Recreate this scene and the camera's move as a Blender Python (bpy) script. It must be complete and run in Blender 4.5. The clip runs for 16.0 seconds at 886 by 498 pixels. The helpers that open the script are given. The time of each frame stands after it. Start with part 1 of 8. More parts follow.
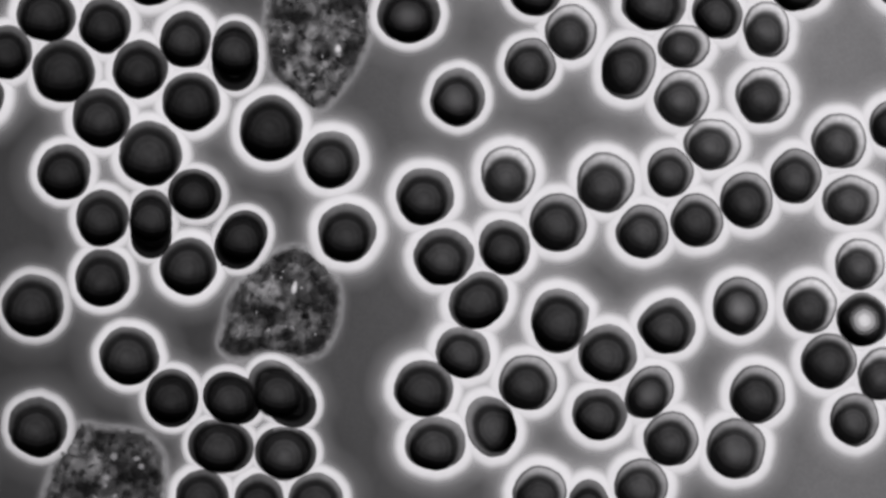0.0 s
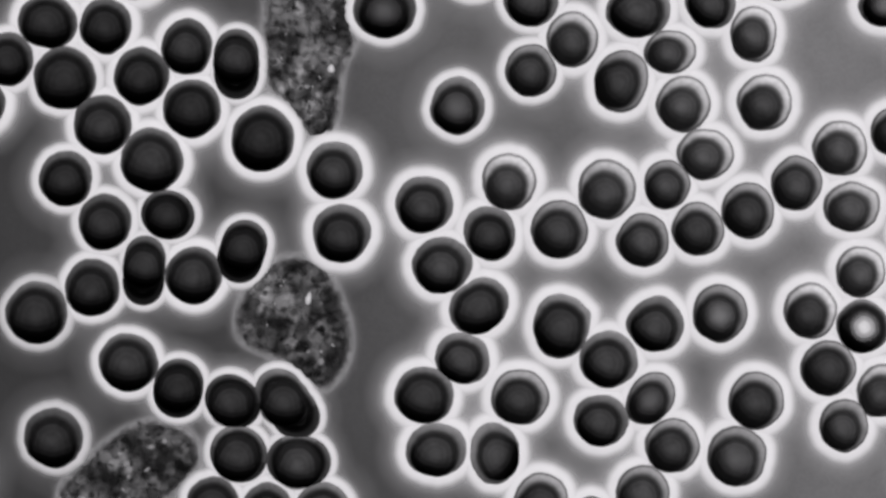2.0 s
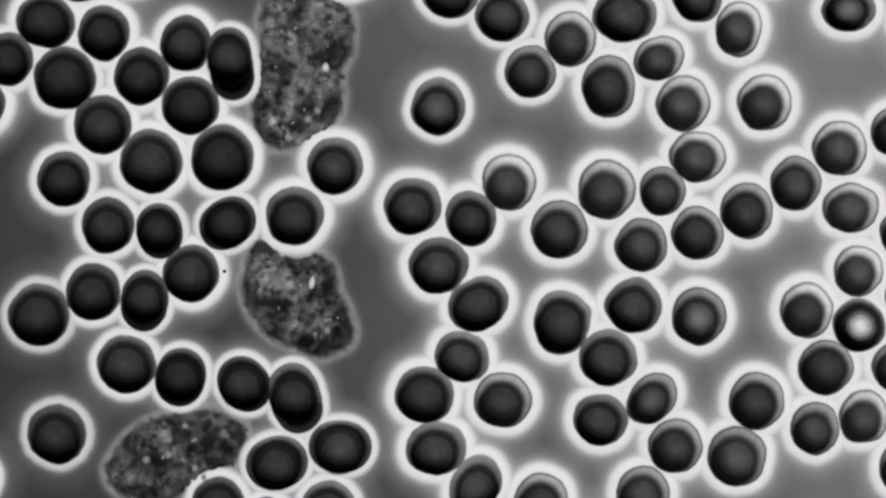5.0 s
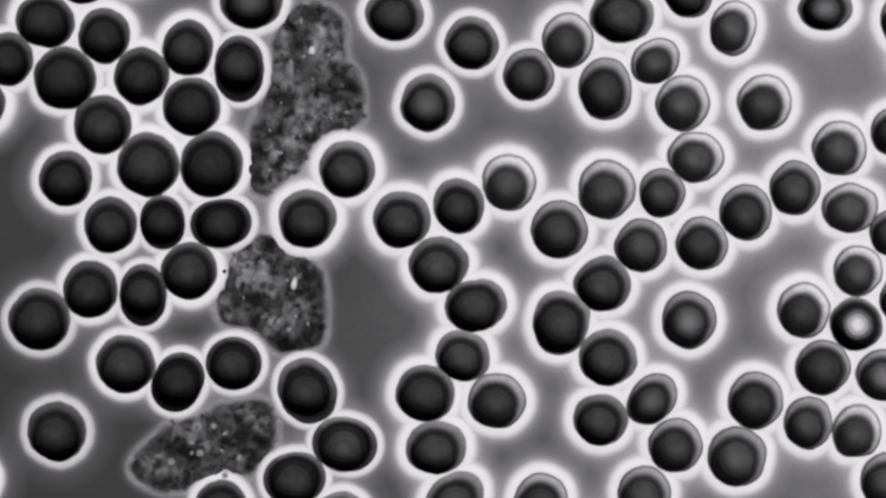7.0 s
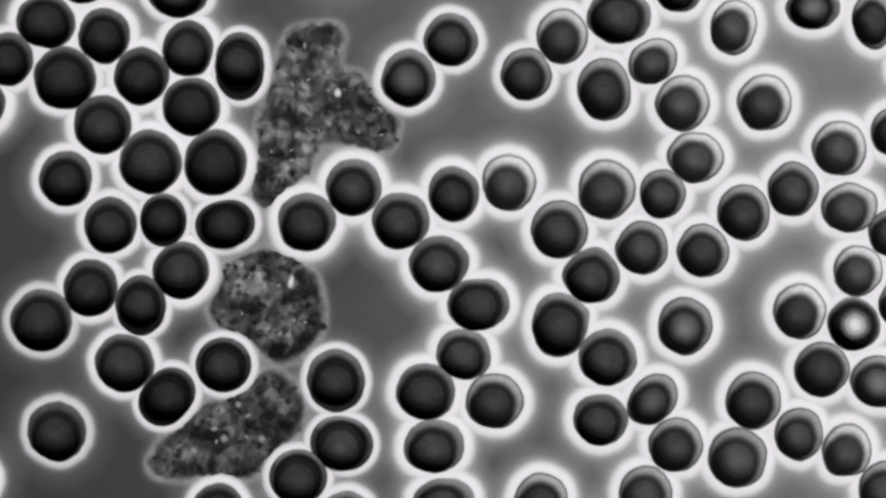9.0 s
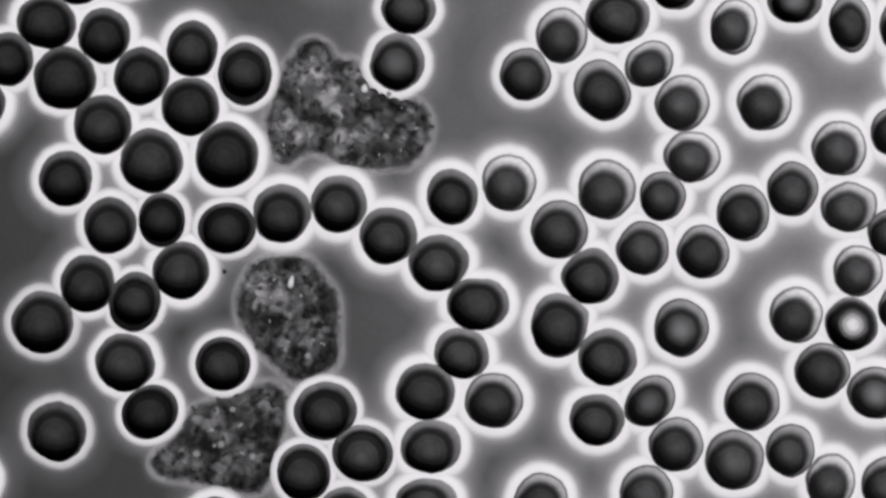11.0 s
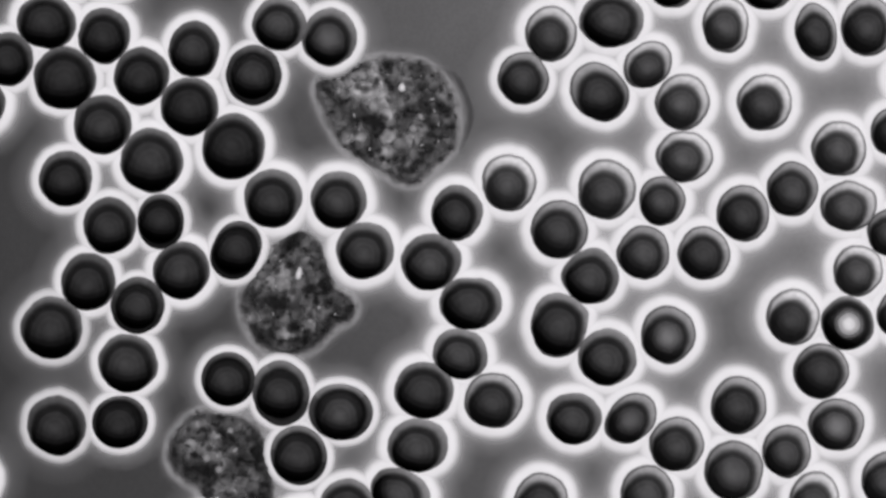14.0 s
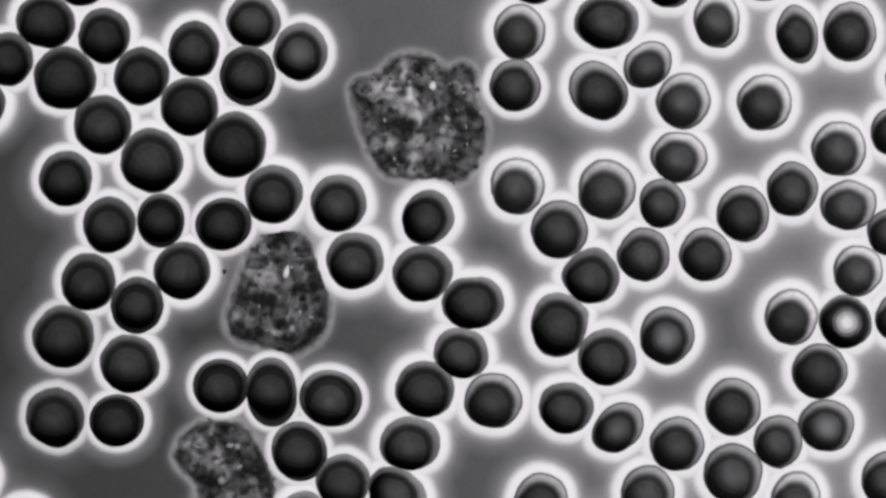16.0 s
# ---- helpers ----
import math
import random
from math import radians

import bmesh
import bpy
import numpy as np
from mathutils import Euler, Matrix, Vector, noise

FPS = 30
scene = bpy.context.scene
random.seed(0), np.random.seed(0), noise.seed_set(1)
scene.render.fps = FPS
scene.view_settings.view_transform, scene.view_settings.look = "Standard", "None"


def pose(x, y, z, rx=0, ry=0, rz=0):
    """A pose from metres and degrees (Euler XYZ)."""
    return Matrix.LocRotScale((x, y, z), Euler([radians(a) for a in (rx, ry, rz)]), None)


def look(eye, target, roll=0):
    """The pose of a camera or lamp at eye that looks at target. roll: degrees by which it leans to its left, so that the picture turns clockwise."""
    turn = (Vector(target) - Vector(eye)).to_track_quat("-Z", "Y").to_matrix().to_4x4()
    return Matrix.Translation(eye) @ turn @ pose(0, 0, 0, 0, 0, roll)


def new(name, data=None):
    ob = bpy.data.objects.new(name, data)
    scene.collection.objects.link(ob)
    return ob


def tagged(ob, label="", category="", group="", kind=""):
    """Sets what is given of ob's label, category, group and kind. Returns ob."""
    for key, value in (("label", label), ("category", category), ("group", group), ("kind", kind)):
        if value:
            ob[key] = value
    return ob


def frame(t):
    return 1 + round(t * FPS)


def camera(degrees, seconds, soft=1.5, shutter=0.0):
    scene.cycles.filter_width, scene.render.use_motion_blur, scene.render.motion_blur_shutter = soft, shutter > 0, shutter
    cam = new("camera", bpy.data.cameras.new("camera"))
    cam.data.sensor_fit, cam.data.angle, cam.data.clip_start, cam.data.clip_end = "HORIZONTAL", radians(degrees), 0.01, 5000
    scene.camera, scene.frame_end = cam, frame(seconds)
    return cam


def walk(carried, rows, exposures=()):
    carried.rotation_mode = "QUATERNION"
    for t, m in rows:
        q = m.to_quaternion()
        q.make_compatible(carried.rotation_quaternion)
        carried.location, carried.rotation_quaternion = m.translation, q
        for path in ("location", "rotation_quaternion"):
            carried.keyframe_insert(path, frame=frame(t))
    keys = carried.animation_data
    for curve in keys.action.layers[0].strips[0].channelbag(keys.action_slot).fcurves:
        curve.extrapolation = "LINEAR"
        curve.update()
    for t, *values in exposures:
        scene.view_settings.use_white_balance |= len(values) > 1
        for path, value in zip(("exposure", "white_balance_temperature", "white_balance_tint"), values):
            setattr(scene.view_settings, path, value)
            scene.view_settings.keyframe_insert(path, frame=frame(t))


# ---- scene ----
# A thin film of blood under a microscope, built ten thousand times enlarged: one micrometre is one centimetre.
UM = 0.01

cam = camera(24, 16.0, soft=2.6)
HIGH = 2.779
# The stage is knocked at one second and shifts a little between two and three.
walk(cam, [(t, pose(x * UM, y * UM, HIGH)) for t, x, y in (
    (0.0, 0.17, -0.92), (0.9, 0.17, -0.92), (1.0, 0, 0), (2.2, 0, 0), (2.4, -0.15, 0), (2.6, -0.36, 0), (3.3, -0.36, 0), (3.4, 0, 0), (16.0, 0, 0))],
     exposures=((0.0, -0.08), (3.5, -0.08), (7.0, -0.01), (16.0, 0.02)))

# Many see-through glow films lie over one another between the cells.
scene.cycles.transparent_max_bounces = 40

# ---- light: a parallel beam added from above in place of the lamp below, leaning a little, and a weak even field ----
world = bpy.data.worlds.new("world")
scene.world = world
world.use_nodes = True
world.node_tree.nodes["Background"].inputs[0].default_value = (0.98, 0.98, 1.0, 1)
world.node_tree.nodes["Background"].inputs[1].default_value = 0.22
lamp = bpy.data.lights.new("lamp_beam", "SUN")
lamp.energy, lamp.angle, lamp.color = 2.75, radians(14), (1.0, 0.99, 1.0)
beam = new("lamp_beam", lamp)
beam.matrix_world = look((0.35, 0.75, 3.0), (0, 0, 0))


# ---- materials ----
def grey(v):
    return (v, v, v, 1)


class Tree:
    """A small writer of node trees."""

    def __init__(self, name):
        self.material = bpy.data.materials.new(name)
        self.material.use_nodes = True
        self.tree = self.material.node_tree
        self.tree.nodes.clear()
        self.out = self.tree.nodes.new("ShaderNodeOutputMaterial")

    def add(self, kind, **values):
        node = self.tree.nodes.new("ShaderNode" + kind)
        for key, value in values.items():
            node.inputs[key.replace("_", " ")].default_value = value
        return node

    def join(self, a, b):
        self.tree.links.new(a, b)

    def noise(self, scale, detail=3.0, rough=0.5, space="Object", base=None, warp=0.0):
        at = self.add("TexCoord")
        at.object = base
        n = self.add("TexNoise", Scale=scale, Detail=detail, Roughness=rough, Distortion=warp)
        n.noise_dimensions = "4D"
        own = self.add("ObjectInfo")
        apart = self.add("Math")
        apart.operation = "MULTIPLY"
        apart.inputs[1].default_value = 83.0
        self.join(own.outputs["Random"], apart.inputs[0])
        if base is None:
            self.join(apart.outputs[0], n.inputs["W"])
        self.join(at.outputs[space], n.inputs["Vector"])
        return n.outputs["Fac"]

    def ramp(self, source, stops, smooth="EASE"):
        r = self.add("ValToRGB")
        e = r.color_ramp.elements
        r.color_ramp.interpolation = smooth
        for n, (at, v) in enumerate(stops):
            k = e[n] if n < 2 else e.new(at)
            k.position = at
            k.color = v if isinstance(v, tuple) else grey(v)
        self.join(source, r.inputs["Fac"])
        return r.outputs["Color"]

    def across(self, which="X"):
        """How far out a place lies on its piece (X: all round, Y: by side, for painted shading): 0 in the middle, 1 at
        the rim.
        """
        at = self.add("TexCoord")
        cut = self.add("SeparateXYZ")
        self.join(at.outputs["UV"], cut.inputs[0])
        return cut.outputs[which]

    def mix(self, a, b, factor, mode="MULTIPLY"):
        m = self.tree.nodes.new("ShaderNodeMix")
        m.data_type, m.blend_type = "RGBA", mode
        m.inputs[0].default_value = factor
        self.join(a, m.inputs[6])
        self.join(b, m.inputs[7])
        return m.outputs[2]

    def surface(self, colour, roughness=0.6, specular=0.15, bump=None, depth=0.0, thin=None):
        p = self.add("BsdfPrincipled", Roughness=roughness)
        cast = self.add("RGB")
        cast.outputs[0].default_value = (1.0, 0.978, 1.005, 1)
        colour = self.mix(colour, cast.outputs[0], 1.0)
        p.inputs["Specular IOR Level"].default_value = specular
        self.join(colour, p.inputs["Base Color"])
        if bump is not None:
            b = self.add("Bump", Strength=0.6, Distance=depth)
            self.join(bump, b.inputs["Height"])
            self.join(b.outputs[0], p.inputs["Normal"])
        last = p.outputs[0]
        if thin is not None:
            clear = self.add("BsdfTransparent")
            blend = self.add("MixShader")
            self.join(thin, blend.inputs[0])
            self.join(clear.outputs[0], blend.inputs[1])
            self.join(last, blend.inputs[2])
            last = blend.outputs[0]
        self.join(last, self.out.inputs[0])
        return self.material


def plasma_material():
    """Grey plasma with faint clouds; the uneven lighting of the field is painted in, darker towards one end."""
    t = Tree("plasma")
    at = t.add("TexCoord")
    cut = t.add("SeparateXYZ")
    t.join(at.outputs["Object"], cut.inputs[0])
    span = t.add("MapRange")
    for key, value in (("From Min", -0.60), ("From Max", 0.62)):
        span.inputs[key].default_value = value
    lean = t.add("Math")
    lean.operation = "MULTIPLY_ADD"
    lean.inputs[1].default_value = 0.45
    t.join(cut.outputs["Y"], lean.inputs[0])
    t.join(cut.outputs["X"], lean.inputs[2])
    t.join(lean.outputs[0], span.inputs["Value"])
    # uneven illumination put into the colour as a gradient
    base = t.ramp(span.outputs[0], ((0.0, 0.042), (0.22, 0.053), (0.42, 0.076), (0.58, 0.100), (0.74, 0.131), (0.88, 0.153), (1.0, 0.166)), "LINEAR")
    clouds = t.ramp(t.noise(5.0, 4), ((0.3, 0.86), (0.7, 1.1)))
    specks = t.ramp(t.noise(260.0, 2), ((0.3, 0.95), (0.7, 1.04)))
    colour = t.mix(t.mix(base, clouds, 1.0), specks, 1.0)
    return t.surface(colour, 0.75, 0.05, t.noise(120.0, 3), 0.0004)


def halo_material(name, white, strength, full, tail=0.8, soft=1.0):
    """The optical glow round a cell, painted as a pale film that thins outwards."""
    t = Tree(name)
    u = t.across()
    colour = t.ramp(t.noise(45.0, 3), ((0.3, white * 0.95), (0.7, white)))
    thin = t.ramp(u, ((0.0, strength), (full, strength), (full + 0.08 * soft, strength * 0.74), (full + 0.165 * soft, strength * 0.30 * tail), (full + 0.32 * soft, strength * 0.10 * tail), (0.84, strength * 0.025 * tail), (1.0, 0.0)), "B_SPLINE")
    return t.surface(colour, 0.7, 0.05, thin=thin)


def membrane_material(name, inner, crescent, line, start=0.40, full=0.66):
    """The skin of a cell, with a light crescent painted on one side, and thinning out at its very rim."""
    t = Tree(name)
    u = t.across()
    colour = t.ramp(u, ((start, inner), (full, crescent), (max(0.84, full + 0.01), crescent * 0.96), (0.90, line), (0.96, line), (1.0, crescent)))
    grain = t.ramp(t.noise(160.0, 4), ((0.25, 0.86), (0.75, 1.07)))
    info = t.add("ObjectInfo")
    vary = t.ramp(info.outputs["Random"], ((0.0, 0.80), (1.0, 1.15)))
    # the crescent's light, painted on the side away from the lean
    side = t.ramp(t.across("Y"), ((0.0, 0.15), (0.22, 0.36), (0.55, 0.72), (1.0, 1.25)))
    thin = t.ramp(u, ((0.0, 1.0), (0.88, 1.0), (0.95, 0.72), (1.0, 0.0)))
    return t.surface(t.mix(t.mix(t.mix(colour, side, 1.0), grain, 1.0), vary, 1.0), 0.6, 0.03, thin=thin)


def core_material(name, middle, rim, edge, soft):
    """The dark body: paler in the middle, with shade painted in on one side, soft at its border."""
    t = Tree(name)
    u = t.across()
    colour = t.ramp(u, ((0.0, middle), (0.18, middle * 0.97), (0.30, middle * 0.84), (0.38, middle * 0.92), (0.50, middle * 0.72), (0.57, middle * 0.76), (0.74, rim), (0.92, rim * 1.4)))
    # shade on the lean side, painted into the colour
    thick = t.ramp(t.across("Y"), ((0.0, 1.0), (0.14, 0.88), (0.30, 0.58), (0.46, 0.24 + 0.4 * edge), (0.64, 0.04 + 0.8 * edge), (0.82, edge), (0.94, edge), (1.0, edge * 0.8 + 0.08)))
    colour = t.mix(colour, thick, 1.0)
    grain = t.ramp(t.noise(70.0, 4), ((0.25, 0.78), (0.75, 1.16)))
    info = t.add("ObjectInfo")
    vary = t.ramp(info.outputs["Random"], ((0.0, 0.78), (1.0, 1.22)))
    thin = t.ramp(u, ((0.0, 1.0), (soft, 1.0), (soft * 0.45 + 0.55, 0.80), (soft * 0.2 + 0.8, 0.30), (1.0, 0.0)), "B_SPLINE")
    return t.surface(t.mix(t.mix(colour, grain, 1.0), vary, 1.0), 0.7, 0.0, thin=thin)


def pallor_material(name, white, strength):
    t = Tree(name)
    colour = t.ramp(t.noise(120.0, 3), ((0.3, white * 0.9), (0.7, white)))
    thin = t.ramp(t.across(), ((0.0, strength), (0.24, strength * 0.92), (0.55, strength * 0.45), (0.8, strength * 0.12), (1.0, 0.0)))
    return t.surface(colour, 0.6, 0.05, thin=thin)


def cytoplasm_material(name, k, thing):
    """Grey jelly with paler clouds and dark vesicles that run on from lobe to lobe."""
    t = Tree(name)
    fine = t.ramp(t.noise(56.0, 3, 0.52, base=thing, warp=0.7), ((0.30, 0.10), (0.40, 0.50), (0.50, 1.0), (0.62, 1.4), (0.76, 2.1)), "LINEAR")
    broad = t.ramp(t.noise(26.0, 2, 0.45, base=thing, warp=1.0), ((0.33, 0.016 * k), (0.44, 0.062 * k), (0.54, 0.105 * k), (0.66, 0.19 * k)), "LINEAR")
    patch = t.ramp(t.noise(13.0, 1, 0.5, base=thing), ((0.38, 0.70), (0.62, 1.22)), "LINEAR")
    colour = t.mix(t.mix(fine, broad, 1.0), patch, 1.0)
    thin = t.ramp(t.across(), ((0.0, 1.0), (0.32, 0.92), (0.62, 0.55), (1.0, 0.0)))
    return t.surface(colour, 0.6, 0.04, t.noise(85.0, 3, base=thing), 0.0005, thin=thin)


def veil_material():
    """A frayed, nearly clear skirt round a crawling cell."""
    t = Tree("veil")
    colour = t.ramp(t.noise(120.0, 3), ((0.35, 0.03), (0.65, 0.16)))
    thin = t.ramp(t.across(), ((0.0, 0.62), (0.35, 0.42), (0.75, 0.22), (1.0, 0.0)))
    torn = t.ramp(t.noise(85.0, 4, 0.65, warp=0.5), ((0.42, 0.0), (0.58, 1.0)))
    return t.surface(colour, 0.6, 0.05, thin=t.mix(thin, torn, 1.0))


def lamella_material():
    """A clear film, densest along its rolled edge."""
    t = Tree("lamella")
    colour = t.ramp(t.across(), ((0.0, 0.16), (0.72, 0.16), (0.86, 0.055), (0.94, 0.06), (1.0, 0.16)))
    colour = t.mix(colour, t.ramp(t.noise(70.0, 3, warp=0.5), ((0.3, 0.75), (0.7, 1.25))), 1.0)
    thin = t.ramp(t.across(), ((0.0, 0.45), (0.70, 0.40), (0.86, 0.55), (0.93, 0.40), (1.0, 0.0)))
    return t.surface(colour, 0.6, 0.05, thin=thin)


def granule_material(name, low, high, dense):
    t = Tree(name)
    island = t.add("NewGeometry")
    return t.surface(t.ramp(island.outputs["Random Per Island"], ((0.0, low), (0.7, 0.6 * low + 0.4 * high), (1.0, high))), 0.7, 0.0, thin=t.ramp(t.across(), ((0.0, dense), (0.5, dense * 0.7), (1.0, 0.0))))


def speck_material():
    t = Tree("speck")
    return t.surface(t.ramp(t.noise(300.0, 3), ((0.3, 0.02), (0.7, 0.06))), 0.7, 0.0)


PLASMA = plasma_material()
# Painted glow in several strengths and widths.
HALO = (halo_material("bright_glow", 0.79, 1.0, 0.165, 0.95, 1.25), halo_material("weak_glow", 0.72, 0.82, 0.10, 0.55), halo_material("narrow_glow", 0.785, 0.96, 0.13, 0.65), halo_material("dense_glow", 0.80, 1.0, 0.16, 0.85, 1.1), halo_material("soft_glow", 0.80, 0.9, 0.12, 0.22, 1.05))
FAINT_HALO = halo_material("faint_glow", 0.50, 0.26, 0.34)
# The painted crescent, from dimmest to brightest.
MEMBRANE = (membrane_material("dim_crescent_membrane", 0.012, 0.135, 0.08, 0.56, 0.92), membrane_material("medium_crescent_membrane", 0.018, 0.225, 0.15, 0.56, 0.92),
            membrane_material("light_crescent_membrane", 0.05, 0.27, 0.15, 0.50, 0.88), membrane_material("bright_crescent_membrane", 0.12, 0.50, 0.24, 0.50, 0.82))
# Cores with painted shading, from darkest to lightest.
CORE = (core_material("dark_shaded_core", 0.038, 0.013, 0.002, 0.60), core_material("core", 0.052, 0.017, 0.006, 0.60),
        core_material("light_shaded_core", 0.062, 0.025, 0.10, 0.50), core_material("pale_shaded_core", 0.073, 0.038, 0.18, 0.48))
VEIL = veil_material()
LAMELLA = lamella_material()
DARK_GRAIN = granule_material("dark_granule", 0.006, 0.03, 0.62)
BRIGHT_GRAIN = granule_material("bright_granule", 0.70, 0.74, 0.95)
BLACK_GRAIN = granule_material("black_granule", 0.006, 0.010, 0.95)
SPECK = speck_material()
PALE_GRAIN = granule_material("pale_granule", 0.12, 0.6, 0.85)


# ---- building ----
def shell(name, rings, across, material, parent=None, cap=True, low=None):
    """A mesh of closed rings, from the outermost or lowest on; the last ring is closed to a point when cap is set."""
    n = len(rings[0])
    verts = [p for ring in rings for p in ring]
    faces = [(i * n + k, i * n + (k + 1) % n, (i + 1) * n + (k + 1) % n, (i + 1) * n + k) for i in range(len(rings) - 1) for k in range(n)]
    u = [b for a in across for b in (a if isinstance(a, list) else [a] * n)]
    v = [b for a in low for b in a] if low else [0.5] * len(u)
    if cap:
        last = rings[-1]
        verts.append(tuple(sum(p[i] for p in last) / n for i in range(3)))
        u.append(0.0)
        v.append(0.0)
        b = (len(rings) - 1) * n
        faces += [(b + k, b + (k + 1) % n, len(verts) - 1) for k in range(n)]
    mesh = bpy.data.meshes.new(name)
    mesh.from_pydata(verts, [], faces)
    layer = mesh.uv_layers.new(name="thickness")
    for loop in mesh.loops:
        layer.data[loop.index].uv = (u[loop.vertex_index], v[loop.vertex_index])
    mesh.shade_smooth()
    mesh.materials.append(material)
    ob = new(name, mesh)
    ob.parent = parent
    return ob


def outline(rx, ry, rng, rough, tip, corners):
    """The radius of a cell all round: an ellipse, a little uneven, with blunt corners and a point where it is drawn out."""
    waves = [(k, rng.uniform(0.3, 1.0) * rough / k ** 0.6, rng.uniform(0, 6.283)) for k in (2, 3, 4, 5, 6)]
    waves += [(k, rng.uniform(0.2, 1.0) * 0.005, rng.uniform(0, 6.283)) for k in (8, 11, 14, 17)]

    def radius(a):
        r = rx * ry / math.hypot(ry * math.cos(a), rx * math.sin(a))
        r *= 1 + sum(h * math.cos(k * a + p) for k, h, p in waves)
        for deg, much in corners:
            d = (a - radians(deg) + math.pi) % math.tau - math.pi
            r *= 1 + much * (1.25 * math.exp(-(d / 0.36) ** 2) - 0.25)
        if tip:
            d = (a - radians(tip[0]) + math.pi) % math.tau - math.pi
            r *= 1 + tip[1] * (math.exp(-(d / 0.16) ** 2) + 0.5 * math.exp(-(d / 0.45) ** 2))
        return r
    return radius


PROFILE = ((0.30, 0.10), (0.72, 0.08), (0.93, 0.30), (1.0, 0.80), (0.97, 1.10), (0.90, 1.30), (0.78, 1.43), (0.6, 1.50), (0.35, 1.53))


def top_of(rho):
    """The height of a cell's upper face, in micrometres."""
    pts = PROFILE[3:][::-1] 
    if rho <= pts[0][0]:
        return pts[0][1]
    for (r0, z0), (r1, z1) in zip(pts, pts[1:]):
        if rho <= r1:
            return z0 + (z1 - z0) * (rho - r0) / (r1 - r0)
    return 0.8


crowd = []


def red_cell(x, y, rx, ry, turn=0, seed=0, clear=0, lean=(0, -1), core=0.86, pale=0.0, tip=None, corners=(), rough=0.031, weak=0):
    """A red blood cell: a rounded membrane, the dark core seen through it, set to one side to leave a painted light
    crescent, and the painted glow round it.
    """
    rng = random.Random(seed)
    n = 60
    angles = [math.tau * k / n for k in range(n)]
    radius = outline(rx, ry, rng, rough, tip, corners)
    radii = [radius(a) for a in angles]
    thing = new("red_blood_cell")
    thing.matrix_world = pose(x * UM, y * UM, 0, 0, 0, turn)
    rings = [[(r * f * math.cos(a) * UM, r * f * math.sin(a) * UM, z * UM) for a, r in zip(angles, radii)] for f, z in PROFILE]
    # the core fills the cell but for the painted light crescent on the side away from its lean
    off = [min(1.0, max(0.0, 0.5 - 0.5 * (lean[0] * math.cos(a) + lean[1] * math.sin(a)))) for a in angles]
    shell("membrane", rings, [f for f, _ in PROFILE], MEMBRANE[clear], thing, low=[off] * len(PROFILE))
    mean = math.sqrt(rx * ry)
    edge = [min(0.985 * r, (0.985 - (1 - core) * 1.95 * q ** 0.85) * (0.55 * r + 0.45 * mean)) for r, q in zip(radii, off)]
    rings, steps = [], (1.0, 0.95, 0.9, 0.82, 0.72, 0.6, 0.45, 0.25)
    ox, oy = lean[0] * (1 - core) * 0.8 * rx, lean[1] * (1 - core) * 0.8 * ry
    for s in steps:
        ring = []
        for a, e in zip(angles, edge):
            px, py = ox * (1 - s) + e * s * math.cos(a), oy * (1 - s) + e * s * math.sin(a)
            rho = math.hypot(px, py) / radius(math.atan2(py, px))
            ring.append((px * UM, py * UM, (top_of(rho) + 0.05 + 0.30 * (1 - s * s)) * UM))
        rings.append(ring)
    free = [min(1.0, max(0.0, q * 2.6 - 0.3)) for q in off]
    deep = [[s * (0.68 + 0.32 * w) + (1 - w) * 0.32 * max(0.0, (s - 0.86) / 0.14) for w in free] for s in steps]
    # how far each place lies into the painted shade
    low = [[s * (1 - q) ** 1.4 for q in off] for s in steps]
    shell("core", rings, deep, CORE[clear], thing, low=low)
    if pale:
        cx, cy = ox * 0.7, oy * 0.7
        steps = (1.0, 0.75, 0.5, 0.25)
        rings = [[((cx + r * 0.58 * s * math.cos(a)) * UM, (cy + r * 0.58 * s * math.sin(a)) * UM, (2.12 - 0.06 * (1 - s)) * UM) for a, r in zip(angles, radii)] for s in steps]
        shell("pale_centre", rings, steps, PALLOR[pale], thing)
    # the optical glow round the cell, laid as a pale see-through skirt
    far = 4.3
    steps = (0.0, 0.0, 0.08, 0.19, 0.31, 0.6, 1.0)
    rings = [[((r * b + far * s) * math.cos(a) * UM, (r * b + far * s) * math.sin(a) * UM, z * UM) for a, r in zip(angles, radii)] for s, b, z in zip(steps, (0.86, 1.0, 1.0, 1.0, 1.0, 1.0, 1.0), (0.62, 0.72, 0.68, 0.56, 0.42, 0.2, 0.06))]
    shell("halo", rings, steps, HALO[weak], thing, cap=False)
    if pale >= 0.5:
        label = "dark round red blood cell with a pale hollow centre"
    elif tip and tip[1] > 0.04:
        label = "dark red blood cell drawn out to a point"
    elif max(rx, ry) > 1.17 * min(rx, ry):
        label = "dark oval red blood cell with a painted bright halo"
    elif clear >= 2:
        label = "dark round red blood cell with a painted pale crescent"
    else:
        label = "dark round red blood cell with a painted bright halo"
    tagged(thing, label, "red blood cell", "red blood cells in the smear")
    crowd.append(thing)
    return thing


LOBES = 8


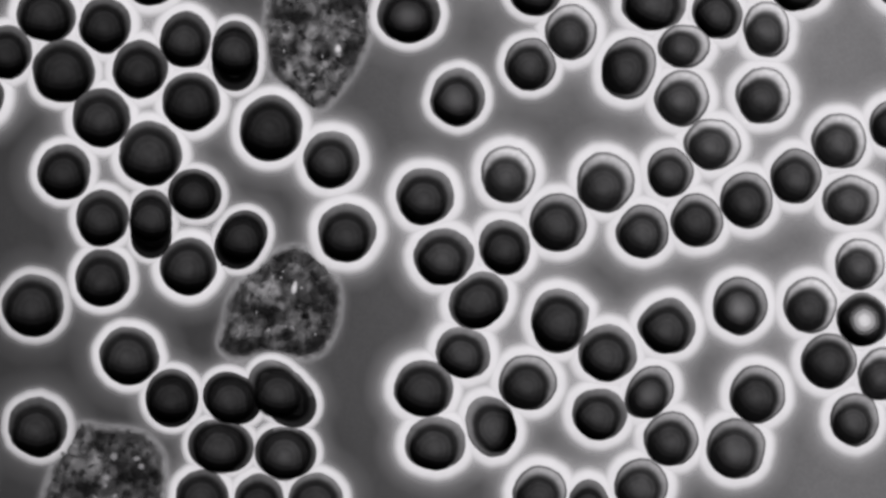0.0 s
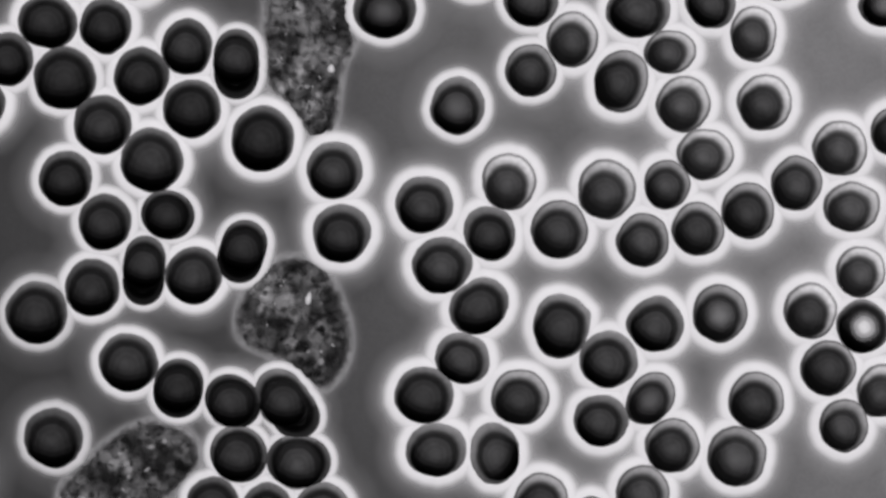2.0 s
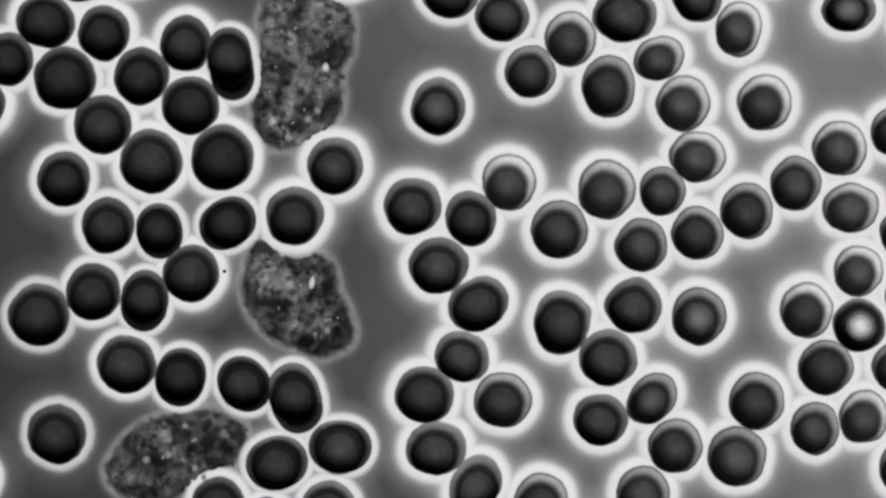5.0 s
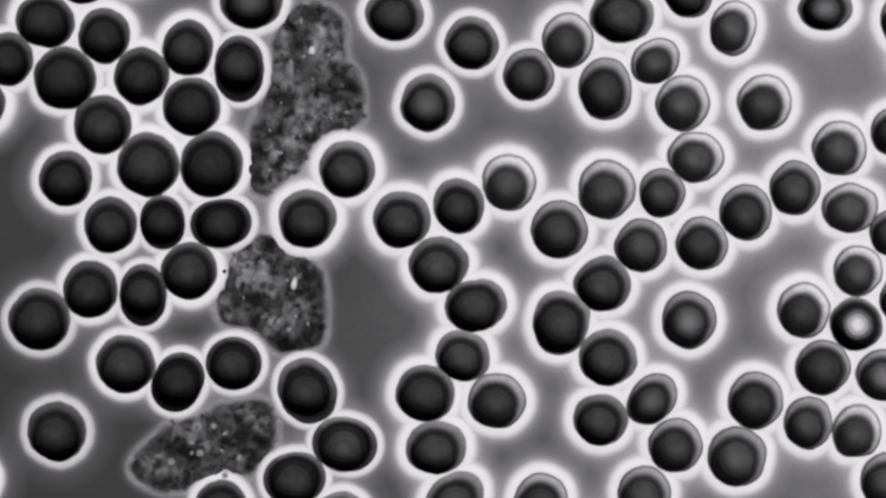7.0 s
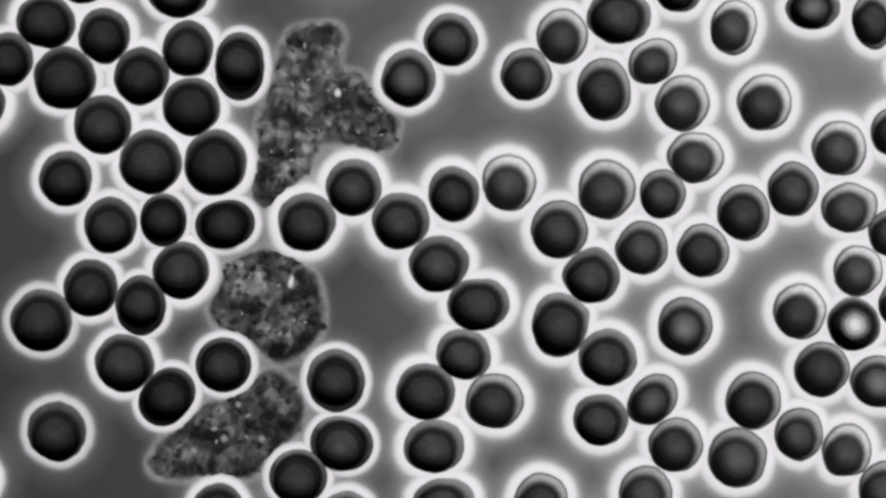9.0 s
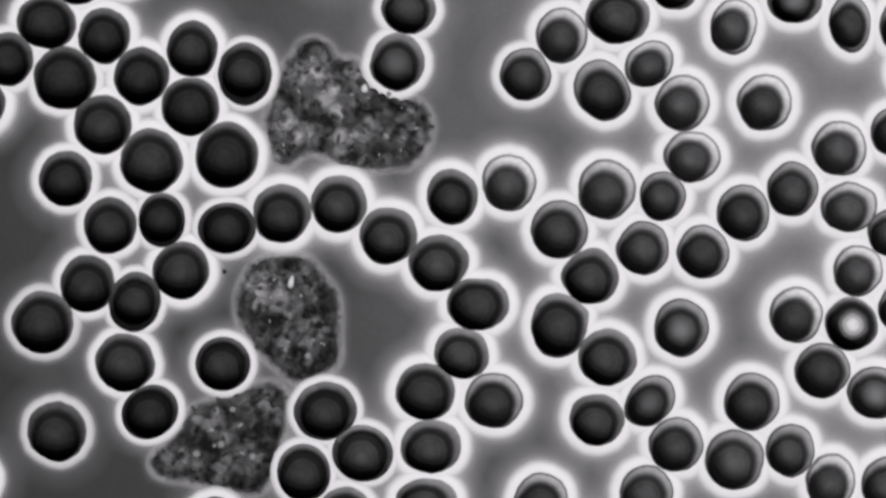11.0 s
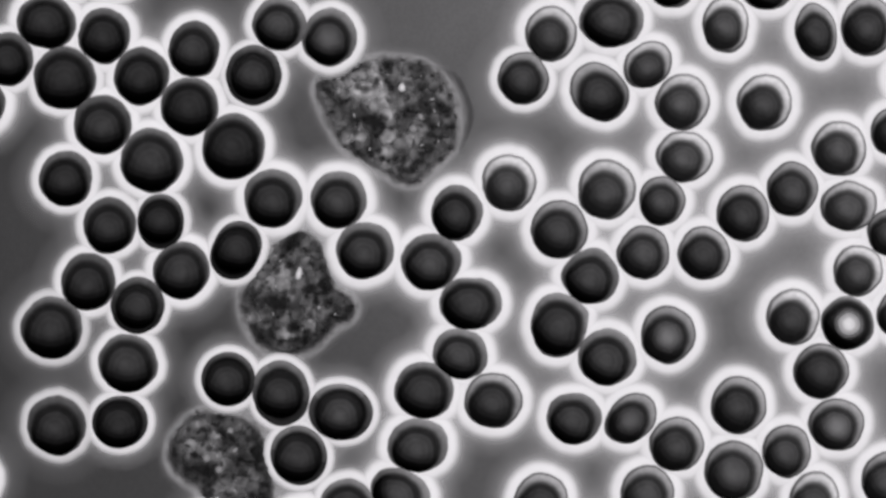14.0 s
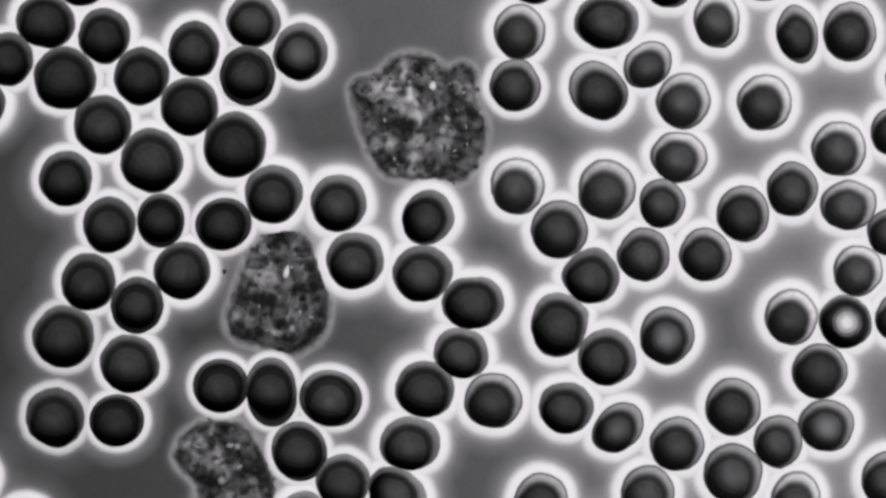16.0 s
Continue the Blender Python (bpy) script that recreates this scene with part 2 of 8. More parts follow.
def soft_cell(x, y, r, reach, seed=0, clear=0):
    """A red blood cell that its neighbours squeeze out of shape: round lobes of membrane that shift against one another round one dark core."""
    rng = random.Random(seed)
    n = 48
    angles = [math.tau * k / n for k in range(n)]
    lean = (-0.17, -0.98)
    off = [min(1.0, max(0.0, 0.5 - 0.5 * (lean[0] * math.cos(a) + lean[1] * math.sin(a)))) for a in angles]
    thing = new("red_blood_cell")
    thing.matrix_world = pose(x * UM, y * UM, 0)
    for k in range(LOBES):
        rings = [[(r * f * math.cos(a) * UM, r * f * math.sin(a) * UM, z * UM) for a in angles] for f, z in PROFILE]
        # how much of the painted crescent each lobe shows; the upper ones most
        bare = (0.5, 0.9, 1.0, 0.9, 0.5, 0.1, 0.0, 0.1)[k]
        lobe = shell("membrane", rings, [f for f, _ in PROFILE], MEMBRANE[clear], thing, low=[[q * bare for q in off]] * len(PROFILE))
        # painted glow round this lobe
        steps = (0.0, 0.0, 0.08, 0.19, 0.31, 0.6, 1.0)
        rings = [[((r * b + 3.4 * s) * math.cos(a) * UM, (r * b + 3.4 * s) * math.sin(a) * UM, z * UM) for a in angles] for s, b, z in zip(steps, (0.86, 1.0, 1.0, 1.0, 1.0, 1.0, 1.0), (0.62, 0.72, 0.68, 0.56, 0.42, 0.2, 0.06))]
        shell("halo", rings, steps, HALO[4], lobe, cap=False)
    radius = outline(reach, reach, rng, 0.02, None, ())
    edge = [(1.04 - 0.24 * q ** 0.9) * radius(a) for a, q in zip(angles, off)]
    steps = (1.0, 0.95, 0.9, 0.82, 0.72, 0.6, 0.45, 0.25)
    oy = -0.1 * reach
    rings = [[(e * s * math.cos(a) * UM, (oy * (1 - s) + e * s * math.sin(a)) * UM, (1.58 + 0.30 * (1 - s * s)) * UM) for a, e in zip(angles, edge)] for s in steps]
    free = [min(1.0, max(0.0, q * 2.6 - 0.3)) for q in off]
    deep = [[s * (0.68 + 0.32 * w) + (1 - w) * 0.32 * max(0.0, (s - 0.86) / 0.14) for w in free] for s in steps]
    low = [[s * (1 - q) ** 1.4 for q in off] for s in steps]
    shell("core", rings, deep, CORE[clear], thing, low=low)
    # two dark discs below; their painted shade is deepest on the lean side
    for _ in range(2):
        rings = [[(r * s * math.cos(a) * UM, r * s * math.sin(a) * UM, (1.50 + 0.05 * (1 - s * s)) * UM) for a in angles] for s in steps]
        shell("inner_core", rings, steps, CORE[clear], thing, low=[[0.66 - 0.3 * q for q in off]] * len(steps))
    tagged(thing, "dark red blood cell squeezed out of round by its neighbours", "red blood cell", "red blood cells in the smear")
    crowd.append(thing)
    return thing


def lump(rng, r, jelly, inside, specks):
    """One lobe of a white cell with its granules."""
    n = 36
    waves = [(k, rng.uniform(0.4, 1.0) * 0.055 / k ** 0.5, rng.uniform(0, 6.283)) for k in (2, 3, 5, 8, 11)]
    swell = rng.uniform(0.9, 1.12)
    off = Vector((rng.uniform(-50, 50), rng.uniform(-50, 50), rng.uniform(-50, 50)))
    rings, steps = [], (1.0, 0.94, 0.86, 0.76, 0.64, 0.5, 0.36, 0.2)

    def height(px, py, s):
        return (0.10 + 0.46 * swell * (1 - s ** 3) + 0.10 * noise.noise(Vector((px * 1.1, py * 1.1, 0)) + off) * (1 - s ** 4))
    for s in steps:
        ring = []
        for k in range(n):
            a = math.tau * k / n
            q = r * s * (1 + sum(h * math.cos(m * a + p) for m, h, p in waves) * s)
            px, py = q * math.cos(a), q * math.sin(a)
            ring.append((px * UM, py * UM, height(px, py, s) * UM))
        rings.append(ring)
    lobe = shell("lobe", rings, steps, jelly)
    pale = rng.choice(specks) if inside else 0
    for name, count, material, small, big in (("dark_granule_dust", 1, DARK_GRAIN, 0.35 if inside else 0.3, 0.8 if inside else 0.5), ("pale_granule_dust", pale, PALE_GRAIN, 0.22, 0.6)):
        if not count:
            continue
        verts, faces = [], []
        for _ in range(count):
            a, q = rng.uniform(0, 6.283), r * (0.6 if inside else 1.05) * math.sqrt(rng.random())
            cx, cy, g, b = q * math.cos(a), q * math.sin(a), rng.uniform(small, big), len(verts)
            cz = 0.72 if q < 0.7 * r else 0.45
            squash, turn = rng.uniform(0.35, 1.0), rng.uniform(0, 3.14)
            for f, z in ((1.35, 0.0), (0.85, 0.35)):
                for k in range(7):
                    t = math.tau * k / 7
                    ex, ey = g * f * math.cos(t), g * f * squash * math.sin(t)
                    verts.append(((cx + ex * math.cos(turn) - ey * math.sin(turn)) * UM, (cy + ex * math.sin(turn) + ey * math.cos(turn)) * UM, (cz + g * 0.3 * z) * UM))
            verts.append((cx * UM, cy * UM, (cz + g * 0.2) * UM))
            faces += [(b + k, b + (k + 1) % 7, b + 7 + (k + 1) % 7, b + 7 + k) for k in range(7)]
            faces += [(b + 7 + k, b + 7 + (k + 1) % 7, b + 14) for k in range(7)]
        mesh = bpy.data.meshes.new(name)
        mesh.from_pydata(verts, [], faces)
        layer = mesh.uv_layers.new(name="thickness")
        for loop in mesh.loops:
            layer.data[loop.index].uv = ((1.0, 0.72, 0.0)[(loop.vertex_index % 15) // 7], 0.5)
        mesh.shade_smooth()
        mesh.materials.append(material)
        grains = new(name, mesh)
        grains.parent = lobe
        tagged(grains, kind="stuff")
    if inside:
        return lobe
    # a faint painted glow, then the frayed veil
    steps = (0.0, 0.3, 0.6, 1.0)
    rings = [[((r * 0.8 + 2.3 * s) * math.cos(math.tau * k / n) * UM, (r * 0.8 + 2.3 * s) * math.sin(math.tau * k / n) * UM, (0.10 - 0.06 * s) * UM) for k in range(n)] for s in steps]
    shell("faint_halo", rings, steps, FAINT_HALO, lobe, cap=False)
    rings = [[(r * (0.78 + 0.52 * s) * math.cos(math.tau * k / n) * UM, r * (0.78 + 0.52 * s) * math.sin(math.tau * k / n) * UM, (0.16 - 0.08 * s) * UM) for k in range(n)] for s in steps]
    shell("veil", rings, steps, VEIL, lobe, cap=False)
    return lobe


def white_cell(seed, outer, inner, tone, label):
    """A crawling white blood cell, made of lobes that flow past one another: small dark ones along its border, paler granular ones within."""
    rng = random.Random(seed)
    thing = new("white_blood_cell")
    lobes = []
    k = {"pale": 1.42, "grey": 0.95, "dark": 0.78}[tone]
    specks = {"pale": (0, 0, 1, 1, 1), "grey": (0, 0, 0, 1, 1), "dark": (0, 0, 0, 1)}[tone]
    jelly = [cytoplasm_material(tone + kind, k * much, thing) for kind, much in (("_dense_cytoplasm", 0.5), ("_cytoplasm", 0.92), ("_clear_cytoplasm", 1.3))]
    for n in range(outer + inner):
        inside = n >= outer
        shade = rng.choice((0, 1, 1, 1, 2, 2) if inside else (0, 0, 1))
        lobe = lump(rng, rng.uniform(1.8, 2.2) if inside else rng.uniform(1.55, 1.75), jelly[shade], inside, specks)
        lobe.parent = thing
        lobes.append(lobe)
    tagged(thing, label, "white blood cell", "white blood cells crawling through the smear")
    return thing, lobes


def lamella(rx, ry, parent):
    """A thin clear film that a crawling cell pushes out in front, with a darker rolled edge."""
    n = 48
    steps = (1.0, 0.95, 0.88, 0.8, 0.6, 0.3)
    rings = []
    for s in steps:
        ring = []
        for k in range(n):
            a = math.tau * k / n
            q = s * (1 + 0.03 * math.cos(3 * a + 1) + 0.02 * math.cos(7 * a))
            ring.append((rx * q * math.cos(a) * UM, ry * q * math.sin(a) * UM, (0.05 + 0.04 * (1 - s)) * UM))
        rings.append(ring)
    return tagged(shell("lamella", rings, steps, LAMELLA, parent), "thin clear film with a darker edge")


def granule(rx, ry, turn, material, parent, label):
    """One large granule that shows by itself in a white cell."""
    n, steps = 20, (1.0, 0.85, 0.65, 0.4, 0.2)
    c, d = math.cos(radians(turn)), math.sin(radians(turn))
    rings = []
    for s in steps:
        ring = []
        for k in range(n):
            a = math.tau * k / n
            q = s * (1 + 0.06 * math.cos(2 * a + turn) + 0.07 * math.cos(3 * a + 2))
            ex, ey = 1.3 * rx * q * math.cos(a), 1.3 * ry * q * math.sin(a)
            ring.append(((ex * c - ey * d) * UM, (ex * d + ey * c) * UM, (0.86 + 0.3 * min(rx, ry) * (1 - s * s)) * UM))
        rings.append(ring)
    return tagged(shell("granule", rings, steps, material, parent), label)


def sheet(name, wide, deep, top, thick, material, label):
    """A slab with slightly broken edges."""
    bm = bmesh.new()
    bmesh.ops.create_cube(bm, size=1.0)
    bmesh.ops.scale(bm, vec=(wide, deep, thick), verts=bm.verts)
    bmesh.ops.translate(bm, vec=(0, 0, top - thick / 2), verts=bm.verts)
    bmesh.ops.bevel(bm, geom=bm.edges[:], offset=thick * 0.2, segments=2, affect="EDGES")
    mesh = bpy.data.meshes.new(name)
    bm.to_mesh(mesh)
    bm.free()
    mesh.materials.append(material)
    return tagged(new(name, mesh), label, "microscope slide", kind="structure")


def glass_material():
    t = Tree("slide_glass")
    g = t.add("BsdfGlass", Roughness=0.02, IOR=1.52)
    g.inputs["Color"].default_value = (0.93, 0.97, 0.95, 1)
    t.join(g.outputs[0], t.out.inputs[0])
    return t.material


PALLOR = {1.0: pallor_material("bright_pallor", 0.76, 0.95), 0.5: pallor_material("pallor", 0.36, 0.38), 0.35: pallor_material("dim_pallor", 0.24, 0.28), 0.3: pallor_material("faint_pallor", 0.22, 0.20)}

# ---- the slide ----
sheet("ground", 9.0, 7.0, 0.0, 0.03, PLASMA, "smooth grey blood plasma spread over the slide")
sheet("glass_slide", 9.4, 7.4, -0.031, 0.25, glass_material(), "clear glass slide under the plasma")

# ---- the red cells ----
red_cell(-52.46, 30.19, 4.1, 3.63, turn=-15, seed=1, lean=(0.22, -0.97), core=0.93, weak=3)
red_cell(-44.66, 28.91, 3.55, 3.86, seed=2, lean=(-0.05, -1), core=0.88, corners=((-80, 0.05),), weak=3)
red_cell(-57.77, 25.27, 3.46, 3.63, seed=3, lean=(-0.03, -1), core=0.88, weak=2)
red_cell(-50.27, 22.72, 4.25, 4.34, seed=4, lean=(-0.03, -1), core=0.93, weak=2)
red_cell(-40.08, 23.02, 3.78, 3.94, seed=5, lean=(-0.09, -1), core=0.88, weak=3)
red_cell(-33.97, 26.94, 3.46, 3.86, seed=6, lean=(-0.13, -0.99), core=0.88, tip=(-60, 0.05), weak=3)
soft_cell(-27.46, 24.77, 2.89, 3.38, seed=7)
red_cell(-33.19, 18.71, 3.94, 4.02, seed=8, lean=(-0.13, -0.99), core=0.93, weak=3)
red_cell(-45.25, 16.57, 4.02, 4.02, seed=9, lean=(-0.05, -1), core=0.88, weak=3)
red_cell(-38.62, 11.78, 4.34, 4.34, seed=10, lean=(-0.1, -1), core=0.93, weak=3)
red_cell(-50.06, 9.34, 3.7, 3.78, seed=11, lean=(-0.03, -1), core=0.88, weak=2)
red_cell(-22.61, 15.11, 4.34, 4.49, seed=12, lean=(-0.17, -0.99), core=0.93, weak=3)
red_cell(-14.59, 10.99, 3.86, 3.94, seed=13, clear=1, lean=(-0.26, -0.96), core=0.86, corners=((-40, 0.03),))
red_cell(-45.01, 3.21, 3.63, 3.86, seed=14, lean=(-0.05, -1), core=0.88, weak=2)
soft_cell(-32.81, 6.40, 2.89, 3.13, seed=15)
soft_cell(-38.60, 2.42, 2.74, 3.21, seed=16)
soft_cell(-26.67, 0.32, 3.04, 3.33, seed=17)
red_cell(-44.96, -4.76, 3.78, 3.94, seed=18, lean=(-0.04, -1), core=0.88, weak=2)
red_cell(-33.55, -3.23, 3.86, 3.94, seed=19, lean=(-0.13, -0.99), core=0.93, weak=3)
red_cell(-12.49, 1.24, 4.02, 4.02, seed=20, clear=1, lean=(-0.23, -0.97), core=0.86, corners=((150, 0.03),))
red_cell(-54.19, -8.44, 4.25, 4.25, seed=21, lean=(-0.03, -1), core=0.93, weak=1)
red_cell(-41.44, -15.11, 4.02, 4.02, seed=22, lean=(-0.07, -1), core=0.93, weak=2)
soft_cell(-35.85, -20.72, 3.27, 3.45, seed=23)
soft_cell(-27.82, -20.72, 3.19, 3.41, seed=24)
soft_cell(-21.17, -20.15, 3.04, 3.56, seed=25, clear=1)
red_cell(-53.59, -24.56, 4.02, 4.1, seed=26, lean=(-0.03, -1), core=0.88, weak=1)
soft_cell(-29.34, -27.09, 3.34, 3.58, seed=27, clear=1)
soft_cell(-20.74, -27.96, 3.34, 3.62, seed=28, clear=1)
red_cell(-31.7, -33.88, 3.7, 3.7, seed=29, lean=(-0.15, -0.99), core=0.93, weak=2)
red_cell(-24.11, -34.31, 3.39, 3.63, seed=30, lean=(-0.19, -0.98), core=0.88, weak=2)
red_cell(-16.61, -34.31, 3.7, 3.78, seed=31, clear=1, lean=(-0.27, -0.96), core=0.92, weak=2)
red_cell(-4.39, 30.26, 4.34, 3.86, seed=32, lean=(-0.09, -1), core=0.86, pale=0.35, weak=2)
red_cell(2.14, 19.24, 3.75, 3.9, seed=33, clear=1, lean=(-0.32, -0.95), core=0.86, pale=0.35, weak=2)
red_cell(-2.21, 6.11, 4.02, 3.86, seed=34, clear=1, lean=(-0.32, -0.95), core=0.86)
red_cell(0.26, -1.91, 4.1, 3.86, seed=35, clear=1, lean=(-0.35, -0.94), core=0.86)
red_cell(8.36, -0.64, 3.46, 3.86, turn=20, seed=36, clear=1, lean=(-0.49, -0.87), core=0.86)
red_cell(4.91, -7.76, 4.25, 3.63, turn=42, seed=37, clear=1, lean=(-0.63, -0.78), core=0.92)
red_cell(3.04, -14.69, 3.95, 3.39, turn=-20, seed=38, clear=1, lean=(-0.08, -1), core=0.86, corners=((60, 0.03), (-60, 0.03),))
red_cell(-2.37, -19.45, 4.1, 3.86, seed=39, clear=1, lean=(-0.34, -0.94), core=0.92)
red_cell(-0.71, -26.74, 4.15, 3.7, seed=40, clear=1, lean=(-0.34, -0.94), core=0.86)
red_cell(6.56, -24.41, 3.39, 4.25, turn=18, seed=41, clear=1, lean=(0.76, -0.66), core=0.86, corners=((-120, 0.04),))
red_cell(11.44, -18.64, 3.94, 3.86, seed=42, clear=2, lean=(-0.41, -0.91), core=0.86)
red_cell(13.05, -33.38, 3.7, 3.78, seed=43, clear=2, lean=(-0.44, -0.9), core=0.86)
red_cell(19.54, -34.84, 2.84, 3.31, seed=44, clear=1, lean=(-0.48, -0.88), core=0.86)
red_cell(26.51, -32.36, 3.7, 3.7, seed=45, clear=2, lean=(-0.52, -0.85), core=0.86)
red_cell(8.81, 9.04, 3.78, 3.86, seed=46, clear=3, lean=(-0.41, -0.91), core=0.81)
red_cell(15.45, 2.62, 3.94, 4.02, seed=47, clear=2, lean=(-0.45, -0.89), core=0.86, corners=((-5, 0.03),))
red_cell(11.77, 23.63, 3.46, 3.63, seed=48, clear=2, lean=(-0.42, -0.91), core=0.86, weak=2)
red_cell(17.18, 27.97, 3.55, 3.78, seed=49, clear=3, lean=(-0.45, -0.89), core=0.81)
red_cell(12.41, 33.61, 3.7, 3.63, seed=50, clear=1, lean=(-0.35, -0.94), core=0.86, weak=2)
red_cell(28.24, 31.76, 4.49, 3.63, seed=51, clear=1, lean=(-0.5, -0.86), core=0.92)
red_cell(36.64, 30.49, 3.23, 3.78, turn=28, seed=52, clear=1, lean=(-0.9, -0.45), core=0.86)
red_cell(43.16, 28.39, 3.2, 3.94, turn=5, seed=53, clear=3, lean=(-0.53, -0.85), core=0.81, corners=((-78, 0.05), (-38, 0.05),))
red_cell(24.86, 23.14, 3.63, 4.41, turn=-25, seed=54, clear=2, lean=(-0.58, -0.82), core=0.86)
red_cell(32.21, 26.06, 3.55, 2.99, seed=55, clear=3, lean=(-0.73, -0.68), core=0.81)
red_cell(31.84, 19.16, 3.78, 3.78, seed=56, clear=3, lean=(-0.55, -0.84), core=0.81)
red_cell(42.75, 19.5, 3.78, 3.86, seed=57, clear=3, lean=(-0.59, -0.81), core=0.81)
red_cell(36.04, 13.09, 3.9, 3.55, seed=58, clear=3, lean=(-0.56, -0.83), core=0.81, corners=((175, 0.05), (-95, 0.04),))
red_cell(21.75, 7.95, 3.94, 4.17, seed=59, clear=3, lean=(-0.49, -0.87), core=0.81)
red_cell(30.34, 9.26, 3.2, 3.42, seed=60, clear=2, lean=(-0.53, -0.85), core=0.86, corners=((-5, 0.05), (120, 0.04),))
red_cell(26.66, 1.54, 3.63, 3.7, seed=61, clear=2, lean=(-0.52, -0.86), core=0.86, corners=((180, 0.05),))
red_cell(33.94, 2.89, 3.55, 3.7, seed=62, clear=2, lean=(-0.56, -0.83), core=0.86)
red_cell(40.54, 5.59, 3.63, 3.86, seed=63, clear=2, lean=(-0.59, -0.81), core=0.86)
red_cell(47.06, 8.74, 3.55, 3.7, seed=64, clear=2, lean=(-0.59, -0.81), core=0.86, corners=((90, 0.03),))
red_cell(52.84, 13.46, 3.78, 3.78, seed=65, clear=3, lean=(-0.59, -0.81), core=0.81)
red_cell(54.26, 5.59, 3.92, 3.42, seed=66, clear=3, lean=(-0.59, -0.81), core=0.81, corners=((25, 0.04),))
red_cell(60.07, 15.67, 3.31, 3.46, seed=67, clear=2, lean=(-0.59, -0.81), core=0.86)
red_cell(55.46, -2.89, 3.34, 3.58, seed=68, clear=3, lean=(-0.59, -0.81), core=0.81)
red_cell(48.86, -8.36, 3.58, 3.9, seed=69, clear=3, lean=(-0.59, -0.81), core=0.81)
red_cell(55.99, -10.31, 3.62, 3.62, seed=70, clear=1, lean=(-0.59, -0.81), core=0.97, pale=1)
red_cell(51.34, -15.79, 3.82, 3.75, seed=71, clear=2, lean=(-0.59, -0.81), core=0.92)
red_cell(58.64, -17.52, 3.46, 3.7, seed=72, clear=3, lean=(-0.59, -0.81), core=0.81, corners=((-130, 0.05),))
red_cell(54.79, -23.36, 3.42, 3.6, seed=73, clear=2, lean=(-0.59, -0.81), core=0.81, corners=((-90, 0.04),))
red_cell(41.89, -20.21, 3.88, 3.9, seed=74, clear=2, lean=(-0.59, -0.81), core=0.86)
red_cell(39.11, -27.41, 4.1, 4.1, seed=75, clear=2, lean=(-0.59, -0.81), core=0.86, pale=0.3)
red_cell(30.49, -26.14, 3.7, 3.78, seed=76, clear=2, lean=(-0.54, -0.84), core=0.86)
red_cell(27.64, -19.91, 3.12, 3.86, turn=-38, seed=77, clear=2, lean=(0.24, -0.97), core=0.86, pale=0.35, corners=((-100, 0.04),))
red_cell(20.96, -22.84, 3.7, 3.63, seed=78, clear=1, lean=(-0.48, -0.88), core=0.86, corners=((0, 0.03),))
red_cell(22.05, -14.74, 4.02, 3.86, seed=79, clear=1, lean=(-0.49, -0.87), core=0.87)
red_cell(15.6, -10.46, 3.86, 4.41, seed=80, clear=1, lean=(-0.45, -0.89), core=0.92, tip=(24, 0.09))
red_cell(30.04, -11.21, 3.94, 3.78, seed=81, clear=1, lean=(-0.5, -0.87), core=0.86, corners=((180, 0.05), (80, 0.03),))
red_cell(39.64, -8.44, 3.78, 3.94, seed=82, clear=2, lean=(-0.55, -0.83), core=0.86, pale=0.5)
red_cell(61.48, 34.05, 3.7, 3.07, seed=83, clear=1, lean=(-0.59, -0.81), core=0.86, pale=0.5)
red_cell(47.29, 34.01, 3.78, 3.39, seed=84, clear=1, lean=(-0.59, -0.81), core=0.86)
red_cell(-61.5, 19.35, 3.46, 3.46, seed=85, lean=(-0.03, -1), core=0.88)
red_cell(-38.74, 34.91, 3.55, 3.63, seed=86, lean=(-0.08, -1), core=0.88)
red_cell(4.39, 37.39, 4.02, 3.7, seed=87, clear=1, lean=(-0.34, -0.94), core=0.86, weak=2)
red_cell(64.87, -15.72, 3.82, 3.6, seed=88, clear=2, lean=(-0.59, -0.81), core=0.86, pale=0.5)
red_cell(66.64, -29.36, 3.46, 3.7, seed=89, clear=2, lean=(-0.59, -0.81), core=0.86)
red_cell(63.26, 1.24, 3.15, 3.31, seed=90, clear=2, lean=(-0.59, -0.81), core=0.86)
red_cell(62.89, -6.86, 2.68, 3.15, seed=91, clear=2, lean=(-0.59, -0.81), core=0.86)
red_cell(64.92, 28.69, 2.84, 3.94, turn=15, seed=92, clear=2, lean=(-0.75, -0.66), core=0.86)
red_cell(70.89, 28.76, 3.7, 4.02, seed=93, clear=2, lean=(-0.59, -0.81), core=0.86)
red_cell(-48.86, 37.39, 3.55, 3.55, seed=94, lean=(-0.03, -1), core=0.88)
red_cell(-18.11, -41.74, 3.31, 3.31, seed=95, clear=1, lean=(-0.24, -0.97), core=0.86)
red_cell(15.87, 39.66, 3.55, 3.55, seed=96, clear=1, lean=(-0.45, -0.89), core=0.86)
red_cell(-66, -30.6, 3.7, 3.7, seed=97, lean=(-0.03, -1), core=0.88, weak=2)
red_cell(-55.5, -42.5, 3.6, 3.6, seed=98, lean=(-0.03, -1), core=0.88, weak=2)
red_cell(66.0, 26.0, 3.6, 3.6, seed=99, clear=1, lean=(-0.5, -0.86), core=0.86)

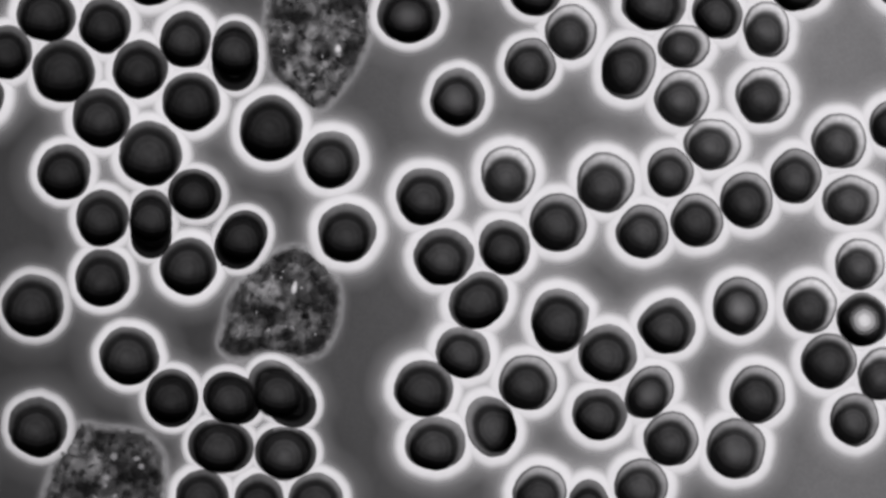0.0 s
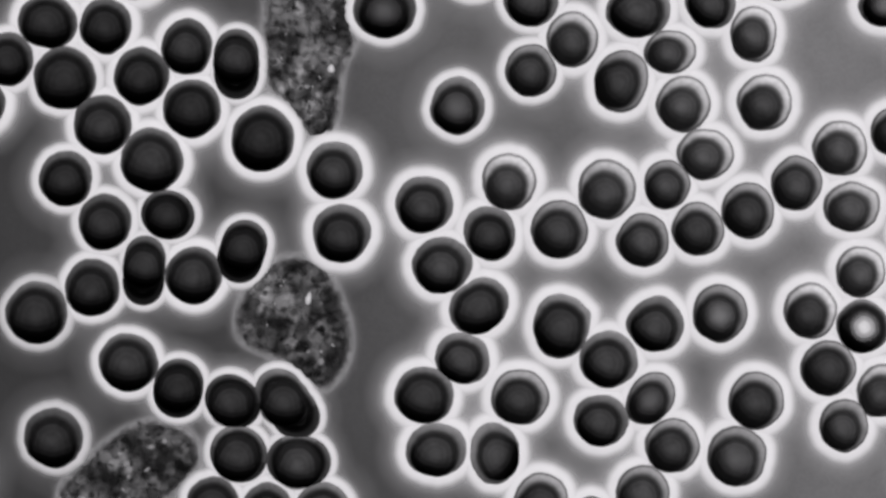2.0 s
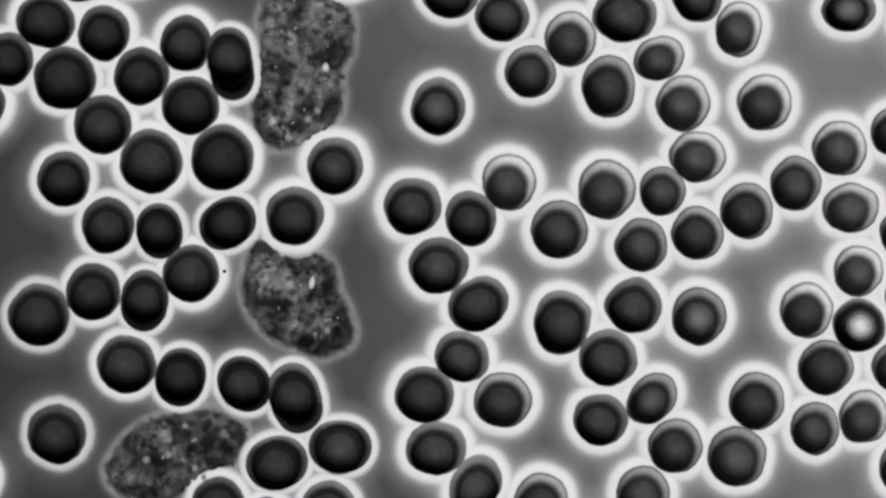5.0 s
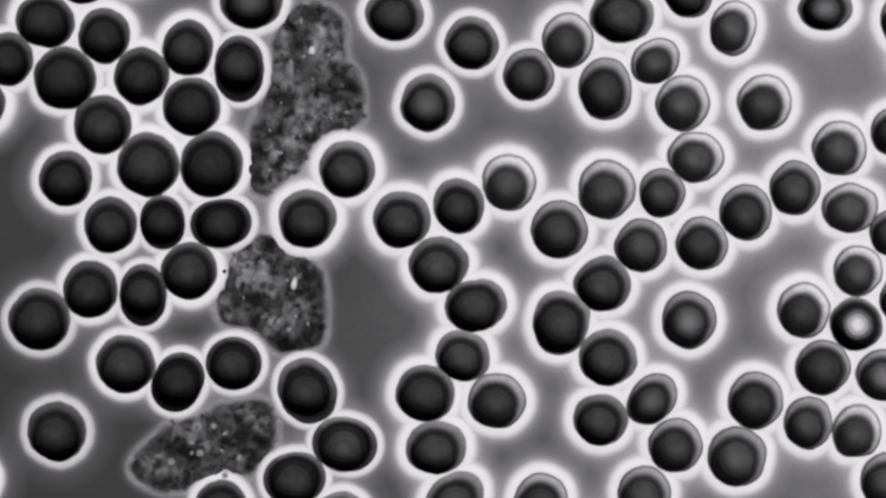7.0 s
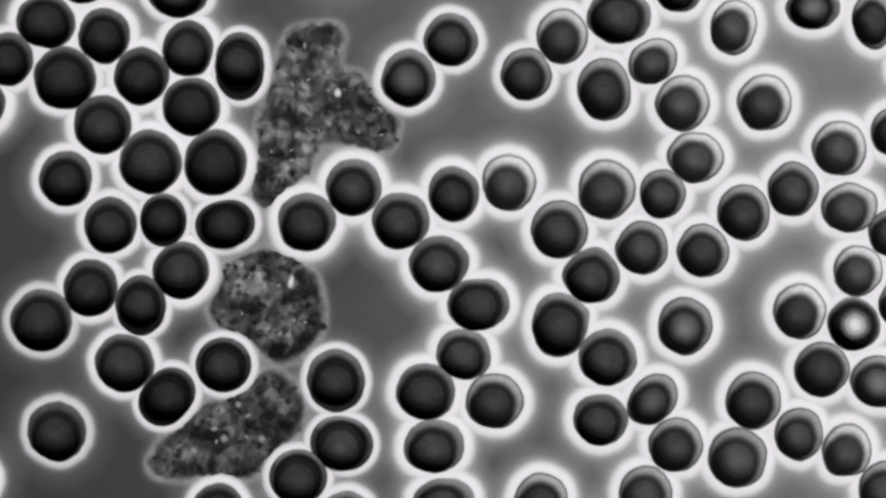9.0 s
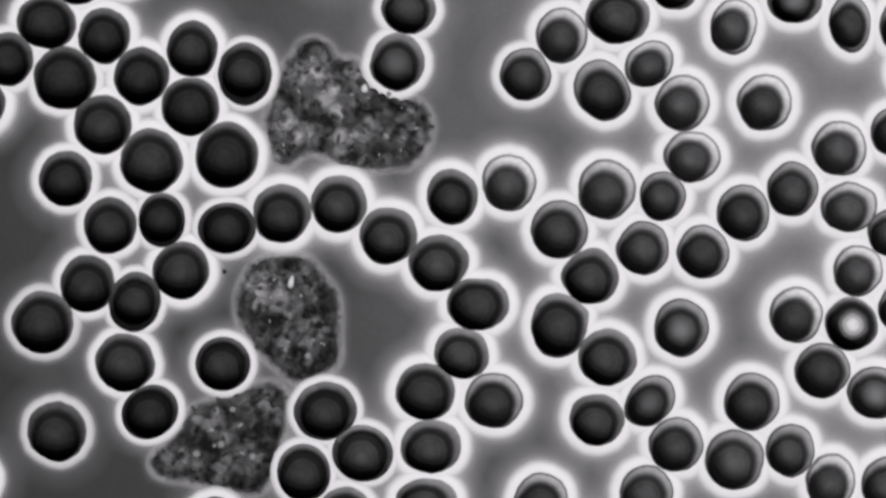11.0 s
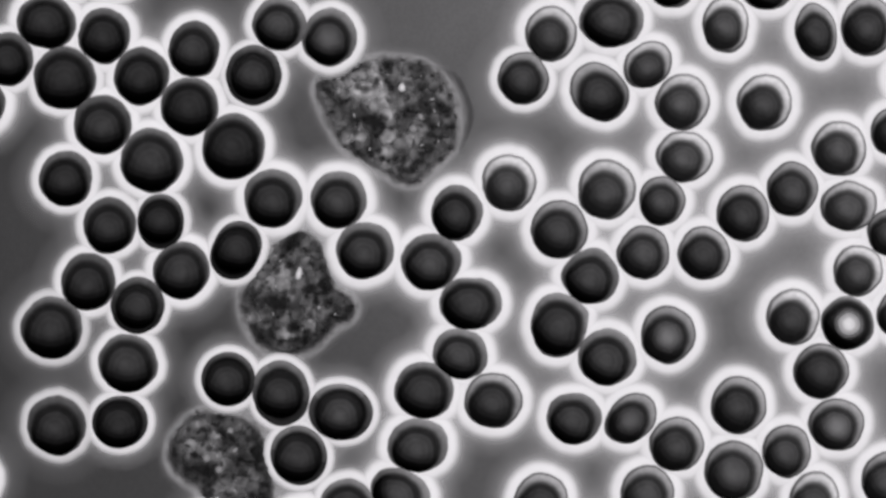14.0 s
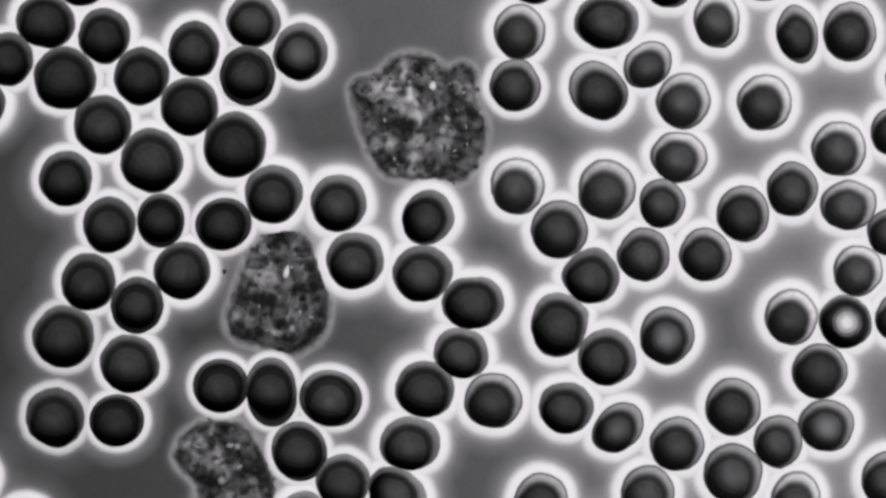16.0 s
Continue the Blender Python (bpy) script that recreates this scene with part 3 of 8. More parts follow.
# ---- the white cells ----
flowing_a = white_cell(65, 42, 30, "pale", "large grey granular white blood cell flowing between red cells")
flowing_b = white_cell(66, 34, 24, "grey", "grey granular white blood cell ringed by red cells")
flowing_c = white_cell(67, 32, 24, "dark", "elongated grey granular white blood cell among red cells")
film_a = lamella(4.6, 6.4, flowing_a[0])
foot_a = lamella(3.0, 3.2, flowing_a[0])
bright_a = granule(0.42, 0.6, 0, BRIGHT_GRAIN, flowing_a[0], "bright granule")
bright_b = granule(0.38, 0.85, -8, BRIGHT_GRAIN, flowing_b[0], "bright long granule")
dark_b = granule(1.15, 0.8, 15, BLACK_GRAIN, flowing_b[0], "black clump of granules")
bud_b = granule(0.5, 0.55, 0, BLACK_GRAIN, flowing_b[0], "small dark bud on the border")



# ---- a speck of debris ----
def platelet(x, y, r, seed):
    """A small dark grain lying on the slide."""
    rng = random.Random(seed)
    bm = bmesh.new()
    bmesh.ops.create_icosphere(bm, subdivisions=2, radius=r * UM)
    for v in bm.verts:
        v.co *= 1 + rng.uniform(-0.18, 0.18)
        v.co.z = v.co.z * 1.5 + r * 1.5 * UM
    mesh = bpy.data.meshes.new("platelet")
    bm.to_mesh(mesh)
    bm.free()
    mesh.shade_smooth()
    mesh.materials.append(SPECK)
    ob = new("platelet", mesh)
    ob.location = (x * UM, y * UM, 0)
    return tagged(ob, "tiny dark grain lying on the slide", "platelet")


platelet(-29.1, -2.95, 0.3, 1)


# ---- what moves ----
def drift(thing, *rows):
    """Key a thing by seconds, micrometres and, where it turns, degrees."""
    walk(thing, [(t, pose(x * UM, y * UM, 0, 0, 0, a[0] if a else 0)) for t, x, y, *a in rows])


def knead(thing, *rows):
    """Key the lobes of a soft cell by seconds, the half length and half width of the cell in micrometres, and the degrees by which it leans."""
    lobes = [p for p in thing.children if p.name.startswith("membrane")]
    r = max(v.co.x for v in lobes[0].data.vertices) / UM
    for n, lobe in enumerate(lobes):
        keys = []
        for t, a, b, turn in rows:
            g = radians(turn)
            f = math.tau * n / len(lobes) - g
            px, py = (a - r) * math.cos(f), (b - r) * math.sin(f)
            keys.append((t, px * math.cos(g) - py * math.sin(g), px * math.sin(g) + py * math.cos(g)))
        drift(lobe, *keys)
    for piece in [p for p in thing.children if "core" in p.name]:
        way = 0.5 if piece.name.startswith("core") else 0.62 if piece.name.endswith("core") or int(piece.name[-3:]) % 2 == 0 else -0.62
        keys = []
        for t, a, b, turn in rows:
            g = radians(turn)
            far = (a - b) * way * (math.sin(g) if way == 0.5 else 1.0)
            keys.append((t, far * math.cos(g), far * math.sin(g)))
        drift(piece, *keys)


def motions():
    drift(crowd[0], (0, -52.56, 30.19, -15), (1.5, -52.52, 30.22, -15), (3.5, -52.67, 30.22, -15), (6.3, -52.87, 30.33, -15), (11.3, -52.7, 30.16, -15), (13.5, -52.7, 30.17, -15), (15.2, -52.7, 30.16, -15), (15.6, -52.71, 30.13, -15), (16, -52.82, 30.26, -15))
    drift(crowd[1], (0, -44.76, 28.91), (1.5, -44.72, 29.62), (2.5, -44.95, 29.77), (3.5, -44.87, 28.95), (4.2, -45.1, 28.95), (6.3, -45.03, 28.44), (10.8, -45.03, 28.44), (13.5, -45.03, 28.44), (15.2, -45.03, 28.44), (15.6, -45.03, 28.44), (16, -45.03, 28.44))
    drift(crowd[5], (0, -34.07, 26.94), (1, -34.02, 26.85), (1.5, -33.99, 26.8), (2, -34.05, 26.91), (2.5, -34.12, 27.02), (3, -34.22, 27.2), (3.5, -34.35, 27.36), (4.2, -34.68, 27.52), (4.7, -34.39, 27.46), (6.3, -34, 26.82), (7, -33.92, 26.77), (9, -33.91, 26.67), (11.3, -33.24, 26.62), (12.5, -33.09, 26.59), (16, -33.09, 26.6))
    drift(crowd[6], (0, -27.46, 24.77), (1.5, -27.42, 24.61), (3, -27.82, 24.68), (4.2, -28.50, 24.82), (6.3, -27.27, 24.10), (7.5, -27.05, 23.96), (9, -27.01, 24.31), (11.3, -26.18, 23.13), (12.5, -25.62, 22.92), (14, -25.14, 23.13), (15, -25.21, 22.92), (16, -25.97, 23.06))
    knead(crowd[6], (0, 4.74, 3.23, 90), (1.5, 4.74, 3.16, 90), (3, 4.89, 3.16, 92), (4.2, 5.12, 3.01, 99), (6.3, 4.59, 3.31, 93), (7.5, 4.51, 3.46, 90), (9, 4.63, 3.40, 90), (11.3, 4.27, 3.76, 90), (12.5, 4.27, 3.90, 90), (14, 4.12, 3.83, 90), (15, 4.12, 3.83, 90), (16, 4.12, 3.83, 90))
    drift(crowd[7], (0, -33.29, 18.71), (1.5, -33.33, 18.68), (4.2, -33.57, 19.07), (5.2, -33.55, 19.14), (6.3, -33.41, 19.01), (10.8, -33.52, 18.98), (11.3, -33.66, 19), (13, -33.68, 19), (14.5, -33.69, 19), (15.2, -33.71, 18.98), (15.6, -33.71, 18.97), (16, -33.7, 18.99))
    drift(crowd[9], (0, -38.72, 11.78), (1.5, -38.7, 11.82), (4.2, -38.75, 11.74), (5.2, -38.82, 11.65), (5.8, -38.86, 11.6), (6.3, -39.08, 11.33), (7, -39.18, 11.21), (7.5, -39.11, 11.29), (8, -39.02, 11.41), (11.3, -38.75, 11.74), (16, -38.72, 11.78))
    drift(crowd[10], (0, -50.16, 9.34), (1.5, -50.12, 9.38), (3.5, -50.27, 9.38), (4.2, -50.5, 9.3), (6.3, -50.12, 9.38), (16, -50.12, 9.38))
    drift(crowd[11], (0, -22.71, 15.11), (1.5, -23.65, 14.92), (2.5, -24.55, 14.32), (3.5, -26.8, 13.65), (4.2, -28.25, 12.89), (5.2, -29.57, 11.97), (6.3, -30.67, 11.12), (6.6, -30.72, 11.2), (7, -30.77, 11.24), (7.5, -30.7, 11.26), (8, -30.61, 11.29), (8.5, -30.42, 11.32), (9, -30.26, 11.48), (9.7, -29.68, 11.76), (10.2, -29.26, 11.98), (10.8, -28.79, 12.32), (11.3, -28.7, 12.72), (12, -28.46, 12.97), (12.5, -28.28, 13.15), (13, -28.11, 13.33), (13.5, -27.95, 13.52), (14, -27.86, 13.62), (14.5, -27.75, 13.77), (15.2, -27.71, 13.81), (15.6, -27.69, 13.83), (16, -27.69, 13.84))
    drift(crowd[12], (0, -14.69, 10.99), (1.5, -14.57, 10.57), (2.5, -14.34, 10.52), (3.5, -14.8, 10.95), (4.2, -14.87, 11.1), (6.3, -13, 11.03), (7, -12.77, 10.65), (8, -12.1, 9.45), (9, -11.89, 8.24), (9.7, -12.58, 7.59), (10.2, -13.06, 7.08), (10.8, -13.64, 6.37), (11.3, -14.02, 5.75), (12.5, -14.05, 6.3), (13.5, -13.86, 6.6), (14.5, -13.9, 6.6), (16, -13.9, 6.15))
    drift(crowd[13], (0, -45.11, 3.21), (0.5, -45.33, 3.36), (1, -45.37, 3.52), (1.5, -45.13, 3.64), (3.5, -44.8, 3.3), (4.2, -44.76, 3.15), (6.3, -44.2, 3.23), (12.5, -44.27, 3.15), (16, -44.35, 3.23))
    drift(crowd[14], (0, -32.81, 6.40), (1.5, -35.44, 4.86), (3, -37.94, 3.70), (4.2, -37.98, 2.11), (6.3, -37.04, 3.34), (7.5, -37.40, 3.63), (9, -37.16, 3.87), (11.3, -37.37, 3.87), (12.5, -37.37, 3.87), (14, -37.51, 3.67), (15, -37.72, 3.73), (16, -37.51, 3.80))
    knead(crowd[14], (0, 3.69, 3.39, -20), (1.5, 3.84, 3.23, -15), (3, 3.69, 3.23, 90), (4.2, 3.84, 3.16, 100), (6.3, 3.69, 3.16, 95), (7.5, 3.69, 3.01, 95), (9, 3.62, 3.18, 90), (11.3, 3.69, 3.18, 90), (12.5, 3.69, 3.18, 90), (14, 3.76, 3.18, 90), (15, 3.69, 3.18, 90), (16, 3.69, 3.25, 90))
    drift(crowd[15], (0, -38.6, 2.42), (1.5, -39.49, -0.85), (3, -39.89, -6.42), (4.2, -39.64, -7.29), (6.3, -39.71, -5.92), (7, -39.85, -6.09), (7.5, -40.29, -7.07), (9, -40.15, -7.46), (11.3, -40.99, -6.97), (12.5, -40.85, -7.18), (14, -40.57, -7.46), (15, -40.57, -7.53), (16, -40.64, -7.46))
    knead(crowd[15], (0, 4.66, 2.86, 90), (1.5, 4.74, 2.86, 85), (3, 4.51, 3.16, 90), (4.2, 4.14, 3.39, 80), (6.3, 4.36, 3.08, 90), (7.5, 4.14, 3.39, 90), (9, 4.12, 3.47, 90), (11.3, 4.12, 3.54, 75), (12.5, 4.05, 3.62, 80), (14, 3.90, 3.69, 80), (15, 3.90, 3.69, 80), (16, 3.90, 3.62, 80))
    drift(crowd[16], (0, -26.67, 0.32), (1.5, -26.48, -0.56), (3, -27.67, 1.17), (4.2, -28.50, 2.91), (6.3, -28.86, 3.63), (7.5, -29.80, 3.34), (9, -28.96, 3.32), (11.3, -28.61, 2.55), (12.5, -27.78, 1.02), (14, -27.50, -0.16), (15, -28.75, 1.86), (16, -29.17, 3.32))
    knead(crowd[16], (0, 4.21, 3.23, 60), (1.5, 4.44, 3.16, 70), (3, 4.21, 3.23, 80), (4.2, 4.06, 3.46, 45), (6.3, 4.06, 3.31, 20), (7.5, 4.29, 3.23, 5), (9, 4.12, 3.25, 12), (11.3, 3.98, 3.47, 5), (12.5, 3.90, 3.47, 15), (14, 4.12, 3.25, 65), (15, 4.05, 3.40, 60), (16, 3.90, 3.54, 20))
    drift(crowd[17], (0, -45.06, -4.76), (1.5, -45.58, -4.93), (2, -46.61, -5.1), (2.5, -46.77, -5.01), (3.5, -46.52, -5.4), (4.2, -46.45, -5.7), (6.3, -46.73, -5.47), (7, -46.86, -5.34), (9, -46.83, -5.16), (10.8, -47.19, -4.67), (11.3, -47.28, -4.51), (12.5, -47.18, -4.33), (16, -47.12, -4.35))
    drift(crowd[18], (0, -33.65, -3.23), (0.5, -33.42, -3.46), (1, -33.27, -3.55), (1.5, -33.23, -3.51), (2, -33.12, -3.5), (2.5, -33.54, -3.21), (4.2, -33.47, -3.32), (5.8, -33.49, -3.06), (6.3, -33.47, -2.97), (6.6, -33.58, -2.93), (7, -33.74, -2.87), (8, -34.69, -2.89), (9, -34.81, -2.82), (11.3, -34.8, -2.83), (16, -34.67, -2.85))
    drift(crowd[19], (0, -12.59, 1.24), (1.5, -12.55, 1.43), (2, -13.45, 2.1), (2.5, -14.88, 2.83), (3.5, -18.17, 3.75), (4.2, -20.05, 4.42), (6.3, -18.48, 4.42), (7, -18.03, 4.05), (8, -17.8, 3.75), (9, -18.1, 3.6), (9.7, -19.3, 3.93), (10.2, -20.14, 4.2), (10.8, -21.07, 4.57), (11.3, -21.63, 5.05), (12.5, -21.64, 5.68), (13.5, -22.07, 6.38), (14.5, -22.88, 6.99), (15.2, -22.74, 7.1), (15.6, -22.62, 7.2), (16, -22.51, 7.3))
    drift(crowd[20], (0, -54.29, -8.44), (1.5, -54.02, -8.47), (2.5, -53.95, -8.4), (3.5, -53.8, -8.32), (4.2, -53.72, -8.47), (5.8, -53.66, -8.99), (6.3, -53.64, -9.15), (7, -53.61, -9.31), (8, -53.4, -9.45), (8.5, -53.4, -9.48), (9, -53.36, -9.48), (10.2, -53.26, -9.62), (10.8, -53.22, -9.71), (11.3, -53.14, -9.75), (12.5, -52.67, -9.97), (13.5, -52.29, -10.2), (14.5, -51.59, -10.78), (15.2, -50.95, -11.25), (16, -50.42, -11.62))
    drift(crowd[21], (0, -41.54, -15.11), (1.5, -41.65, -15.07), (2.5, -41.91, -15.06), (3.5, -41.87, -15.15), (4.2, -42.02, -15.3), (6.3, -42.1, -15.3), (7.5, -42.27, -15.25), (8, -42.33, -15.21), (11.3, -42.25, -15.07), (12.5, -42.1, -15.07), (14.5, -41.81, -15.2), (16, -41.66, -15.23))
    drift(crowd[22], (0, -35.85, -20.72), (1.5, -35.37, -19.08), (3, -34.90, -17.42), (4.2, -34.87, -16.91), (6.3, -34.94, -17.42), (7.5, -35.59, -18.00), (9, -36.68, -19.62), (11.3, -39.46, -22.06), (12.5, -41.68, -23.45), (14, -42.93, -22.96), (15, -43.07, -22.82), (16, -43.35, -22.75))
    knead(crowd[22], (0, 3.99, 3.61, 90), (1.5, 4.06, 3.39, 85), (3, 4.06, 3.39, 75), (4.2, 3.99, 3.46, 80), (6.3, 4.14, 3.39, 70), (7.5, 4.21, 3.39, 60), (9, 4.27, 3.40, 50), (11.3, 3.98, 3.54, 30), (12.5, 3.98, 3.62, 15), (14, 3.83, 3.54, 10), (15, 3.76, 3.54, 5), (16, 3.76, 3.54, 10))
    drift(crowd[23], (0, -27.82, -20.72), (1.5, -27.85, -20.24), (3, -28.03, -20.17), (4.2, -26.84, -19.52), (6.3, -26.26, -15.39), (7, -27.81, -15.18), (7.5, -28.28, -15.54), (9, -29.17, -15.38), (11.3, -29.24, -15.24), (12.5, -28.61, -15.94), (14, -28.54, -17.26), (15, -29.03, -17.89), (16, -29.52, -18.16))
    knead(crowd[23], (0, 4.14, 3.31, -25), (1.5, 3.99, 3.46, -30), (3, 4.06, 3.31, -45), (4.2, 4.06, 3.31, -50), (6.3, 3.84, 3.69, -20), (7.5, 3.84, 3.61, 0), (9, 3.83, 3.76, 0), (11.3, 3.76, 3.69, 0), (12.5, 3.83, 3.76, 0), (14, 3.69, 3.69, 0), (15, 3.76, 3.76, 0), (16, 3.83, 3.69, 0))
    drift(crowd[24], (0, -21.17, -20.15), (1.5, -20.47, -20.89), (3, -21.16, -19.52), (4.2, -20.04, -19.52), (6.3, -18.95, -20.38), (7, -18.02, -18.82), (7.5, -17.36, -18.65), (9, -14.22, -17.47), (11.3, -16.31, -21.71), (12.5, -19.78, -20.67), (14, -21.52, -19.14), (15, -22.22, -19.14), (16, -22.77, -19))
    knead(crowd[24], (0, 5.27, 3.46, -44), (1.5, 5.27, 3.46, -48), (3, 5.27, 3.16, -63), (4.2, 4.96, 3.46, -72), (6.3, 4.74, 3.76, -72), (7.5, 4.51, 4.06, -60), (9, 4.34, 3.98, -80), (11.3, 4.34, 3.98, 10), (12.5, 4.34, 3.98, 10), (14, 4.48, 3.90, 100), (15, 4.48, 3.83, 95), (16, 4.70, 3.47, 95))
    drift(crowd[25], (0, -53.69, -24.56), (1.5, -52.3, -25.05), (2.5, -51.33, -25.12), (3.5, -51.02, -25.57), (4.2, -51.33, -24.97), (6.3, -51.33, -24.38), (7, -51.33, -24.22), (12.5, -51.33, -24.22), (13.5, -51.33, -23.93), (14.5, -51.4, -22.88), (16, -51.55, -22.35))
    drift(crowd[26], (0, -29.34, -27.09), (1.5, -27.99, -27.18), (3, -25.21, -27.47), (4.2, -23.36, -28.05), (6.3, -20.25, -29.50), (7.5, -19.53, -30.80), (9, -19.23, -30.26), (11.3, -18.39, -29.57), (12.5, -18.18, -28.52), (14, -19.16, -27.41), (15, -19.16, -27.06), (16, -19.09, -26.86))
    knead(crowd[26], (0, 4.51, 3.46, -10), (1.5, 4.14, 3.76, -35), (3, 3.84, 3.84, 0), (4.2, 4.21, 3.69, 15), (6.3, 4.29, 3.61, 10), (7.5, 4.29, 3.54, 10), (9, 3.98, 3.76, 0), (11.3, 3.98, 3.62, 100), (12.5, 4.05, 3.76, 120), (14, 4.12, 3.83, 115), (15, 4.12, 3.83, 115), (16, 4.12, 3.76, 110))
    drift(crowd[27], (0, -20.74, -27.96), (1.5, -19.89, -28.41), (3, -17.25, -27.11), (4.2, -14.97, -26.31), (6.3, -12.59, -26.17), (7.5, -13.38, -25.81), (9, -13.46, -25.81), (11.3, -10.54, -27.20), (12.5, -11.44, -23.94), (14, -13.59, -21.64), (15, -14.22, -20.60), (16, -14.92, -19.83))
    knead(crowd[27], (0, 4.21, 3.46, -5), (1.5, 4.36, 3.54, -8), (3, 4.44, 3.54, 0), (4.2, 4.36, 3.54, 0), (6.3, 4.29, 3.69, -10), (7.5, 4.59, 3.69, -10), (9, 4.34, 3.69, -12), (11.3, 4.19, 3.83, -15), (12.5, 4.27, 3.83, -10), (14, 4.41, 3.83, -8), (15, 4.41, 3.83, -5), (16, 4.34, 3.83, -15))
    drift(crowd[28], (0, -31.8, -33.88), (1.5, -30.8, -33.95), (2.5, -30.32, -33.82), (4.2, -29.87, -33.82), (5.8, -29.67, -34.09), (6.3, -29.45, -34.26), (7, -29.43, -34.3), (8, -29.64, -34.6), (9, -29.8, -34.73), (9.7, -30.08, -35.26), (10.2, -30.26, -35.67), (10.8, -30.44, -36.22), (11.3, -30.26, -36.85), (11.6, -30.54, -36.86), (12, -30.66, -36.99), (12.5, -30.82, -37.15), (13, -30.9, -37.35), (13.5, -30.95, -37.56), (14.5, -30.88, -38.06), (16, -30.47, -38.92))
    drift(crowd[29], (0, -24.21, -34.31), (1.5, -23.57, -34.65), (2.5, -23.05, -34.42), (3.5, -22.75, -34.57), (4.2, -22.77, -35.52), (4.7, -23.16, -36.09), (5.2, -23.43, -36.75), (5.8, -23.73, -37.65), (6.3, -23.92, -38.46), (8, -24.01, -38.66), (9, -24.16, -38.74), (9.7, -24.21, -38.93), (10.2, -24.23, -39.09), (10.8, -24.26, -39.31), (11.3, -24.23, -39.62), (11.6, -24.27, -39.74), (12, -24.36, -39.81), (12.5, -24.51, -39.94), (13, -24.55, -40.04), (13.5, -24.57, -40.18), (14, -24.48, -40.22), (14.5, -24.37, -40.3), (16, -23.65, -39.75))
    drift(crowd[30], (0, -16.71, -34.31), (1.5, -16.07, -34.65), (2.5, -15.85, -34.57), (3.5, -15.55, -34.27), (4.2, -15.55, -34.12), (5.2, -15.05, -34.48), (5.8, -14.73, -34.68), (6.3, -14.49, -34.91), (6.6, -14.04, -35.26), (7, -13.47, -35.85), (8, -13.14, -35.79), (9, -12.86, -35.8), (9.7, -12.85, -35.56), (10.2, -12.86, -35.4), (10.8, -12.88, -35.21), (11.3, -13.16, -35.28), (11.6, -12.97, -34.97), (12, -12.94, -34.76), (12.5, -12.93, -34.57), (13, -12.74, -34.32), (13.5, -12.66, -34.21), (14.5, -12.84, -33.7), (15.2, -13.03, -32), (16, -13.28, -30.88))
    drift(crowd[31], (0, -4.39, 30.26), (1.5, -7.12, 31.2), (2.5, -8.17, 32.42), (3.5, -8.55, 34.07), (4.2, -9.3, 36.67), (6.3, -21.3, 37.73), (7, -25.5, 33.07), (8, -29.35, 32.65), (8.5, -32.36, 33.93), (9, -35.2, 34.55), (9.7, -37.41, 35.52), (10.2, -39.05, 36.17), (10.8, -41.43, 37.1), (11.3, -43.74, 38.2), (11.6, -43.75, 37.82), (12, -43.8, 37.51), (12.5, -43.9, 37.3), (13, -44.01, 37.17), (13.5, -44.14, 37.12), (14, -44.29, 37.17), (14.5, -44.46, 37.34), (15.2, -45.09, 38.19), (15.6, -45.27, 39.5), (16, -45.52, 40.27))
    drift(crowd[32], (0, 2.14, 19.24), (1.5, 1.95, 18.97), (2.5, 1.95, 19.12), (3.5, 0.75, 18.97), (4.2, 0.07, 18.97), (6.3, -1.65, 18.9), (7, -2.02, 19.43), (8, -2.92, 20.47), (9, -4.58, 22.72), (9.7, -5.21, 23.43), (10.2, -5.61, 23.92), (10.8, -5.98, 24.61), (11.3, -6.17, 25.29), (11.6, -6.34, 25.84), (12, -6.48, 27.09), (12.5, -8.05, 29), (13.5, -13.52, 28.92), (14.5, -15.93, 26.98), (15.2, -17.27, 26.3), (16, -18.93, 26.22))
    drift(crowd[33], (0, -2.21, 6.11), (1.5, -2.4, 6), (2.5, -2.55, 5.92), (3.5, -2.7, 6), (4.2, -3.3, 6), (6.3, -5.02, 4.5), (7, -5.47, 3.97), (8, -5.7, 3.97), (9, -5.62, 3.79), (11.3, -7.74, 1.32), (12.5, -9.67, -0.15), (13.5, -10.31, -0.15), (14.5, -10.57, -0.22), (15.2, -11.25, -0.97), (16, -11.7, -1.5))
    drift(crowd[34], (0, 0.26, -1.91), (1.5, -0.07, -2.02), (2.5, -0.22, -2.17), (3.5, -0.53, -2.17), (6.3, -0.6, -2.1), (9, -0.55, -1.94), (12.5, -0.76, -1.71), (13.5, -1.19, -1.65), (14.5, -2.04, -1.94), (15.2, -2.52, -2.71), (15.6, -2.68, -3.02), (16, -2.73, -3.21))
    drift(crowd[35], (0, 8.36, -0.64, 20), (1.5, 6.75, 1.65, 25), (2.5, 5.7, 2.48, 30), (3.5, 4.85, 3.03, 25), (4.2, 4.38, 3.4, 20), (6.3, 2.55, 5.33, 15), (7, 2.1, 5.77, 15), (8, 1.57, 6.67, 15), (9, 1.43, 7.35, 10), (11.3, 1.2, 6.97, 10), (12.5, 1.12, 6.97, 10), (13.5, 1.65, 5.47, 0), (14.5, 1.89, 4.42, -10), (15.2, 0.78, 4.04, -18), (15.6, -0.58, 4.18, -21.5), (16, -2.01, 4.19, -25))
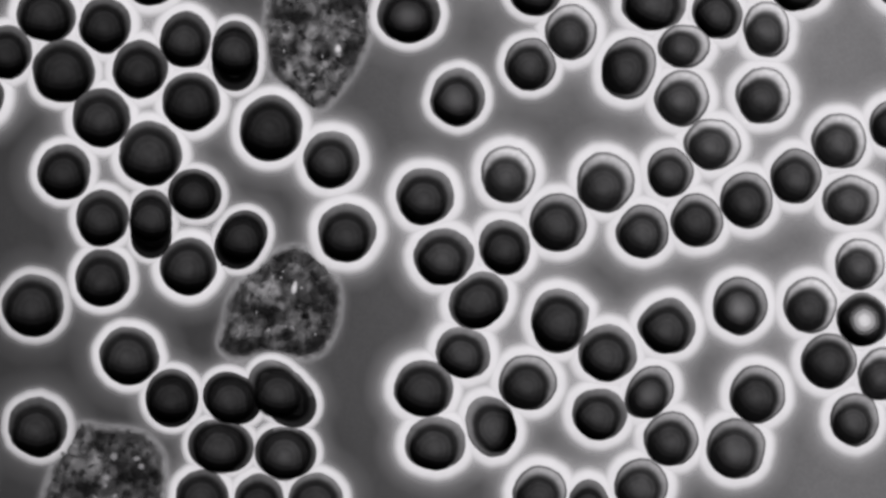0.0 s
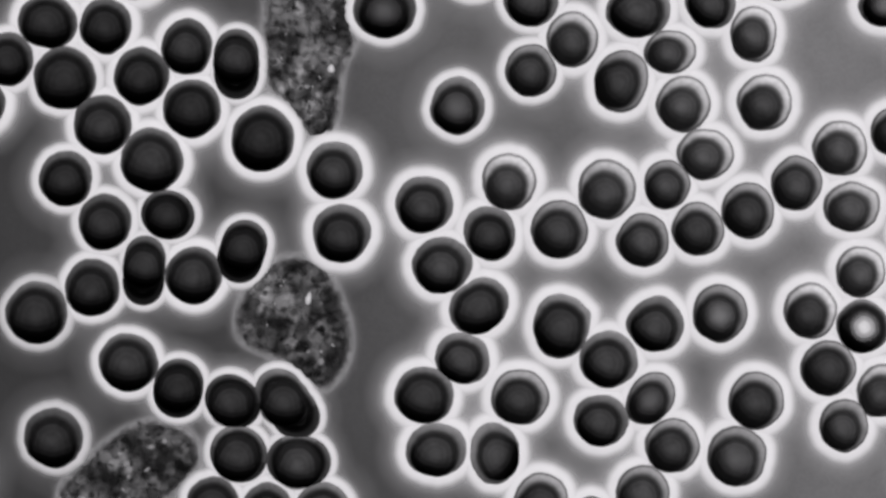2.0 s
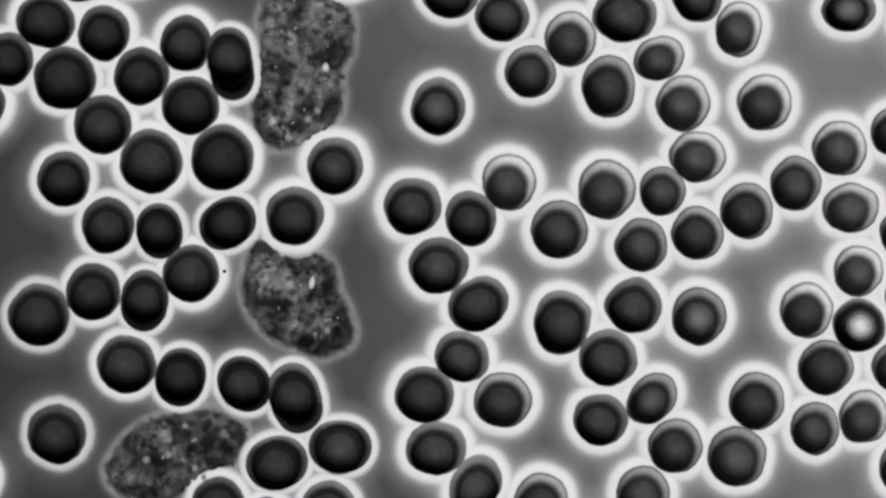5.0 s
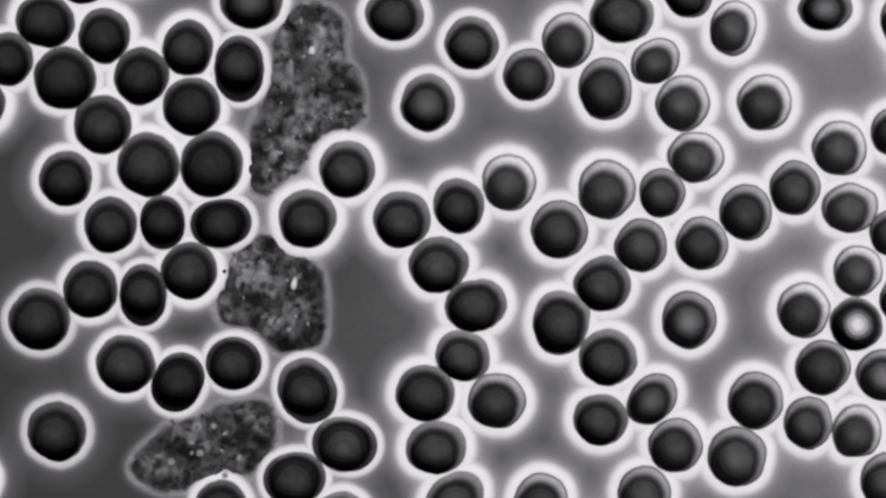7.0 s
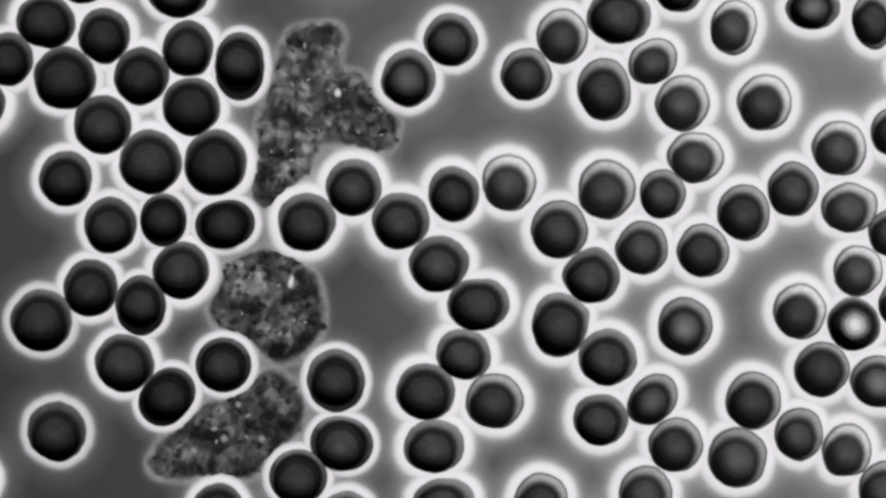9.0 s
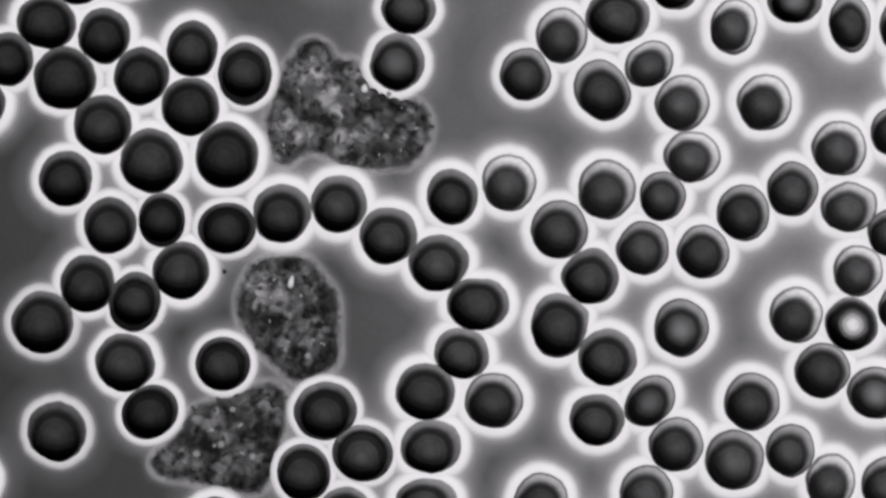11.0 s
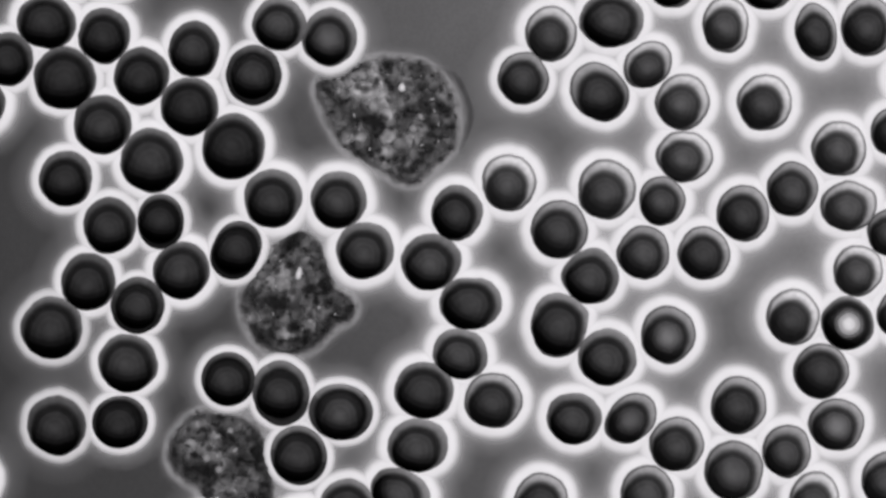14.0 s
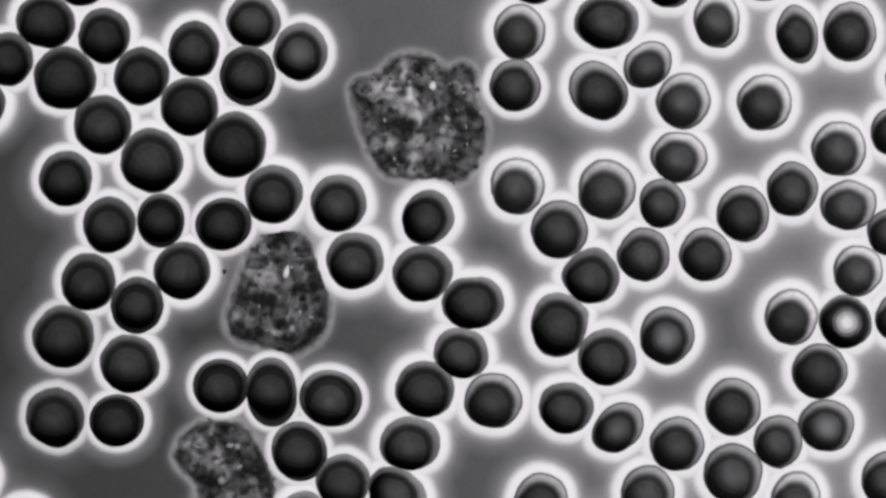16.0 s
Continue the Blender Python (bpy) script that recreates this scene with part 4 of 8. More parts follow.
    drift(crowd[36], (0, 4.91, -7.76, 42), (1.5, 4.8, -7.65, 38), (2.5, 4.8, -7.5, 40), (3.5, 4.72, -7.35, 38), (4.2, 4.71, -7.26, 35), (6.3, 4.58, -7.43, 22), (7, 4.37, -7.46, 14), (9, 4.72, -7.33, 8), (9.7, 4.75, -7.35, 6.4), (11.3, 4.64, -7.29, 2.74), (12.5, 4.4, -7.29, 0), (13.5, 3.92, -7.24, 3), (14, 3.68, -7.2, 4.5), (14.5, 3.44, -7.19, 6), (15.2, 3.75, -7.18, 6.93), (15.6, 3.88, -7.14, 7.47), (16, 3.99, -7.1, 8))
    drift(crowd[37], (0, 2.84, -14.69, -20), (1, 2.72, -14.61, -20), (1.5, 2.65, -14.56, -20), (3.5, 2.46, -14.37, -20), (5.2, 2.52, -14.26, -20), (6.3, 2.55, -14.2, -20), (8, 2.71, -14.08, -18), (9, 2.73, -13.97, -15), (11.3, 2.43, -13.84, -15), (12.5, 2.35, -13.86, -15), (13.5, 2.28, -13.91, -15), (14, 2.28, -13.92, -15), (14.5, 2.28, -13.95, -15), (15.2, 2.36, -13.91, -15), (15.6, 2.39, -13.86, -15), (16, 2.4, -13.8, -15))
    drift(crowd[38], (0, -2.37, -19.45), (1, -2.44, -19.43), (1.5, -2.48, -19.41), (3.5, -2.49, -19.39), (6.3, -2.38, -19.24), (9, -2.29, -18.94), (10.2, -2.38, -18.93), (10.8, -2.45, -18.94), (11.3, -2.06, -18.93), (12.5, -2.23, -18.88), (13.5, -2.35, -18.88), (14, -2.49, -18.76), (14.5, -2.74, -18.53), (15.2, -2.61, -18.54), (15.6, -2.52, -18.55), (16, -2.39, -18.62))
    drift(crowd[39], (0, -0.83, -26.74), (1.5, -0.87, -26.7), (3.5, -0.94, -26.55), (6.3, -0.87, -26.4), (8, -1.02, -26.25), (9, -1.17, -26.18), (11.3, -1.62, -26.21), (12.5, -1.83, -26.16), (13.5, -2.74, -26.21), (14, -3.33, -26.08), (14.5, -3.93, -25.84), (15.6, -4.24, -25.8), (16, -4.37, -25.82))
    drift(crowd[40], (0, 6.56, -24.41, 18), (1.5, 6.9, -26.47, 5), (2.5, 6.83, -27.68, 0), (3.5, 6.22, -28.88, -12), (4.2, 5.47, -30, -20), (6.3, 2.48, -32.77, -50), (7, 1.65, -33.07, -60), (9, 0.15, -33.67, -85), (11.3, -2.5, -33.72, -90), (12.5, -3.92, -33.5, -100), (13.5, -5.58, -32.75, -115), (14, -5.66, -32.53, -117.5), (14.5, -5.78, -32.45, -120), (15.2, -5.73, -32.51, -122.33), (15.6, -5.93, -32.48, -123.67), (16, -6.07, -32.51, -125))
    drift(crowd[41], (0, 11.44, -18.64), (1.5, 10.65, -19.35), (2.5, 9.82, -19.8), (3.5, 9, -19.72), (4.2, 8.47, -19.88), (6.3, 7.35, -20.1), (8, 6.97, -20.18), (11.3, 6.75, -20.1), (16, 6.67, -20.1))
    drift(crowd[43], (0, 19.54, -34.84), (1.5, 19.72, -35.32), (2.5, 19.72, -37.05), (6.3, 19.95, -38.92), (16, 19.95, -38.92))
    drift(crowd[44], (0, 26.51, -32.36), (1.5, 26.55, -32.32), (3.5, 26.55, -32.4), (8, 26.85, -32.4), (11.3, 27.07, -32.32), (16, 27.22, -32.32))
    drift(crowd[45], (0, 8.81, 9.04), (1.5, 8.78, 9), (13.5, 8.78, 8.85), (15.2, 8.78, 8.85), (16, 9.9, 8.4))
    drift(crowd[47], (0, 11.77, 23.63), (1.5, 11.66, 23.74), (3.5, 11.78, 23.7), (6.3, 11.43, 23.36), (8, 11.32, 23.02), (9, 11.07, 23.22), (12.5, 10.92, 23.22), (13.5, 10.8, 22.88), (14.5, 10.5, 22.57), (15.2, 10.12, 22.35), (16, 9.6, 21.78))
    drift(crowd[48], (0, 17.18, 27.97), (1.5, 17.22, 27.86), (3.5, 17.1, 28.12), (6.3, 16.77, 27.79), (7, 16.6, 27.77), (8, 16.05, 28.12), (9, 15.86, 28.31), (11.3, 15.75, 28.43), (12.5, 15.56, 28.46), (13.5, 15.15, 28.43), (14.5, 13.72, 28.88), (15.2, 13.2, 28.72), (15.6, 11.87, 28.87), (16, 10.2, 28.92))
    drift(crowd[49], (0, 12.41, 33.61), (1.5, 12.3, 33.3), (2.5, 10.72, 32.97), (3.5, 9.6, 32.9), (4.2, 8.78, 32.3), (6.3, 5.62, 28.57), (7, 3.82, 27.38), (8, 2.55, 27.15), (9, 1.05, 27.82), (9.7, -0.9, 29.33), (10.2, -2.33, 30.42), (10.8, -4.17, 31.64), (11.3, -5.83, 32.54), (11.6, -8.56, 32.42), (12, -11.93, 31.88), (12.5, -15.3, 30.45), (13.5, -20.33, 30.08), (14.5, -22.58, 29.81), (15.2, -23.58, 30), (16, -25.18, 30.38))
    drift(crowd[50], (0, 28.24, 31.76), (1.5, 26.55, 31.8), (2.5, 25.43, 31.57), (3.5, 24.68, 31.42), (4.2, 24.38, 31.2), (6.3, 23.93, 31.05), (9, 23.4, 30.9), (12.5, 23.1, 30.9), (13.5, 22.8, 30.6), (14.5, 22.05, 30.3), (16, 21.75, 30.22))
    drift(crowd[51], (0, 36.64, 30.49, 28), (1.5, 35.85, 32.48, 30), (2.5, 35.25, 33.07, 30), (3.5, 34.8, 33.67, 30), (4.2, 34.27, 33.52, 30), (6.3, 33, 33.98, 30), (7, 32.55, 34.2, 30), (8, 31.8, 34.73, 30), (9, 31.12, 34.95, 30), (11.3, 30.6, 35.32, 30), (16, 29.85, 35.55, 30))
    drift(crowd[52], (0, 43.16, 28.39, 5), (1.5, 41.77, 28.57, 0), (2.5, 40.8, 28.8, -5), (3.5, 40.2, 28.95, -8), (4.2, 39.9, 29.17, -8), (6.3, 38.55, 29.47, -14), (9, 38.62, 29.62, -12), (11.3, 38.62, 29.7, -12), (12.5, 38.4, 29.7, -5), (13.5, 37.8, 29.85, 0), (14.5, 37.2, 30, 0), (15.2, 36.52, 30.3, 5), (16, 36.38, 30.52, 5))
    drift(crowd[53], (0, 24.86, 23.14, -25), (1.5, 24.15, 22.57, -22), (2.5, 23.32, 22.12, -20), (3.5, 23.02, 21.97, -18), (4.2, 22.5, 21.82, -10), (6.3, 21.68, 21.38, 0), (9, 21.45, 21.22, 5), (11.3, 21.07, 21.07, 32), (12.5, 20.77, 20.85, 38), (14.5, 20.77, 20.93, 42), (16, 20.62, 21.07, 42))
    drift(crowd[54], (0, 32.21, 26.06, 0), (1.5, 30.82, 26.25, 0), (2.5, 29.77, 26.18, 0), (3.5, 29.62, 26.02, -8), (4.2, 29.17, 25.72, 5), (6.3, 28.35, 25.05, 30), (9, 27.9, 24.97, 32), (11.3, 27.38, 24.6, 35), (16, 27.22, 24.52, 38))
    drift(crowd[55], (0, 31.94, 19.16), (1.5, 31.98, 19.27), (12.5, 31.82, 19.5), (16, 31.98, 19.72))
    drift(crowd[57], (0, 36.04, 13.09), (1.5, 35.32, 12.75), (2.5, 34.56, 12.58), (3.5, 34.15, 12.4), (5.8, 33.78, 12.34), (6.3, 33.7, 12.33), (9, 33.62, 12.26), (10.8, 33.22, 12.34), (11.3, 33.1, 12.36), (12.5, 32.82, 12.43), (13.5, 32.47, 12.34), (14.5, 31.84, 12.38), (16, 31.42, 12.3))
    drift(crowd[59], (0, 30.34, 9.26), (1.5, 30, 8.85), (2.5, 29.49, 8.27), (3.5, 29.22, 7.93), (5.8, 29.1, 7.61), (6.3, 29.07, 7.54), (9, 29.15, 7.32), (10.8, 29.15, 7.06), (11.3, 29.15, 6.99), (12.5, 29.08, 6.9), (13.5, 29.11, 6.56), (14.5, 29.06, 6.29), (16, 29.1, 6.08))
    drift(crowd[60], (0, 26.78, 1.42), (1.5, 26.67, 1.23), (2.5, 26.59, 1.08), (3.5, 26.52, 0.55), (6.3, 26.37, 0.55), (9, 26.52, 0.18), (12.5, 26.67, 0.1), (13.5, 26.67, -0.27), (14.5, 26.74, -0.57), (16, 26.74, -0.72))
    drift(crowd[61], (0, 33.94, 2.89), (1.5, 33.9, 2.7), (2.5, 33.9, 2.62), (3.5, 33.82, 2.4), (4.2, 33.82, 2.25), (6.3, 33.9, 1.5), (7, 34.42, 0.75), (8, 34.57, 0), (9, 34.57, -0.22), (14.5, 34.73, -0.6), (16, 34.88, -0.75))
    drift(crowd[62], (0, 40.54, 5.59), (1.5, 40.57, 5.1), (3.5, 40.42, 5.25), (6.3, 40.35, 4.95), (9, 39.98, 4.88), (16, 39.9, 4.72))
    drift(crowd[63], (0, 47.06, 8.74), (1.5, 47.02, 8.7), (3.5, 46.88, 8.92), (6.3, 46.88, 8.32), (8, 46.57, 7.95), (16, 46.42, 7.95))
    drift(crowd[64], (0, 52.84, 13.46), (1.5, 52.8, 13.42), (6.3, 52.73, 13.42), (16, 52.65, 13.35))
    drift(crowd[65], (0, 54.36, 5.59), (1.5, 54.33, 5.62), (6.3, 54.1, 5.47), (16, 53.87, 5.85))
    drift(crowd[67], (0, 55.56, -2.89), (1.5, 55.52, -3), (6.3, 55.15, -2.85), (16, 55.15, -2.85))
    drift(crowd[68], (0, 48.96, -8.36), (1.5, 48.85, -8.25), (3.5, 48.7, -8.03), (4.2, 48.55, -8.1), (6.3, 48.02, -8.1), (8, 47.8, -8.1), (9, 47.42, -8.25), (11.3, 46.9, -8.78), (12.5, 46.75, -8.92), (14.5, 46.45, -9), (16, 46.3, -9))
    drift(crowd[69], (0, 55.99, -10.31), (1.5, 55.8, -10.28), (2.5, 55.8, -10.28), (3.5, 55.65, -10.2), (6.3, 55.05, -10.05), (8, 54.75, -9.9), (9, 54.6, -9.97), (11.3, 54.23, -9.97), (12.5, 54, -9.97), (14.5, 53.7, -9.82), (16, 53.48, -9.67))
    drift(crowd[70], (0, 51.44, -15.79), (1.5, 51.25, -15.82), (3.5, 51.02, -15.67), (6.3, 50.65, -15.75), (8, 50.35, -15.67), (9, 50.35, -15.97), (11.3, 50.42, -16.12), (14.5, 50.2, -16.2), (16, 50.05, -16.2))
    drift(crowd[71], (0, 58.64, -17.52), (0.5, 58.39, -17.81), (1, 58.4, -18.11), (1.5, 58.5, -18.45), (2.5, 58.07, -19.16), (3.5, 57.52, -19.95), (4.2, 56.77, -21.22), (6.3, 55.2, -23.32), (7, 55.03, -24.16), (8, 54.52, -25.35), (9, 53.7, -26.7), (11.3, 51.27, -31.16), (12.5, 50.4, -32.17), (13.5, 49.73, -32.92), (14.5, 48.98, -33.23), (15.2, 48.07, -33.45), (16, 46.95, -33.07))
    drift(crowd[72], (0, 54.89, -23.51), (0.5, 54.44, -23.54), (1.5, 53.71, -23.33), (2.5, 52.84, -23.45), (3.5, 51.77, -23.62), (4.2, 50.58, -23.92), (6.3, 48.6, -23.18), (7, 48.55, -23.02), (8, 48.07, -23.4), (9, 47.32, -24.52), (11.3, 46.08, -26.81), (12.5, 45.9, -26.93), (13.5, 45.82, -26.85), (14.5, 45.52, -26.7), (15.2, 45.15, -26.4), (16, 44.55, -25.5))
    drift(crowd[73], (0, 41.97, -20.21), (1.5, 41.63, -20.1), (3.5, 41.7, -20.25), (6.3, 41.63, -20.1), (9, 41.25, -20.1), (11.3, 40.96, -20.32), (12.5, 40.06, -20.7), (13.5, 39.31, -20.62), (14.5, 39.31, -20.85), (16, 38.56, -20.93))
    drift(crowd[74], (0, 39.11, -27.41), (1.5, 39.07, -27.52), (6.3, 39.07, -27.52), (9, 39.15, -27.68), (11.3, 38.7, -28.12), (12.5, 38.62, -29.02), (13.5, 38.62, -29.4), (14.5, 38.7, -29.47), (16, 38.55, -29.77))
    drift(crowd[75], (0, 30.49, -26.14), (1.5, 30.45, -26.1), (3.5, 30.75, -26.18), (6.3, 30.9, -26.1), (16, 31.12, -25.88))
    drift(crowd[76], (0, 27.64, -19.91, -38), (1.5, 27.6, -19.8, -38), (2.5, 27.68, -19.8, -42), (3.5, 27.82, -19.8, -45), (6.3, 27.82, -19.88, -45), (9, 27.9, -19.95, -45), (11.3, 27.38, -20.25, -45), (12.5, 25.88, -21.75, -50), (13.5, 25.35, -22.27, -50), (14.5, 24.6, -22.72, -50), (16, 23.32, -23.7, -50))
    drift(crowd[77], (0, 20.96, -22.84), (1.5, 21, -22.8), (3.5, 20.93, -22.65), (9, 20.93, -22.65), (11.3, 20.18, -22.65), (12.5, 18.22, -22.5), (13.5, 17.77, -22.5), (14.5, 17.02, -22.43), (15.2, 16.8, -21.97), (16, 16.35, -21.07))
    drift(crowd[78], (0, 22.05, -14.74), (1.5, 22.02, -14.71), (3.5, 21.98, -14.46), (16, 21.81, -14.36))
    drift(crowd[79], (0, 15.6, -10.46), (1.5, 15.63, -10.34), (2.5, 15.75, -10.07), (3.5, 15.82, -9.76), (6.3, 15.67, -9.75), (9, 15.51, -10.06), (10.8, 15.41, -10.14), (14.5, 15.38, -10.09), (15.6, 15.37, -10.07), (16, 15.39, -10.06))
    drift(crowd[80], (0, 30.04, -11.21), (1.5, 28.57, -10.42), (2.5, 28.12, -9.53), (3.5, 27.45, -8.55), (4.2, 26.7, -8.1), (6.3, 22.72, -5.92), (7, 21.3, -4.65), (8, 20.08, -3.6), (9, 19.83, -3.56), (10.8, 19.72, -3.64), (11.3, 19.64, -3.69), (16, 19.77, -3.61))
    drift(crowd[81], (0, 39.64, -8.44), (1.5, 37.42, -8.62), (2.5, 36.3, -8.4), (3.5, 35.4, -8.7), (4.2, 34.65, -8.85), (6.3, 33.23, -9.07), (7, 32.7, -9.38), (8, 32.32, -9.82), (9, 32.17, -10.2), (11.3, 31.5, -10.42), (12.5, 30.67, -10.57), (13.5, 30.3, -11.1), (14.5, 29.7, -11.47), (16, 29.77, -11.47))
    drift(crowd[82], (0, 61.48, 34.05), (0.5, 60.62, 33.94), (1, 59.99, 33.5), (1.5, 59.43, 32.93), (2.5, 58.28, 32.22), (3.5, 56.77, 31.95), (4.2, 55.27, 31.88), (6.3, 52.12, 31.88), (7, 50.85, 32.02), (8, 49.65, 32.02), (9, 49.2, 32.17), (11.3, 46.35, 33.23), (12, 45.34, 33.73), (12.5, 44.62, 34.03), (13, 44.08, 34.27), (13.5, 43.39, 34.71), (14, 43.16, 34.8), (14.5, 42.77, 35.23), (15.2, 42.8, 35.33), (15.6, 42.82, 35.43), (16, 42.65, 35.99))
    drift(crowd[83], (0, 47.29, 34.01), (1.5, 45.45, 35.92), (3.5, 43.95, 37.2), (12, 41.78, 39.18), (12.5, 41.46, 39.65), (13, 41.22, 40.01), (13.5, 40.98, 40.44), (14, 40.81, 40.72), (14.5, 40.68, 40.97), (15.2, 40.62, 40.9), (15.6, 40.6, 40.82), (16, 40.75, 40.28))
    drift(crowd[85], (0, -38.74, 34.91), (1.5, -40.42, 36.15), (3.5, -41.95, 37.63), (4.2, -41.77, 37.73), (5.2, -41.65, 37.86), (5.8, -41.53, 37.95), (6.3, -41.36, 38.06), (7.5, -41.41, 38.18), (8.5, -41.42, 38.29), (9, -41.54, 38.58), (9.7, -41.97, 38.98), (10.2, -42.35, 39.33), (10.8, -42.58, 39.73), (11.3, -42.22, 39.96), (11.6, -41.93, 40.27), (12, -41.71, 40.53), (12.5, -41.54, 40.71), (13, -41.4, 40.82), (13.5, -41.31, 40.86), (14, -41.26, 40.81), (14.5, -41.26, 40.64), (15.2, -41.46, 39.93), (15.6, -41.57, 39.29), (16, -42.23, 38.47))
    drift(crowd[86], (0, 4.39, 37.39), (3.5, 2.85, 36.45), (4.2, 2.1, 35.32), (6.3, -2.62, 32.48), (7, -6.38, 31.27), (8, -13.42, 36.67), (9, -14.55, 38.7), (16, -16.8, 40.2))
    drift(crowd[87], (0, 64.77, -15.72), (0.5, 64.8, -15.56), (1, 64.65, -15.46), (1.5, 64.55, -15.31), (2.5, 63.72, -15.31), (4.2, 62, -15.52), (6.3, 59, -16.2), (7, 58.62, -16.72), (8, 57.87, -17.47), (9, 57.87, -17.55), (11.3, 57.28, -19.43), (12.5, 55.47, -21.3), (13.5, 53.3, -23.02), (14.5, 51.57, -23.32), (16, 50.97, -23.4))
    drift(crowd[88], (0, 66.64, -29.36), (4.2, 62.7, -28.8), (6.3, 59.32, -29.92), (7, 58.8, -30.67), (8, 58.65, -31.42), (9, 58.57, -31.8), (11.3, 58.95, -31.12), (16, 58.95, -30.52))
    drift(crowd[89], (0, 63.26, 1.24), (4.2, 62.1, 2.17), (6.3, 59.85, 2.17), (16, 59.47, 2.25))
    drift(crowd[90], (0, 62.89, -6.86), (4.2, 61.95, -6.08), (6.3, 60.75, -6.45), (11.3, 60.45, -7.95), (16, 60.07, -9.15))
    drift(crowd[91], (0, 64.92, 28.69, 15), (0.5, 64.63, 28.5, 15), (1, 64.49, 28.53, 15), (1.5, 64.4, 28.52, 15), (2, 64.18, 28.76, 15), (2.5, 63.99, 29.01, 15), (3, 63.78, 29.34, 15), (3.5, 63.61, 29.67, 15), (4.2, 63.71, 30.16, 15), (4.7, 63.1, 30.19, 14.29), (5.2, 62.67, 30.18, 13.57), (5.8, 62.2, 30.17, 12.71), (6.3, 61.92, 30.13, 12), (8, 58.95, 30.52, 8), (9, 57.15, 30.45, 6), (11.3, 53.77, 29.92, 6), (12.5, 52.5, 29.32, 6), (13.5, 50.62, 29.02, 12), (14.5, 48.67, 28.72, 14), (15.2, 47.7, 28.65, 14), (16, 47.1, 28.57, 12))
    drift(crowd[92], (0, 70.89, 28.76), (0.5, 70.98, 28.82), (1, 70.84, 28.89), (1.5, 70.74, 28.95), (2, 70.54, 29.01), (2.5, 70.36, 29.06), (3, 70.16, 29.1), (3.5, 70, 29.12), (4.2, 69.76, 29.11), (4.7, 69.46, 29.12), (5.2, 69.03, 29.16), (5.8, 68.55, 29.2), (6.3, 68.28, 29.22), (9, 64.2, 29.7), (11.3, 61.2, 29.7), (12.5, 59.32, 30.07), (13.5, 57.3, 29.7), (14.5, 55.65, 29.55), (15.2, 54.6, 29.32), (16, 54.07, 28.88))
    drift(crowd[93], (0, -48.86, 37.39), (3.5, -48.74, 36.62), (4.2, -48.52, 36.48), (5.2, -48.33, 36.24), (5.8, -48.16, 36.1), (6.3, -47.93, 36), (7.5, -47.94, 36.03), (8.5, -47.92, 36.06), (9, -47.94, 36.06), (9.7, -48.29, 35.9), (10.2, -48.43, 35.82), (11.3, -48.87, 36.08), (11.6, -49.3, 36.27), (12, -49.68, 36.43), (12.5, -49.98, 36.57), (13, -50.22, 36.66), (13.5, -50.38, 36.72), (14, -50.45, 36.75), (14.5, -50.4, 36.73), (15.2, -49.91, 36.59), (15.6, -49.59, 36.51), (16, -48.15, 35.75))
    drift(crowd[94], (0, -18.11, -41.74), (4.7, -18.15, -40.47), (5.2, -18.03, -40.6), (5.8, -17.86, -40.72), (6.3, -17.77, -40.87), (6.6, -17.79, -40.92), (7, -17.82, -41.03), (7.5, -17.79, -40.87), (8, -17.75, -40.74), (8.5, -17.77, -40.56), (9, -17.78, -40.42), (9.7, -17.74, -40.22), (10.2, -17.72, -40.08), (10.8, -17.7, -39.95), (11.3, -17.69, -39.95), (11.6, -17.68, -39.82), (12, -17.78, -39.47), (12.5, -17.99, -39.03), (13.5, -18.56, -37.43), (14.5, -18.96, -36.45), (15.2, -18.82, -35.7), (16, -18.6, -35.41))
    drift(crowd[95], (0, 15.87, 39.66), (13.5, 14.7, 38.32), (15.2, 13.65, 36.23), (16, 12.07, 36))
    drift(crowd[96], (0, -66.2, -30.6), (1.5, -65.4, -30.6), (3, -63.3, -30.4), (7, -63.1, -30.8), (13.5, -63, -30.8), (16, -63.1, -30.5))
    drift(crowd[97], (0, -55.5, -42.5), (14.5, -55.5, -41.5), (15.2, -55.5, -38.8), (16, -55.5, -36.7))
    drift(crowd[98], (0, 66.0, 26.0), (4.2, 66.0, 26.0), (6.3, 64.5, 25.2), (7.5, 63.7, 24.6), (11.3, 63.2, 23.3), (12.5, 63.0, 22.8), (14, 62.8, 22.6), (16, 62.35, 22.6))
    drift(flowing_a[0], (0, -16.79, 30.58), (1.5, -17.73, 29.10), (3, -18.41, 27.70), (4.2, -18.86, 25.99), (6.3, -19.09, 22.01), (7.5, -18.29, 19.51), (9, -17.30, 18.04), (11.3, -12.73, 17.83), (12.5, -11.02, 17.72), (14, -6.81, 17.73), (15, -4.83, 17.64), (16, -2.86, 17.17))
    drift(flowing_a[1][0], (0, -3.91, 8.98), (1.5, -2.00, 10.17), (3, -2.85, 9.33), (4.2, -2.56, 9.00), (6.3, -1.92, 9.11), (7.5, -1.16, 11.13), (9, -1.68, 10.03), (11.3, -4.72, 8.16), (12.5, -7.29, 5.92), (14, -8.46, 3.65), (15, -8.20, 3.42), (16, -7.34, 4.15))
